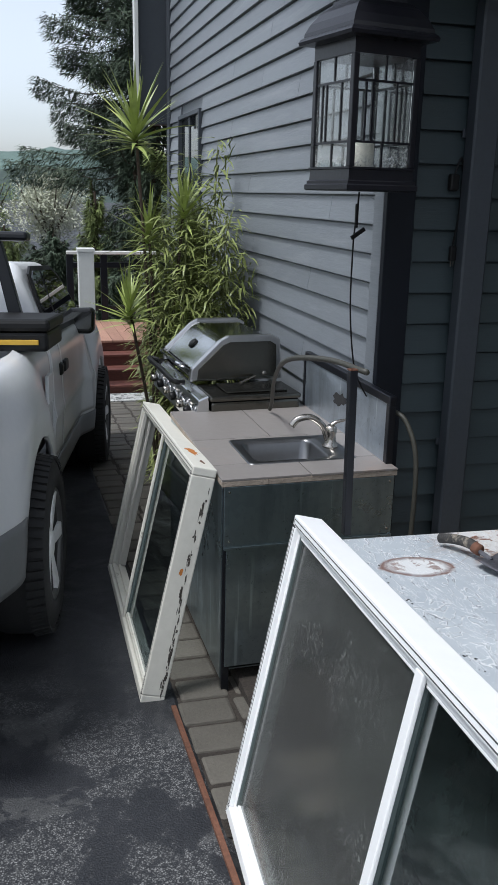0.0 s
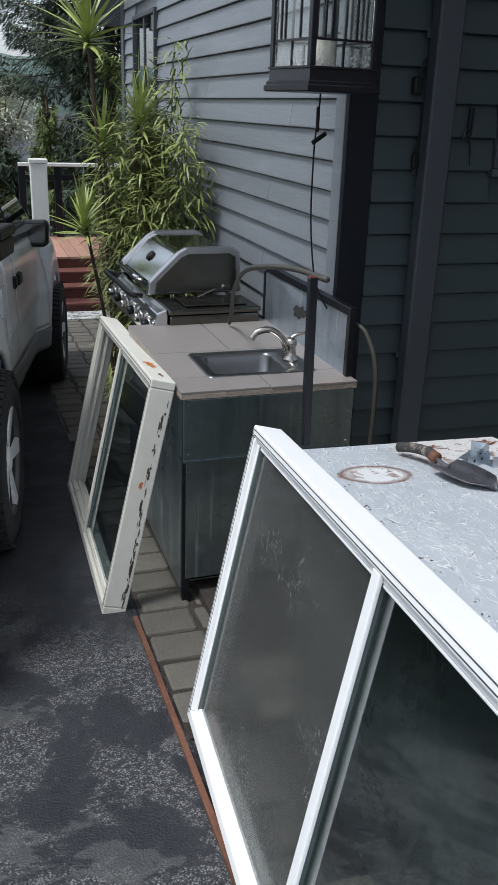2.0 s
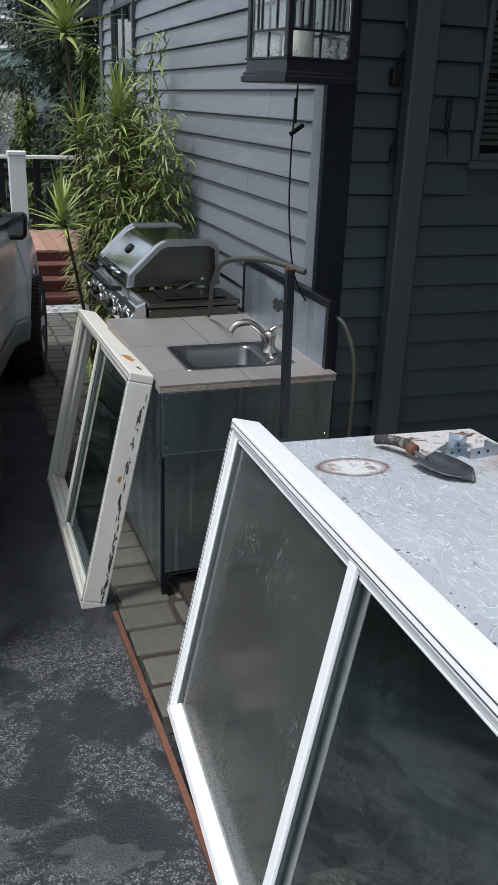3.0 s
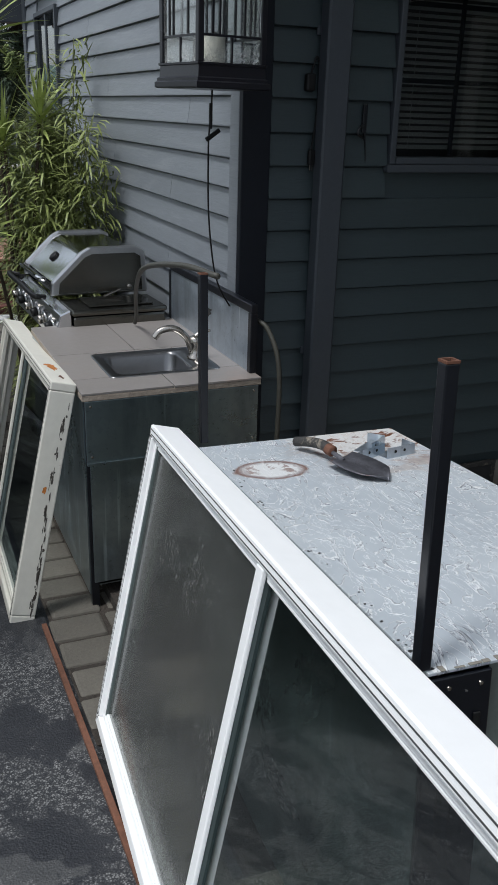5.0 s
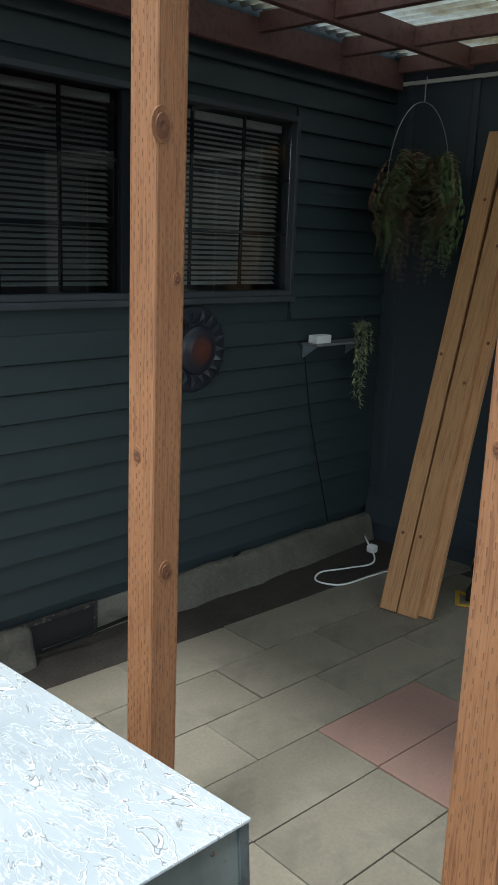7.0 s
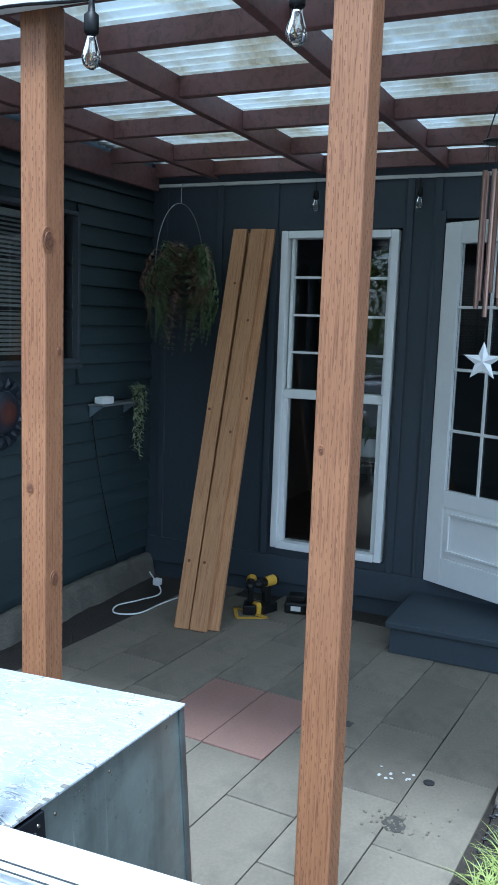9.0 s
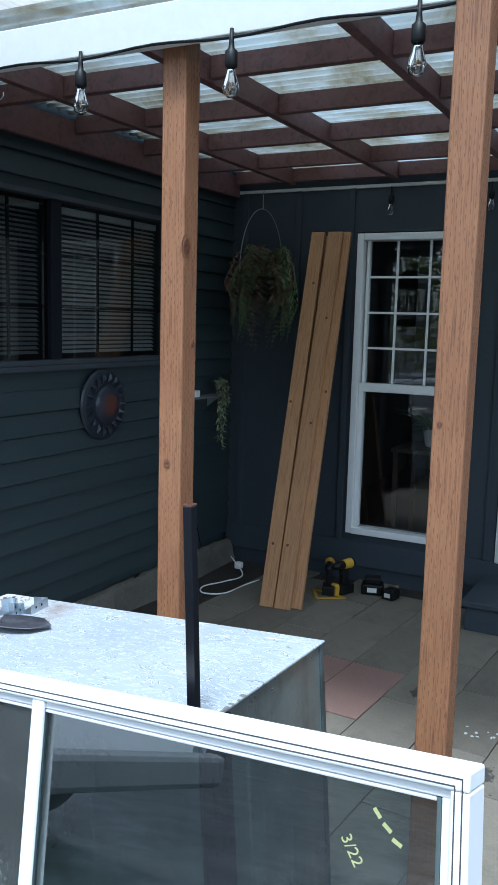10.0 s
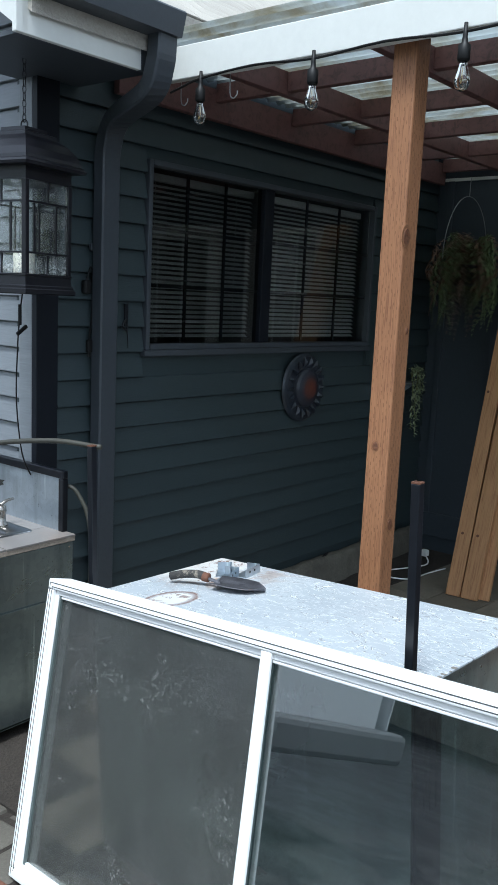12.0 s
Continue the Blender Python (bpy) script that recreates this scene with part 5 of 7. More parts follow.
# ---- pickup truck ----
def truck():
    t = empty("pickup_truck", pose(0.115, 3.52, gz(3.52), -4.3, 0, -9.7), label="white pickup truck with a black toolbox in its bed", category="truck")
    R, WB, XL = 0.37, 3.12, -1.78

    def swell(y, z):
        """How far the side stands out: rolled top, tucked foot, full wings round the wheels."""
        f = -0.02 * ((z - 0.78) / 0.4) ** 2
        if z > 1.02:
            f -= 0.07 * (1 - math.sqrt(max(0.0, 1 - ((z - 1.02) / 0.13) ** 2)))
        for yc in (0, WB):
            d = math.hypot(y - yc, (z - 0.37) * 0.9)
            u = max(0.0, min(1.0, (0.82 - d) / 0.34))
            f += 0.075 * u * u * (3 - 2 * u)
        f += 0.012 * math.exp(-((z - 0.74) / 0.03) ** 2) * (1 if 0.9 < y < 2.7 else 0)
        if y > WB + 0.55:
            f -= 0.35 * (y - WB - 0.55) ** 2
        return f

    def skin(name, mat, y0, y1, z0, z1, lift, parent, side=1, thick=0.02, label=""):
        """A sheet of the side, cut out round the wheels."""
        bm = bmesh.new()
        ny, nz = max(2, int((y1 - y0) / 0.035)), max(2, int((z1 - z0) / 0.028))
        vs = {}
        for i in range(ny + 1):
            for j in range(nz + 1):
                y, z = y0 + (y1 - y0) * i / ny, z0 + (z1 - z0) * j / nz
                for yc in (0, WB):
                    d = math.hypot(y - yc, z - 0.37)
                    if 0.405 < d < 0.45 and z > 0.3:
                        y, z = yc + (y - yc) * 0.45 / d, 0.37 + (z - 0.37) * 0.45 / d
                x = -0.04 + swell(y, z) + lift
                vs[i, j] = bm.verts.new((x if side > 0 else XL - x, y, z))
        for i in range(ny):
            for j in range(nz):
                q = [vs[i, j], vs[i + 1, j], vs[i + 1, j + 1], vs[i, j + 1]]
                if min(math.hypot(v.co.y - yc, v.co.z - 0.37) for v in q for yc in (0, WB)) < 0.44:
                    continue
                bm.faces.new(q if side > 0 else q[::-1])
        bmesh.ops.delete(bm, geom=[v for v in bm.verts if not v.link_faces], context="VERTS")
        ob = part(name, bm, mat, parent, label, smooth=True)
        k = ob.modifiers.new("thick", "SOLIDIFY")
        k.thickness, k.offset = thick, -1
        return ob
    for side in (1, -1):
        skin("bed_side", "truck", -1.14, 0.895, 0.40, 1.15, 0.0, t, side)
        skin("cab_side", "truck", 0.905, 2.635, 0.36, 1.15, 0.0, t, side)
        skin("front_wing", "truck", 2.645, WB + 0.95, 0.38, 1.10, 0.0, t, side)
        skin("rear_cladding", "truck_grey", -1.13, -0.44, 0.39, 0.62, 0.006, t, side, 0.008)
        skin("rocker_cladding", "truck_grey", 0.47, WB - 0.47, 0.35, 0.49, 0.008, t, side, 0.008)
    part("bed_inner", box(-0.17, -1.07, 0.6, -0.12, 0.84, 1.12, 0.01), "truck", t)
    part("bed_inner", box(XL + 0.12, -1.07, 0.6, XL + 0.17, 0.84, 1.12, 0.01), "truck", t)
    part("hood", prism([(2.72, 0.85), (WB + 0.88, 0.7), (WB + 0.84, 1.0), (3.6, 1.09), (2.72, 1.13)], XL + 0.161, -0.161, "x", bevel=0.03), "truck", t)
    part("floor", box(XL + 0.17, -1.0, 0.48, -0.17, WB + 0.8, 0.62), "black_plastic", t)
    part("bed_front", box(XL + 0.161, 0.84, 0.62, -0.161, 0.90, 1.13, 0.01), "truck", t)
    part("tailgate", box(XL + 0.161, -1.13, 0.56, -0.161, -1.07, 1.12, 0.01), "truck", t)
    part("rear_bumper", box(XL + 0.02, -1.26, 0.42, -0.02, -1.145, 0.58, 0.03), "truck_grey", t)
    for yc in (0, WB):
        part("wheel_housing", rod((-0.30, yc, 0.39), (-0.15, yc, 0.39), 0.45, seg=28), "black_plastic", t)
    # the cab
    bm = bmesh.new()
    ring = []
    for y, z, x in ((0.93, 1.12, -0.06), (2.98, 1.09, -0.08), (2.26, 1.46, -0.20), (2.02, 1.52, -0.23), (1.15, 1.52, -0.23), (1.0, 1.46, -0.20)):
        ring.append((bm.verts.new((x, y, z)), bm.verts.new((XL - x, y, z))))
    k = len(ring)
    bm.faces.new([a for a, b in ring]), bm.faces.new([b for a, b in ring][::-1])
    for i in range(k):
        a, b = ring[i], ring[(i + 1) % k]
        bm.faces.new((a[0], a[1], b[1], b[0]))
    bmesh.ops.recalc_face_normals(bm, faces=bm.faces[:])
    bmesh.ops.bevel(bm, geom=bm.edges[:], offset=0.05, segments=5, affect="EDGES", profile=0.5)
    cab = part("cab", bm, "truck", t, smooth=True)

    def side_pane(yz, name="side_glass", mat="glass_car", off=0.006):
        # lies on the leaning side of the cab
        bm = bmesh.new()
        vs = []
        for y, z in yz:
            x = -0.065 - (z - 1.11) / 0.60 * 0.19
            vs.append((x, y, z))
        a = [bm.verts.new((x + off, y, z)) for x, y, z in vs]
        b = [bm.verts.new((x + off - 0.012, y, z)) for x, y, z in vs]
        bm.faces.new(a), bm.faces.new(b[::-1])
        for i in range(len(a)):
            j = (i + 1) % len(a)
            bm.faces.new((a[i], a[j], b[j], b[i]))
        bmesh.ops.recalc_face_normals(bm, faces=bm.faces[:])
        return part(name, bm, mat, cab)
    side_pane([(1.10, 1.14), (2.90, 1.12), (2.56, 1.30), (2.25, 1.45), (2.02, 1.50), (1.27, 1.50), (1.14, 1.46)], "window_surround", "black_plastic", 0.004)
    side_pane([(1.15, 1.17), (1.50, 1.165), (1.50, 1.475), (1.28, 1.475), (1.18, 1.44)], off=0.009)
    side_pane([(1.56, 1.165), (2.76, 1.15), (2.50, 1.30), (2.22, 1.43), (2.02, 1.475), (1.56, 1.475)], off=0.009)
    bm = bmesh.new()
    for a in ((-0.19, 2.86, 1.145), (XL + 0.19, 2.86, 1.145), (XL + 0.28, 2.32, 1.42), (-0.28, 2.32, 1.42)):
        bm.verts.new((a[0], a[1] + 0.035, a[2] + 0.03))
    bm.faces.new(bm.verts[:])
    g = part("windshield", bm, "glass_car", cab)
    g.modifiers.new("thick", "SOLIDIFY").thickness = 0.006
    # door skin with its gap, handle and crease
    door = skin("door", "truck", 1.30, 2.60, 0.51, 1.14, 0.006, t, 1, 0.008)
    part("door_handle", box(-0.052, 1.36, 0.92, -0.02, 1.50, 0.985, 0.012), "black_plastic", door)
    rear_door = skin("rear_door", "truck", 0.925, 1.285, 0.51, 1.14, 0.006, t, 1, 0.008)
    part("door_handle", box(-0.052, 1.20, 0.92, -0.02, 1.275, 0.985, 0.012), "black_plastic", rear_door)
    part("fuel_flap", box(-0.03, 0.58, 0.86, -0.012, 0.74, 1.0, 0.006), "truck", t)
    mir = part("side_mirror", prism([(0.0, 1.08), (0.02, 1.055), (0.17, 1.05), (0.2, 1.075), (0.205, 1.2), (0.185, 1.225), (0.03, 1.222), (0.005, 1.2)], 2.33, 2.43, "y", bevel=0.018), "gloss_black", t, m=pose(-0.14, 0, 0))
    part("mirror_glass", prism([(0.025, 1.085), (0.165, 1.08), (0.18, 1.1), (0.182, 1.19), (0.165, 1.2), (0.035, 1.197)], 2.322, 2.3295, "y", bevel=0.002), "mirror", mir)
    part("mirror_arm", box(-0.09, 2.36, 1.07, 0.001, 2.42, 1.12, 0.012), "black_plastic", mir)
    # wheels
    for x, s in ((0.085, 1), (XL - 0.085, -1)):
        for yc in (0, WB):
            w = part("wheel", lathe([(0.235, -0.24), (0.30, -0.245), (0.355, -0.225), (0.37, -0.19), (0.37, -0.055), (0.355, -0.02), (0.30, 0.0), (0.24, -0.006), (0.235, -0.03)], 36,
                                    m=pose(x, yc, 0.37, 0, 90 * s)), "rubber", t, smooth=True)
            part("rim", lathe([(0.236, -0.20), (0.236, -0.012), (0.225, -0.008), (0.212, -0.02), (0.205, -0.09), (0.05, -0.10), (0.02, -0.10)], 30, m=pose(x, yc, 0.37, 0, 90 * s)), "rim_dark", w, smooth=True)
            for k in range(5):
                a = 2 * math.pi * k / 5 + 0.3
                bm = bmesh.new()
                q = pose(x, yc, 0.37, 0, 90 * s) @ Matrix.Rotation(a, 4, "Z")
                vs = [q @ Vector(p) for p in ((0.03, -0.03, -0.03), (0.228, -0.035, -0.012), (0.228, 0.035, -0.012), (0.03, 0.03, -0.03), (0.03, -0.035, -0.085), (0.225, -0.05, -0.07), (0.225, 0.05, -0.07), (0.03, 0.035, -0.085))]
                v = [bm.verts.new(p) for p in vs]
                for f in ((0, 1, 2, 3), (7, 6, 5, 4), (0, 4, 5, 1), (1, 5, 6, 2), (2, 6, 7, 3), (3, 7, 4, 0)):
                    bm.faces.new([v[i] for i in f])
                bmesh.ops.bevel(bm, geom=bm.edges[:], offset=0.008, segments=2, affect="EDGES", profile=0.5)
                part("spoke", bm, "rim", w)
            part("hub_cap", lathe([(0.06, -0.09), (0.06, -0.03), (0.045, -0.02), (0.01, -0.018)], 20, m=pose(x, yc, 0.37, 0, 90 * s)), "rim", w, smooth=True)
            if s > 0:
                first = None
                for k in range(60):
                    q = pose(x, yc, 0.37) @ Matrix.Rotation(2 * math.pi * k / 60, 4, "X") @ pose(-0.045, 0, 0.366, 0, 12)
                    if first is None:
                        first = part("tread_block", box(-0.035, -0.013, -0.01, 0.035, 0.013, 0.008), "rubber", w, m=q)
                    else:
                        share("tread_block", first, q, w)
    b = empty("toolbox", t.matrix_world @ pose(0, 0, 1.142), label="black plastic toolbox with a yellow stripe across the truck bed", category="toolbox")
    part("case", box(XL + 0.05, 0.30, 0.0, 0.03, 0.80, 0.085, 0.015), "black_plastic", b)
    part("lid", box(XL + 0.04, 0.29, 0.086, 0.04, 0.81, 0.14, 0.018), "black_plastic", b)
    part("stripe", box(XL + 0.2, 0.2895, 0.03, -0.01, 0.2995, 0.052, 0.002), "yellow", b, "yellow stripe")
    for x in (-0.3, -1.5):
        part("latch", box(x - 0.02, 0.279, 0.06, x + 0.02, 0.2885, 0.11, 0.004), "black_metal", b)
    part("rack_post", prism([(-0.13, 1.13), (-0.20, 1.13), (-0.30, 1.62), (-0.25, 1.62)], 0.82, 0.88, "y", bevel=0.006), "black_metal", t)
    part("rack_post", prism([(XL + 0.13, 1.13), (XL + 0.20, 1.13), (XL + 0.30, 1.62), (XL + 0.25, 1.62)], 0.82, 0.88, "y", bevel=0.006), "black_metal", t)
    part("rack_bar", box(XL + 0.12, 0.79, 1.621, -0.12, 0.91, 1.665, 0.015), "black_metal", t)


M["gloss_black"] = surface("gloss_black_shell", grey(0.012), 0.2, var=0.1, relief=0)
M["mirror"] = surface("mirror_glass", grey(0.12), 0.08, 1.0, var=0.0, relief=0)
M["rim_dark"] = surface("rim_inside", grey(0.12), 0.5, 0.6, var=0.2, relief=0)
truck()


# ---- foliage ----
class Leaves:
    """Many small blades gathered into one mesh."""

    def __init__(self, seed):
        self.v, self.f, self.r = [], [], random.Random(seed)

    def blade(self, base, way, length, width, droop=0.3, parts=3):
        way = Vector(way).normalized()
        side = way.cross(Vector((0, 0, 1)))
        side = (side if side.length > 1e-3 else Vector((1, 0, 0))).normalized()
        side = (side + Vector((0, 0, self.r.uniform(-0.4, 0.4)))).normalized()
        p, i0 = Vector(base), len(self.v)
        for k in range(parts + 1):
            u = k / parts
            w = width * (0.5 + 0.5 * math.sin(math.pi * min(1, u * 0.9 + 0.2))) * (1 - u) ** 0.6 + 0.0004
            self.v += [tuple(p - side * w / 2), tuple(p + side * w / 2)]
            way = (way + Vector((0, 0, -droop / parts))).normalized()
            p = p + way * length / parts
        for k in range(parts):
            a = i0 + 2 * k
            self.f.append((a, a + 1, a + 3, a + 2))

    def made(self, name, mat, parent=None, label=""):
        me = bpy.data.meshes.new(name)
        me.from_pydata(self.v, [], self.f)
        me.materials.append(M[mat])
        ob = new(name, me)
        ob.parent = parent
        return tagged(ob, label=label)


def bamboo():
    o = empty("bamboo_clump", pose(1.13, 5.15, gz(5.15)), label="leafy green bamboo clump against the grey wall", category="bamboo")
    r = random.Random(12)
    lv = Leaves(12)
    for k in range(60):
        x, y = r.uniform(-0.23, 0.18), r.uniform(-0.25, 0.45)
        h = r.uniform(1.25, 1.95) + (0.3 if x > 0 and k % 3 == 0 else 0)
        top = (min(x + r.uniform(-0.14, 0.1), 0.2), y + r.uniform(-0.2, 0.15), h)
        mid = (x + r.uniform(-0.04, 0.04), y + r.uniform(-0.05, 0.05), h * 0.55)
        part("cane", tube([(x, y, -0.02), mid, top], 0.006, 6, steps=4, taper=0.35), "cane", o)
        n = int(h * 190)
        for i in range(n):
            u = 0.12 + 0.88 * i / n
            p = Vector((x, y, 0)).lerp(Vector(top), u) if u > 0.5 else Vector((x, y, 0)).lerp(Vector(mid), u * 2)
            p = Vector((p.x, p.y, h * u))
            a = r.uniform(0, 6.28)
            d = Vector((math.cos(a), math.sin(a), r.uniform(-0.4, 0.6)))
            q = p + d * r.uniform(0.0, 0.09)
            q.x = min(q.x, 0.24)
            d.x = d.x if q.x < 0.15 else min(d.x, 0.1)
            lv.blade(q, d, r.uniform(0.06, 0.14), r.uniform(0.010, 0.018), 0.7, 2)
    lv.made("foliage", "leaf", o)


M["cane"] = surface("bamboo_cane", (0.13, 0.14, 0.05), 0.5, var=0.3, big=10, fine=30, relief=0)
bamboo()


def yucca(x, y, h, heads, label, seed):
    o = empty("yucca", pose(x, y, gz(y)), label=label, category="yucca", group="yuccas by the deck")
    r = random.Random(seed)
    for i, (dx, dy, z, n, ln) in enumerate(heads):
        part("trunk", tube([(0, 0, -0.02), (dx * 0.4, dy * 0.4, z * 0.5), (dx, dy, z)], 0.011, 8, steps=4, taper=0.8), "bark", o)
        lv = Leaves(seed + i)
        for k in range(n):
            u = k / n
            a = k * 2.39996
            el = radians(82 - 84 * u) + r.uniform(-0.16, 0.16)
            d = (math.cos(a) * math.cos(el), math.sin(a) * math.cos(el), math.sin(el))
            lv.blade((dx, dy, z - 0.12 * u), d, ln * r.uniform(0.65, 1.15), r.uniform(0.024, 0.036), 0.2 + 0.5 * u * r.random(), 5)
        lv.made("leaf_head", "yucca", o)


yucca(0.90, 5.2, 0, [(-0.12, 0.0, 2.28, 60, 0.36), (0.14, -0.1, 1.86, 40, 0.28)], "tall yucca with two spiky green heads", 5)
yucca(0.90, 5.1, 0, [(-0.05, 0.1, 1.72, 34, 0.30), (-0.20, -0.1, 1.30, 40, 0.27)], "yucca with arching sword-like leaves beside the deck steps", 9)


def conifer(x, y, h, rad, seed, mat, label, n=70, low=0.3, name="conifer_tree"):
    o = empty(name, pose(x, y, gz(y)), label=label, category="tree", group="trees beyond the deck")
    part("trunk", rod((0, 0, -0.1), (0, 0, h), 0.12, 0.02, 10), "bark", o)
    r, lv = random.Random(seed), Leaves(seed)
    bm = bmesh.new()
    for k in range(n):
        u = k / n
        z = low + (h - low) * u
        ln = rad * (1 - u) ** 0.7 * r.uniform(0.65, 1.1)
        a = k * 2.39996 + r.uniform(-0.4, 0.4)
        d = Vector((math.cos(a), math.sin(a), 0))
        tip = d * ln + Vector((0, 0, z - 0.22 * ln + r.uniform(-0.1, 0.3)))
        mid = d * ln * 0.55 + Vector((0, 0, z - 0.12 * ln))
        line = smooth_line([(0, 0, z), mid, tip + Vector((0, 0, 0.12 * ln))], 5)
        tube(line, 0.022, 4, bm, 1, 0.25)
        m = int(160 + ln * 560)
        for i in range(m):
            q = 0.12 + 0.88 * r.random() ** 0.7
            j = min(int(q * (len(line) - 1)), len(line) - 2)
            p = line[j].lerp(line[j + 1], q * (len(line) - 1) - j)
            s = d.cross(Vector((0, 0, 1))) * r.choice((-1, 1))
            w = (d * r.uniform(0.2, 1.0) + s * r.uniform(0.0, 0.9) + Vector((0, 0, r.uniform(-0.8, 0.15))))
            off = s * r.uniform(0, 0.22) * ln * (1 - q * 0.6) + Vector((0, 0, r.uniform(-0.34, 0.05)))
            lv.blade(p + off, w, r.uniform(0.08, 0.17), r.uniform(0.022, 0.05), 0.0, 1)
    part("limb", bm, "bark", o)
    lv.made("crown", mat, o)


conifer(2.85, 17.5, 12.0, 2.8, 21, "conifer", "large dark spruce with drooping branches", 170, 3.0)
conifer(3.6, 14.5, 6.0, 2.2, 22, "conifer_light", "yellow-green cedar beside the dark spruce", 60, 0.2)
conifer(0.75, 16.0, 1.75, 1.35, 23, "conifer", "low dark evergreen at the foot of the spruce", 60, 0.1)
conifer(2.1, 15.0, 3.6, 1.0, 24, "conifer", "young dark evergreen behind the deck", 40, 0.2)
conifer(1.5, 15.8, 2.5, 0.9, 25, "conifer_light", "young yellow-green evergreen beyond the deck", 36, 0.1)
conifer(-0.1, 21.0, 1.7, 1.5, 26, "conifer_light", "low yellow-green bush down the slope", 36, 0.1)


def blossom_tree(x, y, h, rad, seed, mat, label, n=1500):
    o = empty("garden_tree", pose(x, y, -0.8), label=label, category="tree", group="trees beyond the deck")
    r, lv = random.Random(seed), Leaves(seed)
    part("trunk", rod((0, 0, 0), (0, 0, h * 0.5), 0.1, 0.05, 8), "bark", o)
    for k in range(9):
        a = k * 0.7
        part("limb", tube([(0, 0, h * 0.3), (rad * 0.4 * math.cos(a), rad * 0.4 * math.sin(a), h * 0.6), (rad * 0.7 * math.cos(a), rad * 0.7 * math.sin(a), h * 0.9)], 0.04, 5, steps=3, taper=0.3), "bark", o)
    for k in range(n):
        a, u, v = r.uniform(0, 6.28), r.random() ** 0.5, r.uniform(-1, 1)
        w = rad * u * math.sqrt(1 - v * v) * (0.8 + 0.3 * math.sin(3 * a + 5 * v))
        p = (w * math.cos(a), w * math.sin(a), h * 0.62 + h * 0.4 * v * u)
        lv.blade(p, (r.uniform(-1, 1), r.uniform(-1, 1), r.uniform(-0.3, 1)), r.uniform(0.09, 0.2), r.uniform(0.04, 0.08), 0.3, 1)
    lv.made("crown", mat, o)


blossom_tree(1.3, 30.0, 3.1, 1.6, 31, "blossom", "pale blossoming tree down the slope", 9000)
blossom_tree(-1.0, 34.0, 3.0, 1.6, 32, "conifer_light", "bright green shrub down the slope", 6000)


def far_hills():
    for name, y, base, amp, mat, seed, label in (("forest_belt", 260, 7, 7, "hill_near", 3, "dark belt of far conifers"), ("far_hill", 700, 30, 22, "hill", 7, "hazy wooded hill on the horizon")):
        r = random.Random(seed)
        bm = bmesh.new()
        n = 160
        lo, hi = [], []
        for k in range(n + 1):
            x = -y * 1.2 + 2.4 * y * k / n
            z = base + amp * noise.noise(Vector((x / y * 6, seed, 0))) + (r.uniform(-1, 1) * 0.06 * base)
            lo.append(bm.verts.new((x, y * 0.75, -3))), hi.append(bm.verts.new((x, y, z)))
        for k in range(n):
            bm.faces.new((lo[k], lo[k + 1], hi[k + 1], hi[k]))
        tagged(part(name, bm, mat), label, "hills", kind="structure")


far_hills()


def hedge():
    o = empty("hedge", pose(-13.0, 1.5, 0), label="tall green hedge along the far side of the driveway", category="hedge")
    lv = Leaves(40)
    r = lv.r
    for k in range(38000):
        y, z = r.uniform(-12, 12), r.random() ** 0.8 * 7.5
        x = r.uniform(-0.5, 0.5) * (1.5 - 0.15 * z) + 0.2 * math.sin(y * 1.7) + 0.15 * math.sin(y * 4.1)
        lv.blade((x, y, z + 0.25 * math.sin(y * 1.3)), (r.uniform(-1, 1), r.uniform(-1, 1), r.uniform(-0.5, 1)), r.uniform(0.2, 0.42), r.uniform(0.08, 0.16), 0.3, 2)
    lv.made("foliage", "yucca", o)
    b = part("kerb", box(-12.2, -12, -0.6, -12.0, 14, 0.25, 0.02), "concrete")
    tagged(b, "pale concrete kerb before the hedge", "kerb", kind="structure")


hedge()


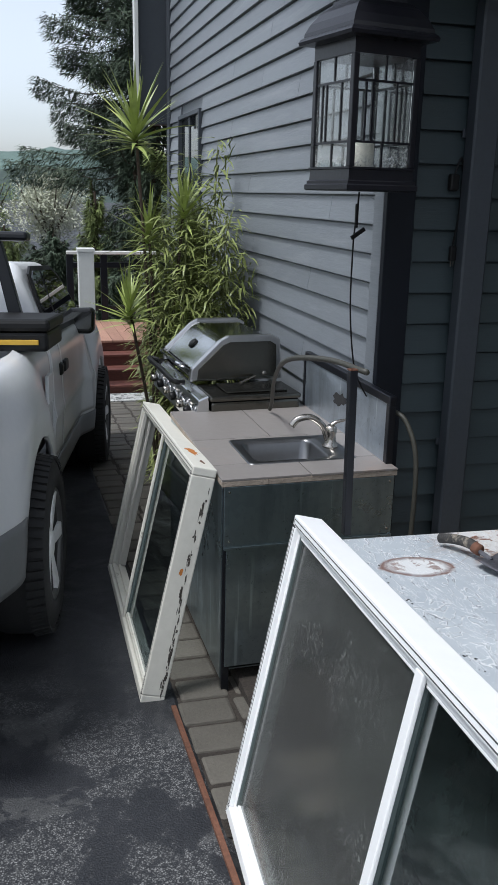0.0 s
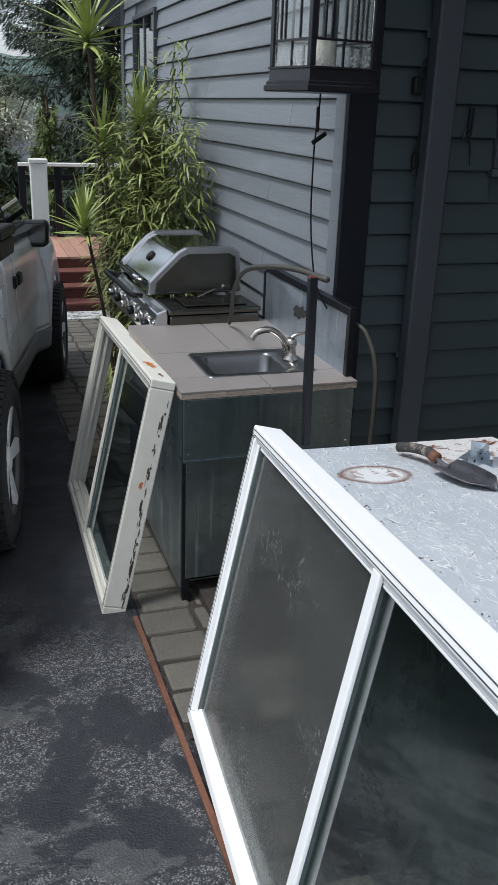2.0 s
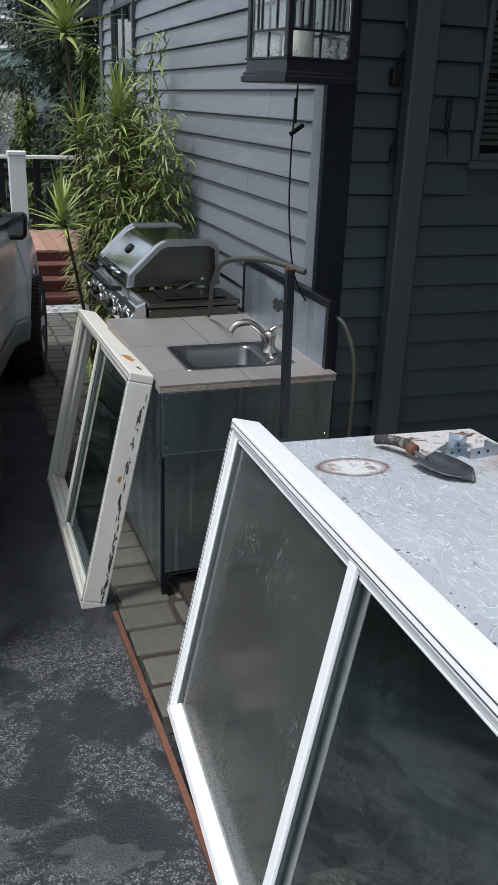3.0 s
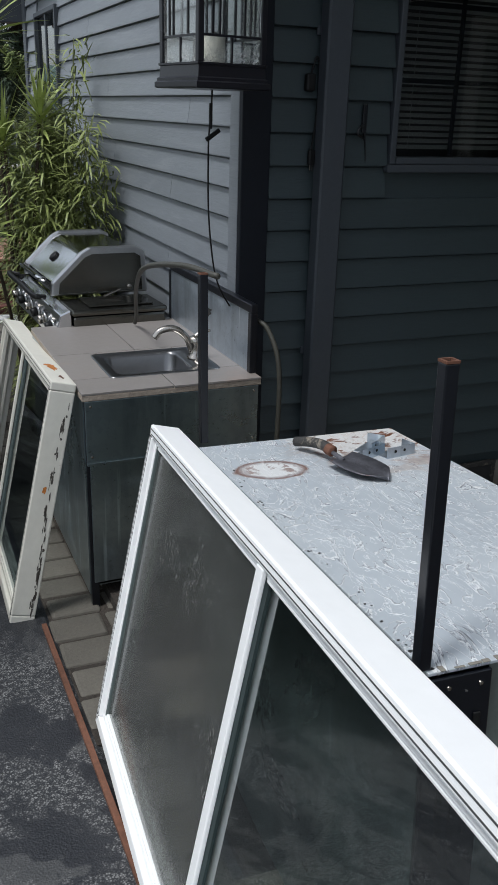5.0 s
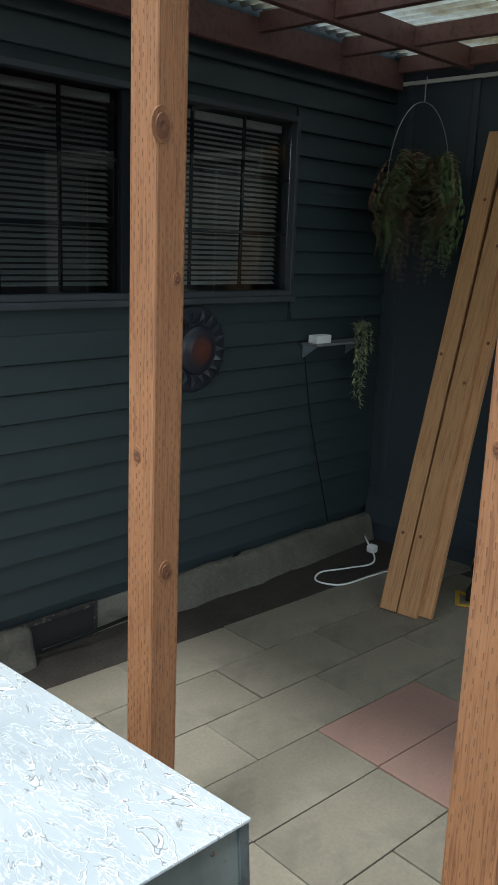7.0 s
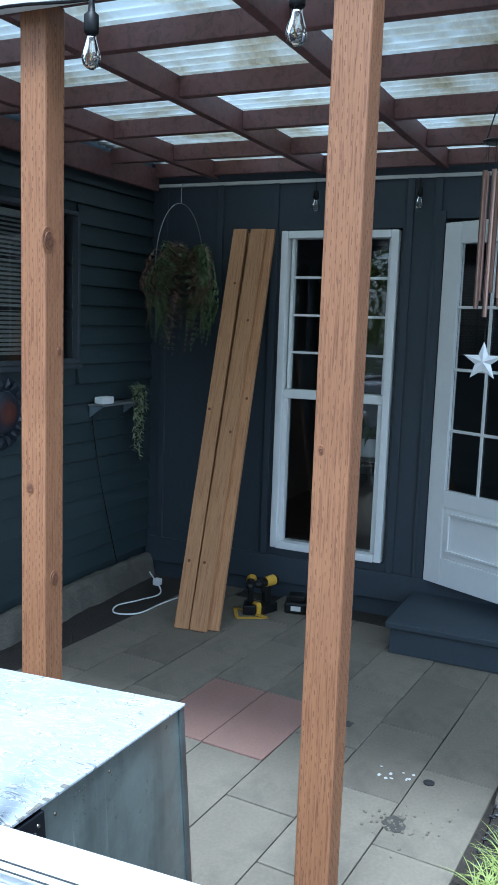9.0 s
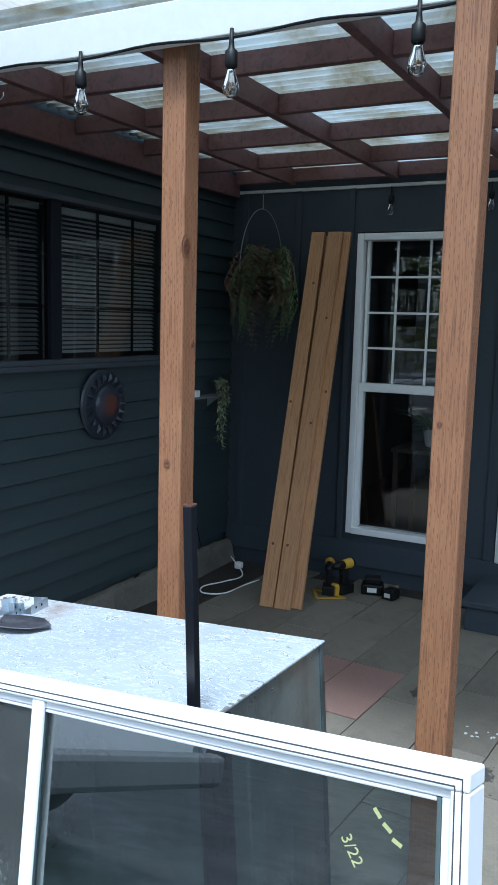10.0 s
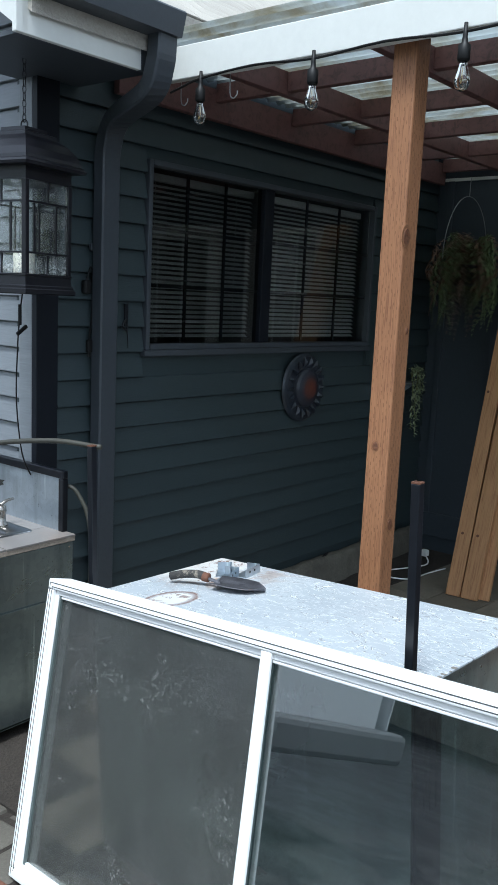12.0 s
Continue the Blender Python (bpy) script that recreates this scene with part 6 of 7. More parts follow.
# ---- deck and its steps ----
def deck():
    d = empty("deck", pose(0.15, 0, 0), label="red-brown wooden deck with four steps", category="deck")
    y0, z0 = 9.75, gz(9.75)
    h = 0.128
    first = None
    for k in range(4):
        y, z = y0 + 0.27 * k, z0 + h * (k + 1)
        part("riser", box(0.80, y, z - h - (0.1 if k == 0 else 0), 2.6, y + 0.025, z - 0.029, 0.003), "deck", d)
        if k < 3:
            for j in range(2):
                part("tread", box(0.79, y - 0.02 + 0.135 * j, z - 0.028, 2.6, y + 0.11 + 0.135 * j, z, 0.004), "deck", d)
    z = z0 + 4 * h
    for k in range(22):
        x = 0.62 + 0.142 * k
        part("deck_board", box(x, y0 + 0.79, z - 0.028, x + 0.137, y0 + 2.55, z, 0.003), "deck_top", d)
    part("rim_board", box(0.62, y0 + 0.84, z - 0.9, 3.7, y0 + 2.55, z - 0.03), "deck", d)
    r = empty("deck_railing", pose(0.17, 0, 0), label="white-capped deck railing with black wire panels", category="railing")
    part("post", box(0.60, y0 - 0.02, z0 - 0.05, 0.74, y0 + 0.12, z0 + 0.95, 0.006), "black_metal", r)
    part("post_sleeve", box(0.585, y0 - 0.035, z0 + 0.9505, 0.755, y0 + 0.135, z0 + 1.62, 0.006), "trim_white", r, "white post sleeve")
    part("post_cap", box(0.575, y0 - 0.045, z0 + 1.6205, 0.765, y0 + 0.145, z0 + 1.66, 0.006), "trim_white", r)
    part("cross_rail", box(0.60, y0 + 2.38, z0 + 1.43, 3.6, y0 + 2.52, z0 + 1.47, 0.004), "trim_white", r)
    for a in (1.25, 0.66):
        part("back_rail", box(0.60, y0 + 2.41, z0 + a, 3.6, y0 + 2.49, z0 + a + 0.07, 0.004), "black_metal", r)
    for x in (0.64, 1.10, 1.55, 2.5, 3.5):
        part("back_post", box(x - 0.045, y0 + 2.405, z, x + 0.045, y0 + 2.495, z0 + 1.43, 0.004), "black_metal", r)
    m = part("door_mat", box(0.95, y0 - 0.42, gz(y0 - 0.2) + 0.012, 1.65, y0 - 0.06, gz(y0 - 0.2) + 0.03, 0.004), "mat")
    tagged(m, "pale patterned mat at the foot of the steps", "mat")


M["mat"] = surface("patterned_mat", (0.42, 0.42, 0.4), 0.9, var=0.5, big=25, fine=120, relief=0.3, dirt=grey(0.08), dirt_at=(0.5, 0.56), dirt_scale=18)
deck()


# ---- things on the patio ----
def leaning_boards():
    for (b0, b1, t0, t1, off, lab) in (
            ((3.894, 2.364, 0), (3.903, 2.275, 0), (4.664, 2.445, 2.31), (4.672, 2.355, 2.31), 0.0, "wide cedar board leaning in the corner"),
            ((3.903, 2.268, 0), (3.911, 2.169, 0), (4.674, 2.350, 2.31), (4.690, 2.252, 2.31), 0.0, "pale cedar board leaning in the corner"),
            ((3.95, 2.215, 0), (3.96, 2.115, 0), (4.715, 2.30, 2.312), (4.725, 2.20, 2.312), 0.0, "cedar board standing behind two others"),
            ((4.00, 2.35, 0), (4.01, 2.25, 0), (4.735, 2.42, 2.29), (4.74, 2.32, 2.29), 0.0, "hidden cedar board behind the bundle")):
        up = Vector(t0) - Vector(b0)
        m = basis(b0, Vector(b1) - Vector(b0), up)
        w = (Vector(b1) - Vector(b0)).length
        o = empty("cedar_board", m, label=lab, category="board", group="leaning boards")
        part("plank", box(0, 0, 0.004, w, 0.034, up.length, 0.003), "cedar", o)
        r = random.Random(int(b0[1] * 1000))
        for k in range(3):
            q = pose(r.uniform(0.2, 0.8) * w, 0.0, up.length * (0.12 + 0.3 * k + r.uniform(0, 0.15)), 90)
            part("knot", lathe([(0.009, 0.0), (0.0085, 0.0008), (0.004, 0.0012)], 12, m=q), "knot", o)


leaning_boards()


def drill(x, y, turn, label):
    o = empty("cordless_drill", pose(x, y, 0.0, 0, 0, turn), label=label, category="drill", group="cordless tools")
    part("battery", box(-0.06, -0.04, 0.0, 0.06, 0.04, 0.06, 0.008), "black_plastic", o)
    part("grip", prism([(-0.03, 0.06), (0.025, 0.06), (0.035, 0.16), (-0.025, 0.16)], -0.018, 0.018, "y", bevel=0.008), "black_plastic", o)
    b = part("motor_housing", rod((-0.055, 0, 0.19), (0.02, 0, 0.19), 0.033, 0.030, 16), "yellow", o, "yellow housing")
    part("gear_case", rod((0.0205, 0, 0.19), (0.0505, 0, 0.19), 0.029, 0.027, 16), "black_plastic", o)
    part("foot_stripe", box(-0.0612, -0.03, 0.035, -0.0602, 0.03, 0.048), "yellow", o, "yellow stripe")
    part("rear_cap", rod((-0.075, 0, 0.19), (-0.0605, 0, 0.19), 0.028, 0.034, 16), "black_plastic", b)
    part("chuck", lathe([(0.028, 0), (0.027, 0.02), (0.022, 0.045), (0.012, 0.06)], 16, m=pose(0.051, 0, 0.19, 0, 90)), "black_plastic", o, smooth=True)
    part("trigger", box(0.03, -0.008, 0.13, 0.046, 0.008, 0.155, 0.004), "black_plastic", o)


drill(4.36, 2.10, 200, "yellow and black cordless drill standing on the slabs")
drill(4.42, 2.02, 160, "second yellow and black cordless driver beside the drill")


def small_things():
    c = empty("battery_charger", pose(4.52, 1.86, 0.0, 0, 0, 15), label="black battery charger on the slabs", category="charger")
    part("case", box(-0.06, -0.07, 0.0, 0.06, 0.07, 0.07, 0.012), "black_plastic", c)
    part("battery", box(-0.045, -0.05, 0.0705, 0.045, 0.05, 0.11, 0.008), "black_plastic", c)
    part("rating_label", box(-0.0612, -0.03, 0.02, -0.0602, 0.03, 0.05), "trim_white", c)
    c = empty("spare_battery", pose(4.47, 1.72, 0.0, 0, 0, -10), label="black spare tool battery beside the charger", category="battery")
    part("case", box(-0.05, -0.04, 0.0, 0.05, 0.04, 0.065, 0.01), "black_plastic", c)
    part("rating_label", box(-0.0512, -0.02, 0.018, -0.0502, 0.02, 0.045), "trim_white", c)
    m = empty("tape_measure", pose(4.36, 2.06, 0.0, 0, 0, 70), label="yellow tape measure standing on the slabs", category="tape measure")
    part("case", prism([(-0.032, 0.0), (0.036, 0.0), (0.038, 0.05), (0.022, 0.07), (-0.02, 0.07), (-0.035, 0.05)], -0.018, 0.018, "y", bevel=0.005), "yellow", m)
    part("grip", prism([(-0.018, 0.02), (0.012, 0.02), (0.012, 0.05), (-0.018, 0.05)], -0.0195, 0.0195, "y", bevel=0.001), "black_plastic", m, "black side label")
    part("hook", box(0.0365, -0.006, 0.002, 0.044, 0.006, 0.006, 0.001), "chrome", m)
    q = empty("speed_square", pose(4.22, 2.12, 0.002, 0, 0, -60), label="yellow speed square lying on the slabs", category="square")
    for a, b in (((0, 0), (0.18, 0)), ((0.18, 0), (0, 0.18)), ((0, 0.18), (0, 0))):
        d = (Vector(b) - Vector(a)).normalized() * 0.011
        n = Vector((-d.y, d.x))
        part("edge", prism([(a[0] - n.x, a[1] - n.y), (b[0] - n.x, b[1] - n.y), (b[0] + n.x, b[1] + n.y), (a[0] + n.x, a[1] + n.y)], 0.0, 0.005, "z"), "yellow", q)
    w = empty("extension_cord", pose(0, 0, 0), label="white extension cord on the ground by the wall", category="cord")
    part("cable", tube([(4.5, 2.9, 0.09), (4.38, 2.74, 0.012), (4.2, 2.78, 0.006), (4.03, 2.84, 0.008), (3.92, 2.78, 0.006), (3.98, 2.66, 0.006), (4.2, 2.63, 0.006), (4.36, 2.6, 0.006)], 0.005, 6), "vinyl", w, smooth=True)
    part("plug", box(4.42, 2.78, 0.03, 4.47, 2.83, 0.075, 0.01), "vinyl", w)
    h = part("soaker_hose", tube([(2.4, 3.03, 0.03), (2.7, 3.0, 0.05), (3.1, 3.04, 0.05), (3.4, 3.05, 0.10), (3.62, 3.06, 0.16)], 0.009, 7), "black_plastic", smooth=True)
    tagged(h, "black hose along the foundation", "hose")
    h = part("wall_cable", tube([(4.05, 3.05, 1.15), (4.13, 3.05, 0.8), (4.26, 3.05, 0.4), (4.33, 3.045, 0.18)], 0.003, 5), "black_plastic")
    tagged(h, "thin black cable hanging on the siding", "cable")
    v = empty("crawlspace_vent", pose(2.70, WALL_D, 0), label="wood-framed foundation vent, the shade of its opening a dark slab", category="vent", kind="structure")
    # No hole is cut: a near-black slab holds the shade of the opening.
    part("opening", box(-0.42, -0.012, -0.03, 0.0, -0.002, 0.13), "torn", v)
    part("frame", box(-0.44, -0.02, 0.1305, 0.02, -0.0005, 0.15, 0.002), "worn_wood", v)
    part("frame", box(0.0005, -0.02, -0.04, 0.02, -0.0005, 0.13, 0.002), "worn_wood", v)


small_things()


def sun_plaque():
    """A round wall ornament with a ring of rays."""
    bm = lathe([(0.19, 0.0), (0.20, 0.01), (0.19, 0.02), (0.17, 0.026), (0.115, 0.03), (0.11, 0.045), (0.095, 0.055), (0.06, 0.066), (0.02, 0.07)], 40)
    rays = []
    for k in range(18):
        a = 2 * math.pi * k / 18
        q = Matrix.Rotation(a, 4, "Z")
        rb = bmesh.new()
        rays.append(rb)
        v = [rb.verts.new(q @ Vector(p)) for p in ((0.12, -0.014, 0.032), (0.12, 0.014, 0.032), (0.182, 0.004, 0.04), (0.182, -0.004, 0.04), (0.15, 0, 0.055))]
        for f in ((0, 1, 4), (1, 2, 4), (2, 3, 4), (3, 0, 4)):
            rb.faces.new([v[i] for i in f])
    ob = part("sun_plaque", bm, "plaque", m=pose(3.262, WALL_D - 0.012, 1.235, 90))
    for rb in rays:
        part("ray", rb, "plaque", ob)
    tagged(ob, "round dark glazed wall plaque with a ring of rays", "wall plaque")


def plaque_mat():
    m, n, l, p = nodes_of("glazed_plaque")
    v = coords(n, l, (1, 1, 1))
    ln = n.new("ShaderNodeVectorMath")
    ln.operation = "LENGTH"
    l.new(v, ln.inputs[0])
    c = ramp(n, l, ln.outputs["Value"], [(0.05, (0.20, 0.05, 0.025)), (0.08, (0.10, 0.03, 0.02)), (0.10, (0.025, 0.03, 0.045)), (0.2, (0.022, 0.03, 0.042))])
    l.new(mix(n, l, ramp(n, l, noise_tex(n, l, v, 25), [(0.4, grey(0)), (0.7, grey(0.6))]), c, (0.03, 0.03, 0.035)), p.inputs["Base Color"])
    p.inputs["Roughness"].default_value = 0.3
    return m


M["plaque"] = plaque_mat()
sun_plaque()


M["fern"] = surface("fern_leaf", (0.17, 0.23, 0.10), 0.6, var=0.4, big=8, fine=30, relief=0)
M["dry_fern"] = surface("dry_fern_stalk", (0.21, 0.125, 0.085), 0.7, var=0.4, big=8, fine=30, relief=0)
M["trailing_leaf"] = surface("trailing_leaf", (0.30, 0.34, 0.20), 0.6, var=0.35, big=8, fine=30, relief=0)
M["wire"] = surface("plant_hoop_wire", grey(0.35), 0.4, 0.8, var=0.1, relief=0)


def hanging_basket():
    x, y, z = 4.46, 2.70, 2.0
    o = empty("hanging_basket", pose(x, y, z), label="hanging basket with a drooping half-dry fern", category="plant")
    part("hoop", tube([(-0.19 * math.cos(a), 0.06 * math.cos(a), 0.04 + 0.40 * math.sin(a)) for a in (math.pi * k / 12 for k in range(13))], 0.0028, 6, steps=2), "wire", o)
    part("hook", tube([(0, 0, 0.44), (0, 0, 0.52), (0.01, 0, 0.56)], 0.003, 5), "wire", o)
    part("pot", lathe([(0.07, -0.12), (0.10, -0.10), (0.12, 0.0), (0.125, 0.008), (0.10, 0.0)], 20), "black_plastic", o, smooth=True)
    r = random.Random(77)
    green, dry = Leaves(1000), Leaves(1001)
    for k in range(120):
        a = r.uniform(0, 6.28)
        d = Vector((math.cos(a), math.sin(a), 0))
        ln = r.uniform(0.05, 0.30) if k % 4 else r.uniform(0.3, 0.46)
        line = smooth_line([d * 0.04 + Vector((0, 0, 0.02)), d * (0.06 + 0.15 * r.random()) + Vector((0, 0, 0.06 + 0.14 * r.random())), d * (0.13 + 0.12 * r.random()) + Vector((0, 0, -ln * 0.45)), d * (0.10 + 0.13 * r.random()) + Vector((0, 0, -ln))], 7)
        lv = dry if (math.cos(a) < -0.1 and r.random() < 0.55) else green
        for i, p in enumerate(line):
            w = 0.042 * math.sin(math.pi * (0.12 + 0.85 * i / len(line)))
            t = (line[min(i + 1, len(line) - 1)] - line[max(i - 1, 0)]).normalized()
            s = t.cross(d).normalized() if t.cross(d).length > 0.05 else d.cross(Vector((0, 0, 1)))
            for sg in (-1, 1):
                lv.blade(p, s * sg + t * 0.6, w, 0.012, 0.1, 2)
                lv.blade(p + t * 0.011, s * sg + t * 0.6, w * 0.95, 0.010, 0.1, 2)
    tagged(green.made("frond_leaf", "fern", o, "drooping green fern leaflets"), label="drooping green fern leaflets", kind="stuff")
    tagged(dry.made("dry_frond_leaf", "dry_fern", o, "withered brown fern leaflets"), label="withered brown fern leaflets", kind="stuff")
    t = empty("trailing_plant", pose(4.42, 3.0, 1.22), label="pale trailing plant on a small wall shelf", category="plant")
    strands = Leaves(500)
    for k in range(9):
        dx = r.uniform(-0.16, 0.09)
        ln = r.uniform(0.2, 0.5) if k % 2 else r.uniform(0.02, 0.15)
        line = smooth_line([(0, 0, 0.03), (dx, -0.05, 0.10), (dx + r.uniform(-0.03, 0.03), -0.06, -0.5 * ln), (dx * 0.6 + r.uniform(-0.04, 0.04), -0.05, -ln)], 8)
        part("stem", tube(line, 0.0025, 5, steps=1), "cane", t)
        for p in line[3:]:
            for i in range(2):
                strands.blade(p, (r.uniform(-1, 1), r.uniform(-1, 0.3), r.uniform(-0.6, 0.5)), r.uniform(0.02, 0.05), 0.014, 0.3, 2)
    tagged(strands.made("strand_leaf", "trailing_leaf", t), label="small pale green leaves", kind="stuff")
    s = empty("wall_shelf", pose(4.10, WALL_D - 0.012, 1.19), label="small grey wall shelf with a white box on it", category="shelf")
    part("board", box(-0.06, -0.11, 0.02, 0.38, -0.0, 0.032, 0.002), "truck_grey", s)
    part("bracket", prism([(-0.10, 0.019), (-0.005, 0.019), (-0.005, -0.05)], -0.05, -0.04, "x"), "steel_splash", s)
    part("bracket", prism([(-0.10, 0.019), (-0.005, 0.019), (-0.005, -0.05)], 0.32, 0.33, "x"), "steel_splash", s)
    b = part("white_box", box(4.06, 2.98, 1.2225, 4.18, 3.04, 1.265, 0.004), "vinyl")
    tagged(b, "small white box on the wall shelf", "box")


hanging_basket()


# ---- string lights ----
M["bulb"] = pane("bulb_glass", (0.9, 0.88, 0.82), 0.02, ior=1.5)
M["brass"] = surface("bulb_base_brass", (0.5, 0.36, 0.15), 0.35, 1.0, var=0.1, relief=0)


def string_lights():
    o = empty("string_lights", pose(0, 0, 0), label="black outdoor string lights with clear bulbs along the beam", category="string lights")
    ys = [2.52, 1.99, 1.426, 0.856, 0.28, -0.30]
    pts = []
    for a, b in zip(ys, ys[1:]):
        pts += [(1.742, a, 2.548), (1.742, (a + b) / 2, 2.562)]
    part("cable", tube([(1.76, 2.70, 2.52), (1.75, 2.63, 2.53)] + pts + [(1.742, ys[-1], 2.548)], 0.0045, 6, steps=4), "black_plastic", o)
    for y in ys:
        s = part("socket", lathe([(0.006, 0.125), (0.008, 0.085), (0.010, 0.068), (0.019, 0.06), (0.0195, 0.02), (0.0165, 0.014)], 14, m=pose(1.742, y, 2.449)), "black_plastic", o, smooth=True)
        g = part("bulb", lathe([(0.0125, 0.0135), (0.0135, 0.0), (0.0225, -0.028), (0.0255, -0.044), (0.021, -0.062), (0.009, -0.071)], 18, m=pose(1.742, y, 2.449)), "bulb", s, "clear glass bulb", smooth=True)
        g.visible_shadow = False
        part("filament", tube([(1.742, y, 2.454), (1.736, y, 2.424), (1.742, y + 0.006, 2.396), (1.748, y, 2.424), (1.742, y, 2.454)], 0.0012, 4, steps=3), "brass", s)
        part("drop", tube([(1.742, y, 2.545), (1.744, y + 0.003, 2.52)], 0.006, 6, steps=2), "black_plastic", s)
    for y in (2.68, 2.42):
        h = part("cup_hook", tube([(1.80, y, 2.60), (1.80, y, 2.50), (1.80, y - 0.015, 2.475), (1.80, y - 0.035, 2.485), (1.80, y - 0.037, 2.50)], 0.0025, 6), "wire")
        tagged(h, "small wire hook under the beam", "hook", group="beam hooks")
    for y in (1.925, 1.30):
        w = empty("wall_bulb", pose(WALL_B - 0.05, y, 2.47), label="small bare bulb socket hanging on the back wall", category="bulb", group="wall bulbs")
        part("socket", lathe([(0.004, 0.11), (0.006, 0.06), (0.017, 0.055), (0.018, 0.015), (0.014, 0.01)], 12), "black_plastic", w, smooth=True)
        part("bulb", lathe([(0.011, 0.0095), (0.013, 0.0), (0.022, -0.025), (0.024, -0.04), (0.018, -0.056), (0.006, -0.064)], 14), "bulb", w, smooth=True)


string_lights()


def wind_chime():
    o = empty("wind_chime", pose(3.0, 0.595, 1.6), label="copper tube wind chime with a hanging star", category="wind chime")
    part("chain", tube([(0, 0, 1.04), (0, 0, 0.86)], 0.006, 5, steps=2), "lantern", o)
    for k in range(3):
        a = 2.1 * k
        part("suspension", tube([(0, 0, 0.97), (0.045 * math.cos(a), 0.045 * math.sin(a), 0.80)], 0.003, 4, steps=1), "lantern", o)
    part("ring", lathe([(0.052, 0.795), (0.058, 0.80), (0.052, 0.805), (0.046, 0.80)], 20), "lantern", o, smooth=True)
    for k in range(6):
        a = math.pi / 3 * k
        x, y = 0.042 * math.cos(a), 0.042 * math.sin(a)
        part("chime_tube", rod((x, y, 0.70), (x, y, 0.28 - 0.03 * k % 0.1), 0.009, seg=10), "copper", o)
        part("thread", rod((x, y, 0.70), (x, y, 0.80), 0.001, seg=4), "lantern", o)
    bm = bmesh.new()
    f = [bm.verts.new((0, (0.075 if k % 2 == 0 else 0.03) * math.sin(math.pi * k / 5), 0.03 + (0.075 if k % 2 == 0 else 0.03) * math.cos(math.pi * k / 5))) for k in range(10)]
    c1, c2 = bm.verts.new((-0.012, 0, 0.03)), bm.verts.new((0.012, 0, 0.03))
    for k in range(10):
        bm.faces.new((c1, f[k], f[(k + 1) % 10])), bm.faces.new((c2, f[(k + 1) % 10], f[k]))
    part("star", bm, "rim", o, "weathered metal star")
    part("star_thread", rod((0, 0, 0.1), (0, 0, 0.79), 0.001, seg=4), "lantern", o)


M["copper"] = surface("copper_tube", (0.42, 0.27, 0.22), 0.35, 0.9, var=0.15, relief=0)
wind_chime()


# ---- small things on the dark wall ----
def wall_fittings():
    o = empty("wall_outlet_cord", pose(1.665, WALL_D - 0.012, 1.5), label="black cord with a plug hanging beside the downspout", category="cord")
    part("socket", box(-0.042, -0.03, 0.215, -0.005, 0.0, 0.275, 0.008), "black_plastic", o)
    part("cable", tube([(-0.02, -0.012, 0.27), (0.0, -0.014, 0.33), (0.012, -0.014, 0.28), (0.008, -0.014, 0.12), (-0.004, -0.012, 0.02)], 0.0035, 6), "black_plastic", o)
    part("plug", box(-0.016, -0.024, -0.035, 0.010, -0.004, 0.02, 0.006), "black_plastic", o)
    for x in (-0.008, 0.002):
        part("prong", box(x - 0.0015, -0.016, -0.055, x + 0.0015, -0.012, -0.0355), "chrome", o)
    h = empty("hose_bib_key", pose(1.876, WALL_D - 0.014, 1.58), label="black hooked metal fitting on the siding", category="hook")
    part("plate", box(-0.008, -0.012, 0.0, 0.01, 0.0, 0.10, 0.003), "black_metal", h)
    part("hook", tube([(0, -0.014, 0.03), (-0.025, -0.02, 0.015), (-0.028, -0.022, -0.005), (0.0, -0.014, -0.02)], 0.005, 6), "black_metal", h)
    part("tail", tube([(0.003, -0.008, 0.0), (0.012, -0.008, -0.05), (0.018, -0.006, -0.10)], 0.004, 6, taper=0.4), "black_metal", h)


wall_fittings()


# ---- wear ----
def peeled_spots():
    r = random.Random(15)
    top = _f1 @ pose(0.08, 0, 0.8753)
    w = empty("rust_spot", top, label="orange rust patch on the worn window frame", category="stain")

    def blot(cx, cy, rx, ry, flat, mat, parent, nm):
        bm = bmesh.new()
        vs = []
        for k in range(16):
            a = 2 * math.pi * k / 16
            q = r.uniform(0.55, 1.1)
            u, v = cx + rx * q * math.cos(a), cy + ry * q * math.sin(a)
            vs.append(bm.verts.new((u, v, 0.0) if flat else (1.4006, u, v)))
        bm.faces.new(vs if flat else vs)
        part(nm, bm, mat, parent)
    blot(1.06, 0.045, 0.06, 0.02, True, "rust_orange", w, "rust_stain")
    blot(1.02, 0.03, 0.022, 0.012, True, "rust_orange", w, "rust_stain")
    blot(1.22, 0.05, 0.03, 0.01, True, "rusty", w, "rust_stain")
    p = empty("peeled_paint", _f1, label="dark flakes where the paint has peeled", category="stain")
    for k in range(70):
        z = r.uniform(0.03, 0.80) if k < 48 else r.uniform(0.04, 0.3)
        blot(0.056 + 0.012 * r.random() + 0.006 * math.sin(z * 9), z, r.uniform(0.001, 0.0045), r.uniform(0.004, 0.026), False, "flake", p, "flake")
    blot(0.04, 0.5, 0.008, 0.016, False, "rust_orange", p, "rust_stain")


M["rust_orange"] = surface("orange_rust", (0.42, 0.15, 0.03), 0.9, var=0.4, big=30, fine=120, relief=0.4)
M["flake"] = surface("bare_frame", (0.07, 0.06, 0.05), 0.8, var=0.3, relief=0.2)
peeled_spots()


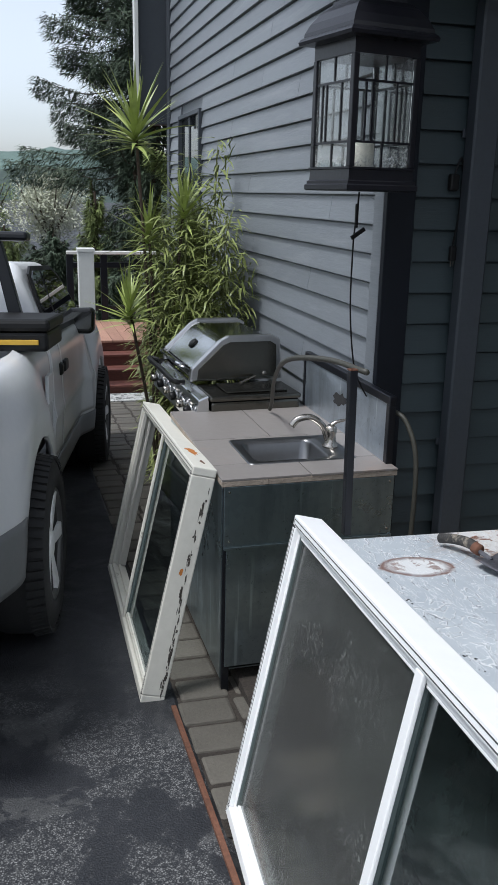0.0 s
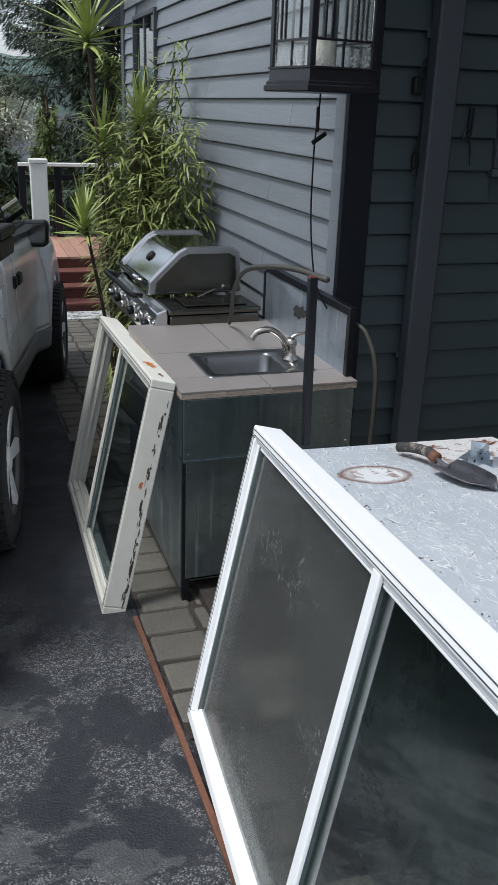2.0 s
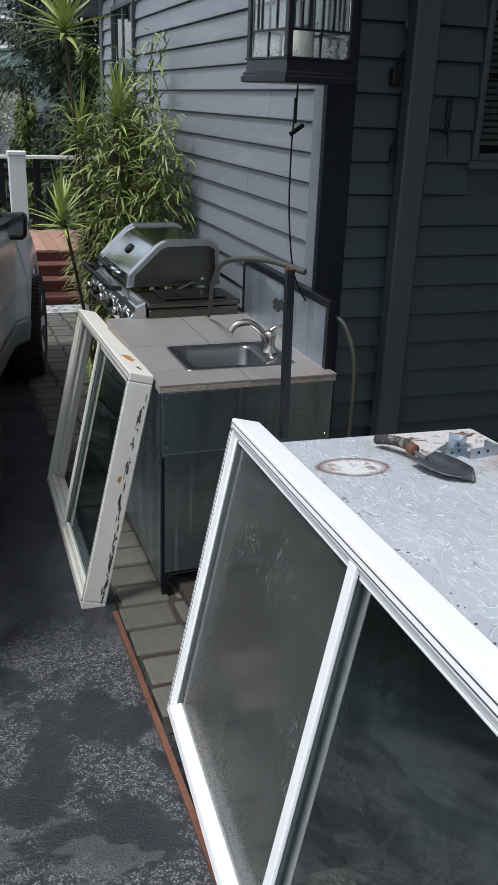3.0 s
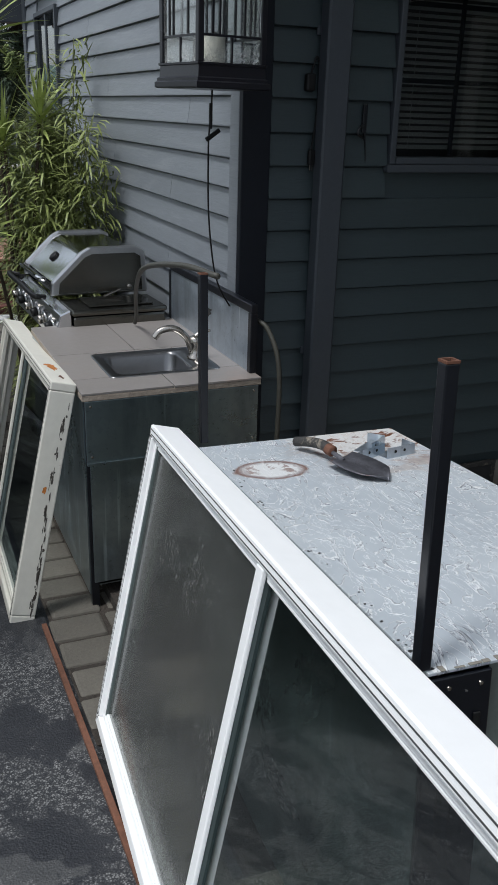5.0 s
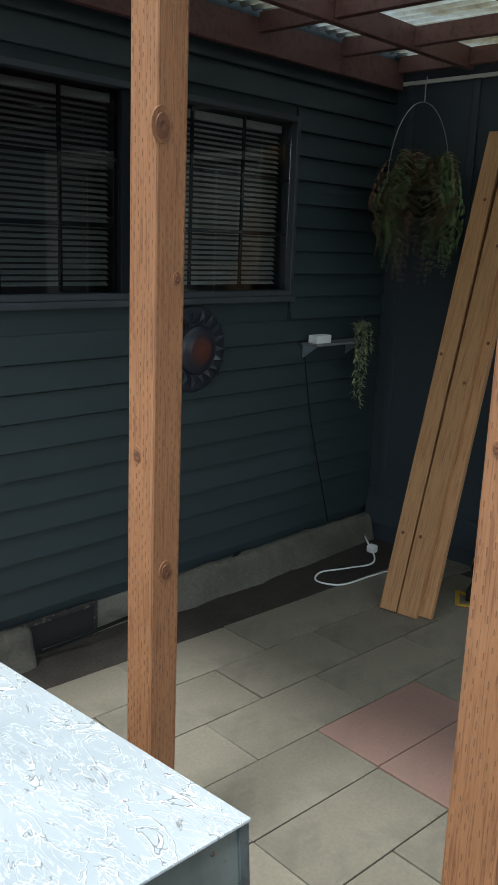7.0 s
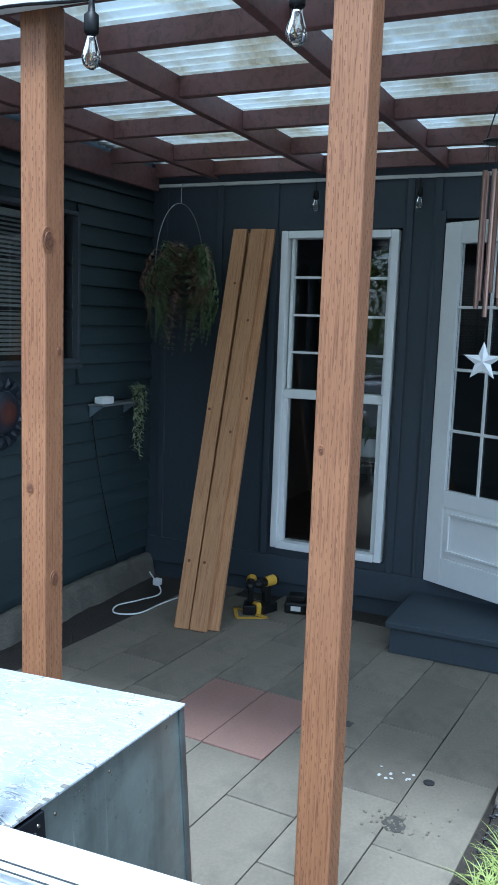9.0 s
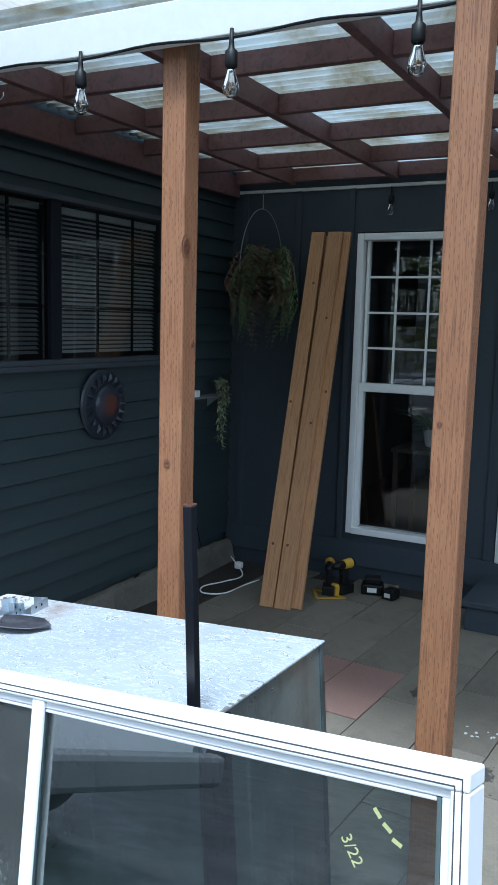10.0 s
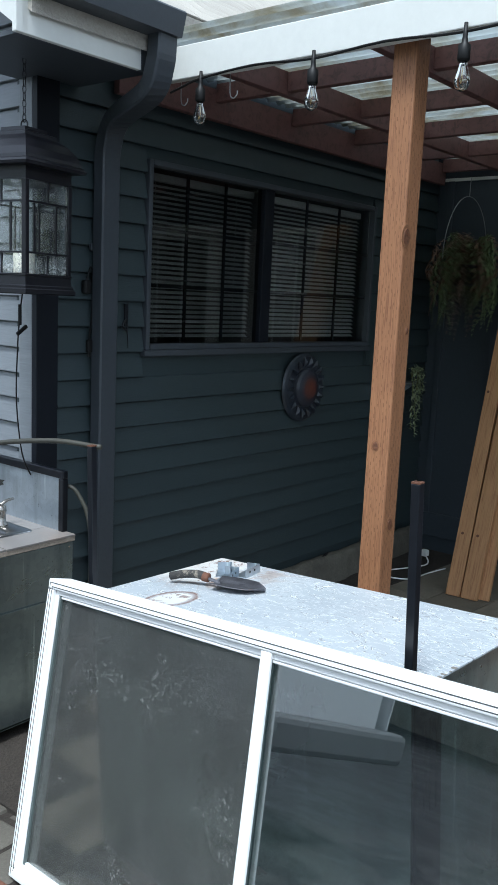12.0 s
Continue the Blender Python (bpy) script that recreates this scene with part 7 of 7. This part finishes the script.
# ---- patio wear, gravel bed, room behind the glass ----
def floor_marks():
    r = random.Random(51)

    def blot(name, x, y, rx, ry, mat, parent, n=18):
        bm = bmesh.new()
        vs = []
        for k in range(n):
            a = 2 * math.pi * k / n
            q = r.uniform(0.6, 1.1)
            vs.append((x + rx * q * math.cos(a), y + ry * q * math.sin(a)))
        return part(name, prism(vs, 0.0005, 0.0022, "z"), mat, parent)
    o = empty("paint_splatter", pose(0, 0, 0), label="white paint splatters on the slabs", category="stain")
    for k in range(9):
        blot("splash_mark", 2.93 + r.uniform(-0.06, 0.06), 0.84 + r.uniform(-0.12, 0.06), r.uniform(0.004, 0.012), r.uniform(0.004, 0.009), "trim_white", o)
    o = empty("damp_stain", pose(0, 0, 0), label="dark damp stain on the slabs", category="stain")
    blot("stain", 3.20, 1.16, 0.07, 0.04, "damp", o)
    blot("stain", 3.25, 1.11, 0.04, 0.03, "damp", o)
    c = part("drain_cap", lathe([(0.022, 0.0), (0.022, 0.003), (0.015, 0.004), (0.004, 0.003)], 18, m=pose(2.937, 0.672, 0.0)), "torn")
    tagged(c, "small dark round cap set in a slab", "cap")
    o = empty("broken_corner", pose(0, 0, 0), label="crumbs round a dark patch that shades a slab's hollow", category="stain")
    # A flat dark patch: the shade of the hollow is put into its colour.
    blot("hollow", 2.60, 0.72, 0.06, 0.045, "damp", o)
    for k in range(60):
        x, y = 2.60 + r.gauss(0, 0.07), 0.70 + r.gauss(0, 0.06)
        q = r.uniform(0.002, 0.007)
        part("crumb", box(x - q, y - q * 0.8, 0.0, x + q, y + q * 0.8, q, q * 0.3), "slab", o)


# Serves the damp stain and the painted shade of the slab's hollow.
M["damp"] = surface("damp_and_hollow_shade", (0.06, 0.055, 0.047), 0.6, var=0.3, big=20, fine=80, relief=0.2)
floor_marks()


def gravel_bed():
    b = part("gravel_bed", box(1.45, -2.5, -0.06, WALL_B, 0.415, -0.008), "soil")
    tagged(b, "dark soil and gravel bed beside the patio", "bed", kind="structure")
    r = random.Random(61)
    v, f = [], []
    for k in range(2600):
        x, y, q = r.uniform(1.8, 3.2), r.uniform(-0.3, 0.42), r.uniform(0.004, 0.012)
        i = len(v)
        z = -0.008
        v += [(x - q, y, z + q * 0.6), (x + q, y, z + q * 0.6), (x, y - q, z + q * 0.5), (x, y + q, z + q * 0.5), (x, y, z + q * 1.3), (x, y, z)]
        f += [(i, i + 2, i + 4), (i + 2, i + 1, i + 4), (i + 1, i + 3, i + 4), (i + 3, i, i + 4), (i, i + 5, i + 2), (i + 2, i + 5, i + 1), (i + 1, i + 5, i + 3), (i + 3, i + 5, i)]
    me = bpy.data.meshes.new("gravel")
    me.from_pydata(v, [], f)
    me.materials.append(M["asphalt"])
    tagged(new("gravel", me), "loose dark grey gravel", "gravel", kind="stuff")
    for x, y, seed in ((2.42, 0.33, 1), (2.30, 0.24, 2), (2.52, 0.22, 3), (2.36, 0.37, 4), (2.47, 0.28, 5), (2.58, 0.33, 6), (2.66, 0.27, 7)):
        o = empty("grass_tuft", pose(x, y, -0.008), label="pale green grass tuft in the gravel", category="grass", group="grass tufts")
        lv = Leaves(70 + seed)
        for k in range(60):
            a = lv.r.uniform(0, 6.28)
            lv.blade((lv.r.gauss(0, 0.02), lv.r.gauss(0, 0.02), 0), (math.cos(a) * 0.7, math.sin(a) * 0.7, 0.8), lv.r.uniform(0.06, 0.16), 0.005, 0.9, 4)
        lv.made("tuft", "yucca", o)


gravel_bed()


def room_things():
    t = empty("side_table", pose(5.35, 1.72, 0.12), label="dark wooden side table inside the window", category="table")
    part("table_top", box(-0.25, -0.25, 0.72, 0.25, 0.25, 0.75, 0.005), "bark", t)
    for x in (-0.22, 0.22):
        for y in (-0.22, 0.22):
            part("leg", box(x - 0.018, y - 0.018, 0.0, x + 0.018, y + 0.018, 0.7195, 0.003), "bark", t)
    p = empty("house_plant", pose(5.35, 1.72, 0.871), label="leafy plant in a white pot on the side table", category="plant")
    part("pot", lathe([(0.07, 0.0), (0.08, 0.01), (0.10, 0.12), (0.105, 0.13), (0.09, 0.125)], 20), "vinyl", p, smooth=True)
    lv = Leaves(90)
    for k in range(70):
        a = k * 2.39996
        lv.blade((0.04 * math.cos(a), 0.04 * math.sin(a), 0.12), (math.cos(a), math.sin(a), lv.r.uniform(0.3, 1.6)), lv.r.uniform(0.15, 0.35), 0.03, 0.8, 3)
    lv.made("leaf_crown", "fern", p)


room_things()


# ---- shingles along the eave ----
def shingles():
    roof_ob = bpy.data.objects["roof"]
    first = None
    for x0, x1, y0, rows in ((1.015, 1.59, 2.585, 14), (1.61, 3.9, 2.985, 11)):
        for k in range(rows):
            y = y0 + 0.119 * k
            z = 2.70 + 0.62 * (y - 2.58) + 0.003
            x = x0 - (0.1525 if k % 2 else 0.0)
            while x < x1:
                if x >= x0 - 0.001:
                    q = pose(x, y, z, 33.4)
                    if first is None:
                        first = part("shingle", box(0, 0, 0, 0.3, 0.15, 0.009, 0.002), "shingle", roof_ob, m=q)
                    else:
                        share("shingle", first, q, roof_ob)
                x += 0.305


shingles()


# ---- chalk marks on the near pane ----
def chalk_marks():
    w = bpy.data.objects["loose_window"]
    M["chalk"] = surface("yellow_chalk", (0.42, 0.43, 0.19), 0.8, var=0.2, big=40, fine=200, relief=0.1)
    cu = bpy.data.curves.new("chalk_mark", "FONT")
    cu.body, cu.size, cu.extrude = "3/22", 0.029, 0.0002
    cu.materials.append(M["chalk"])
    ob = new("chalk_mark", cu)
    ob.parent = w
    ob.matrix_basis = pose(1.60, 0.0212, 0.735, 90, 58, 0)
    tagged(ob, label="date in yellow chalk on the glass")
    for k in range(3):
        part("chalk_stroke", box(0, 0, 0, 0.018, 0.0004, 0.007, 0.0001), "chalk", w, "unreadable yellow chalk stroke", m=pose(1.655 + 0.017 * k, 0.0212, 0.790 - 0.021 * k, 0, 50 - 12 * k, 0))


chalk_marks()
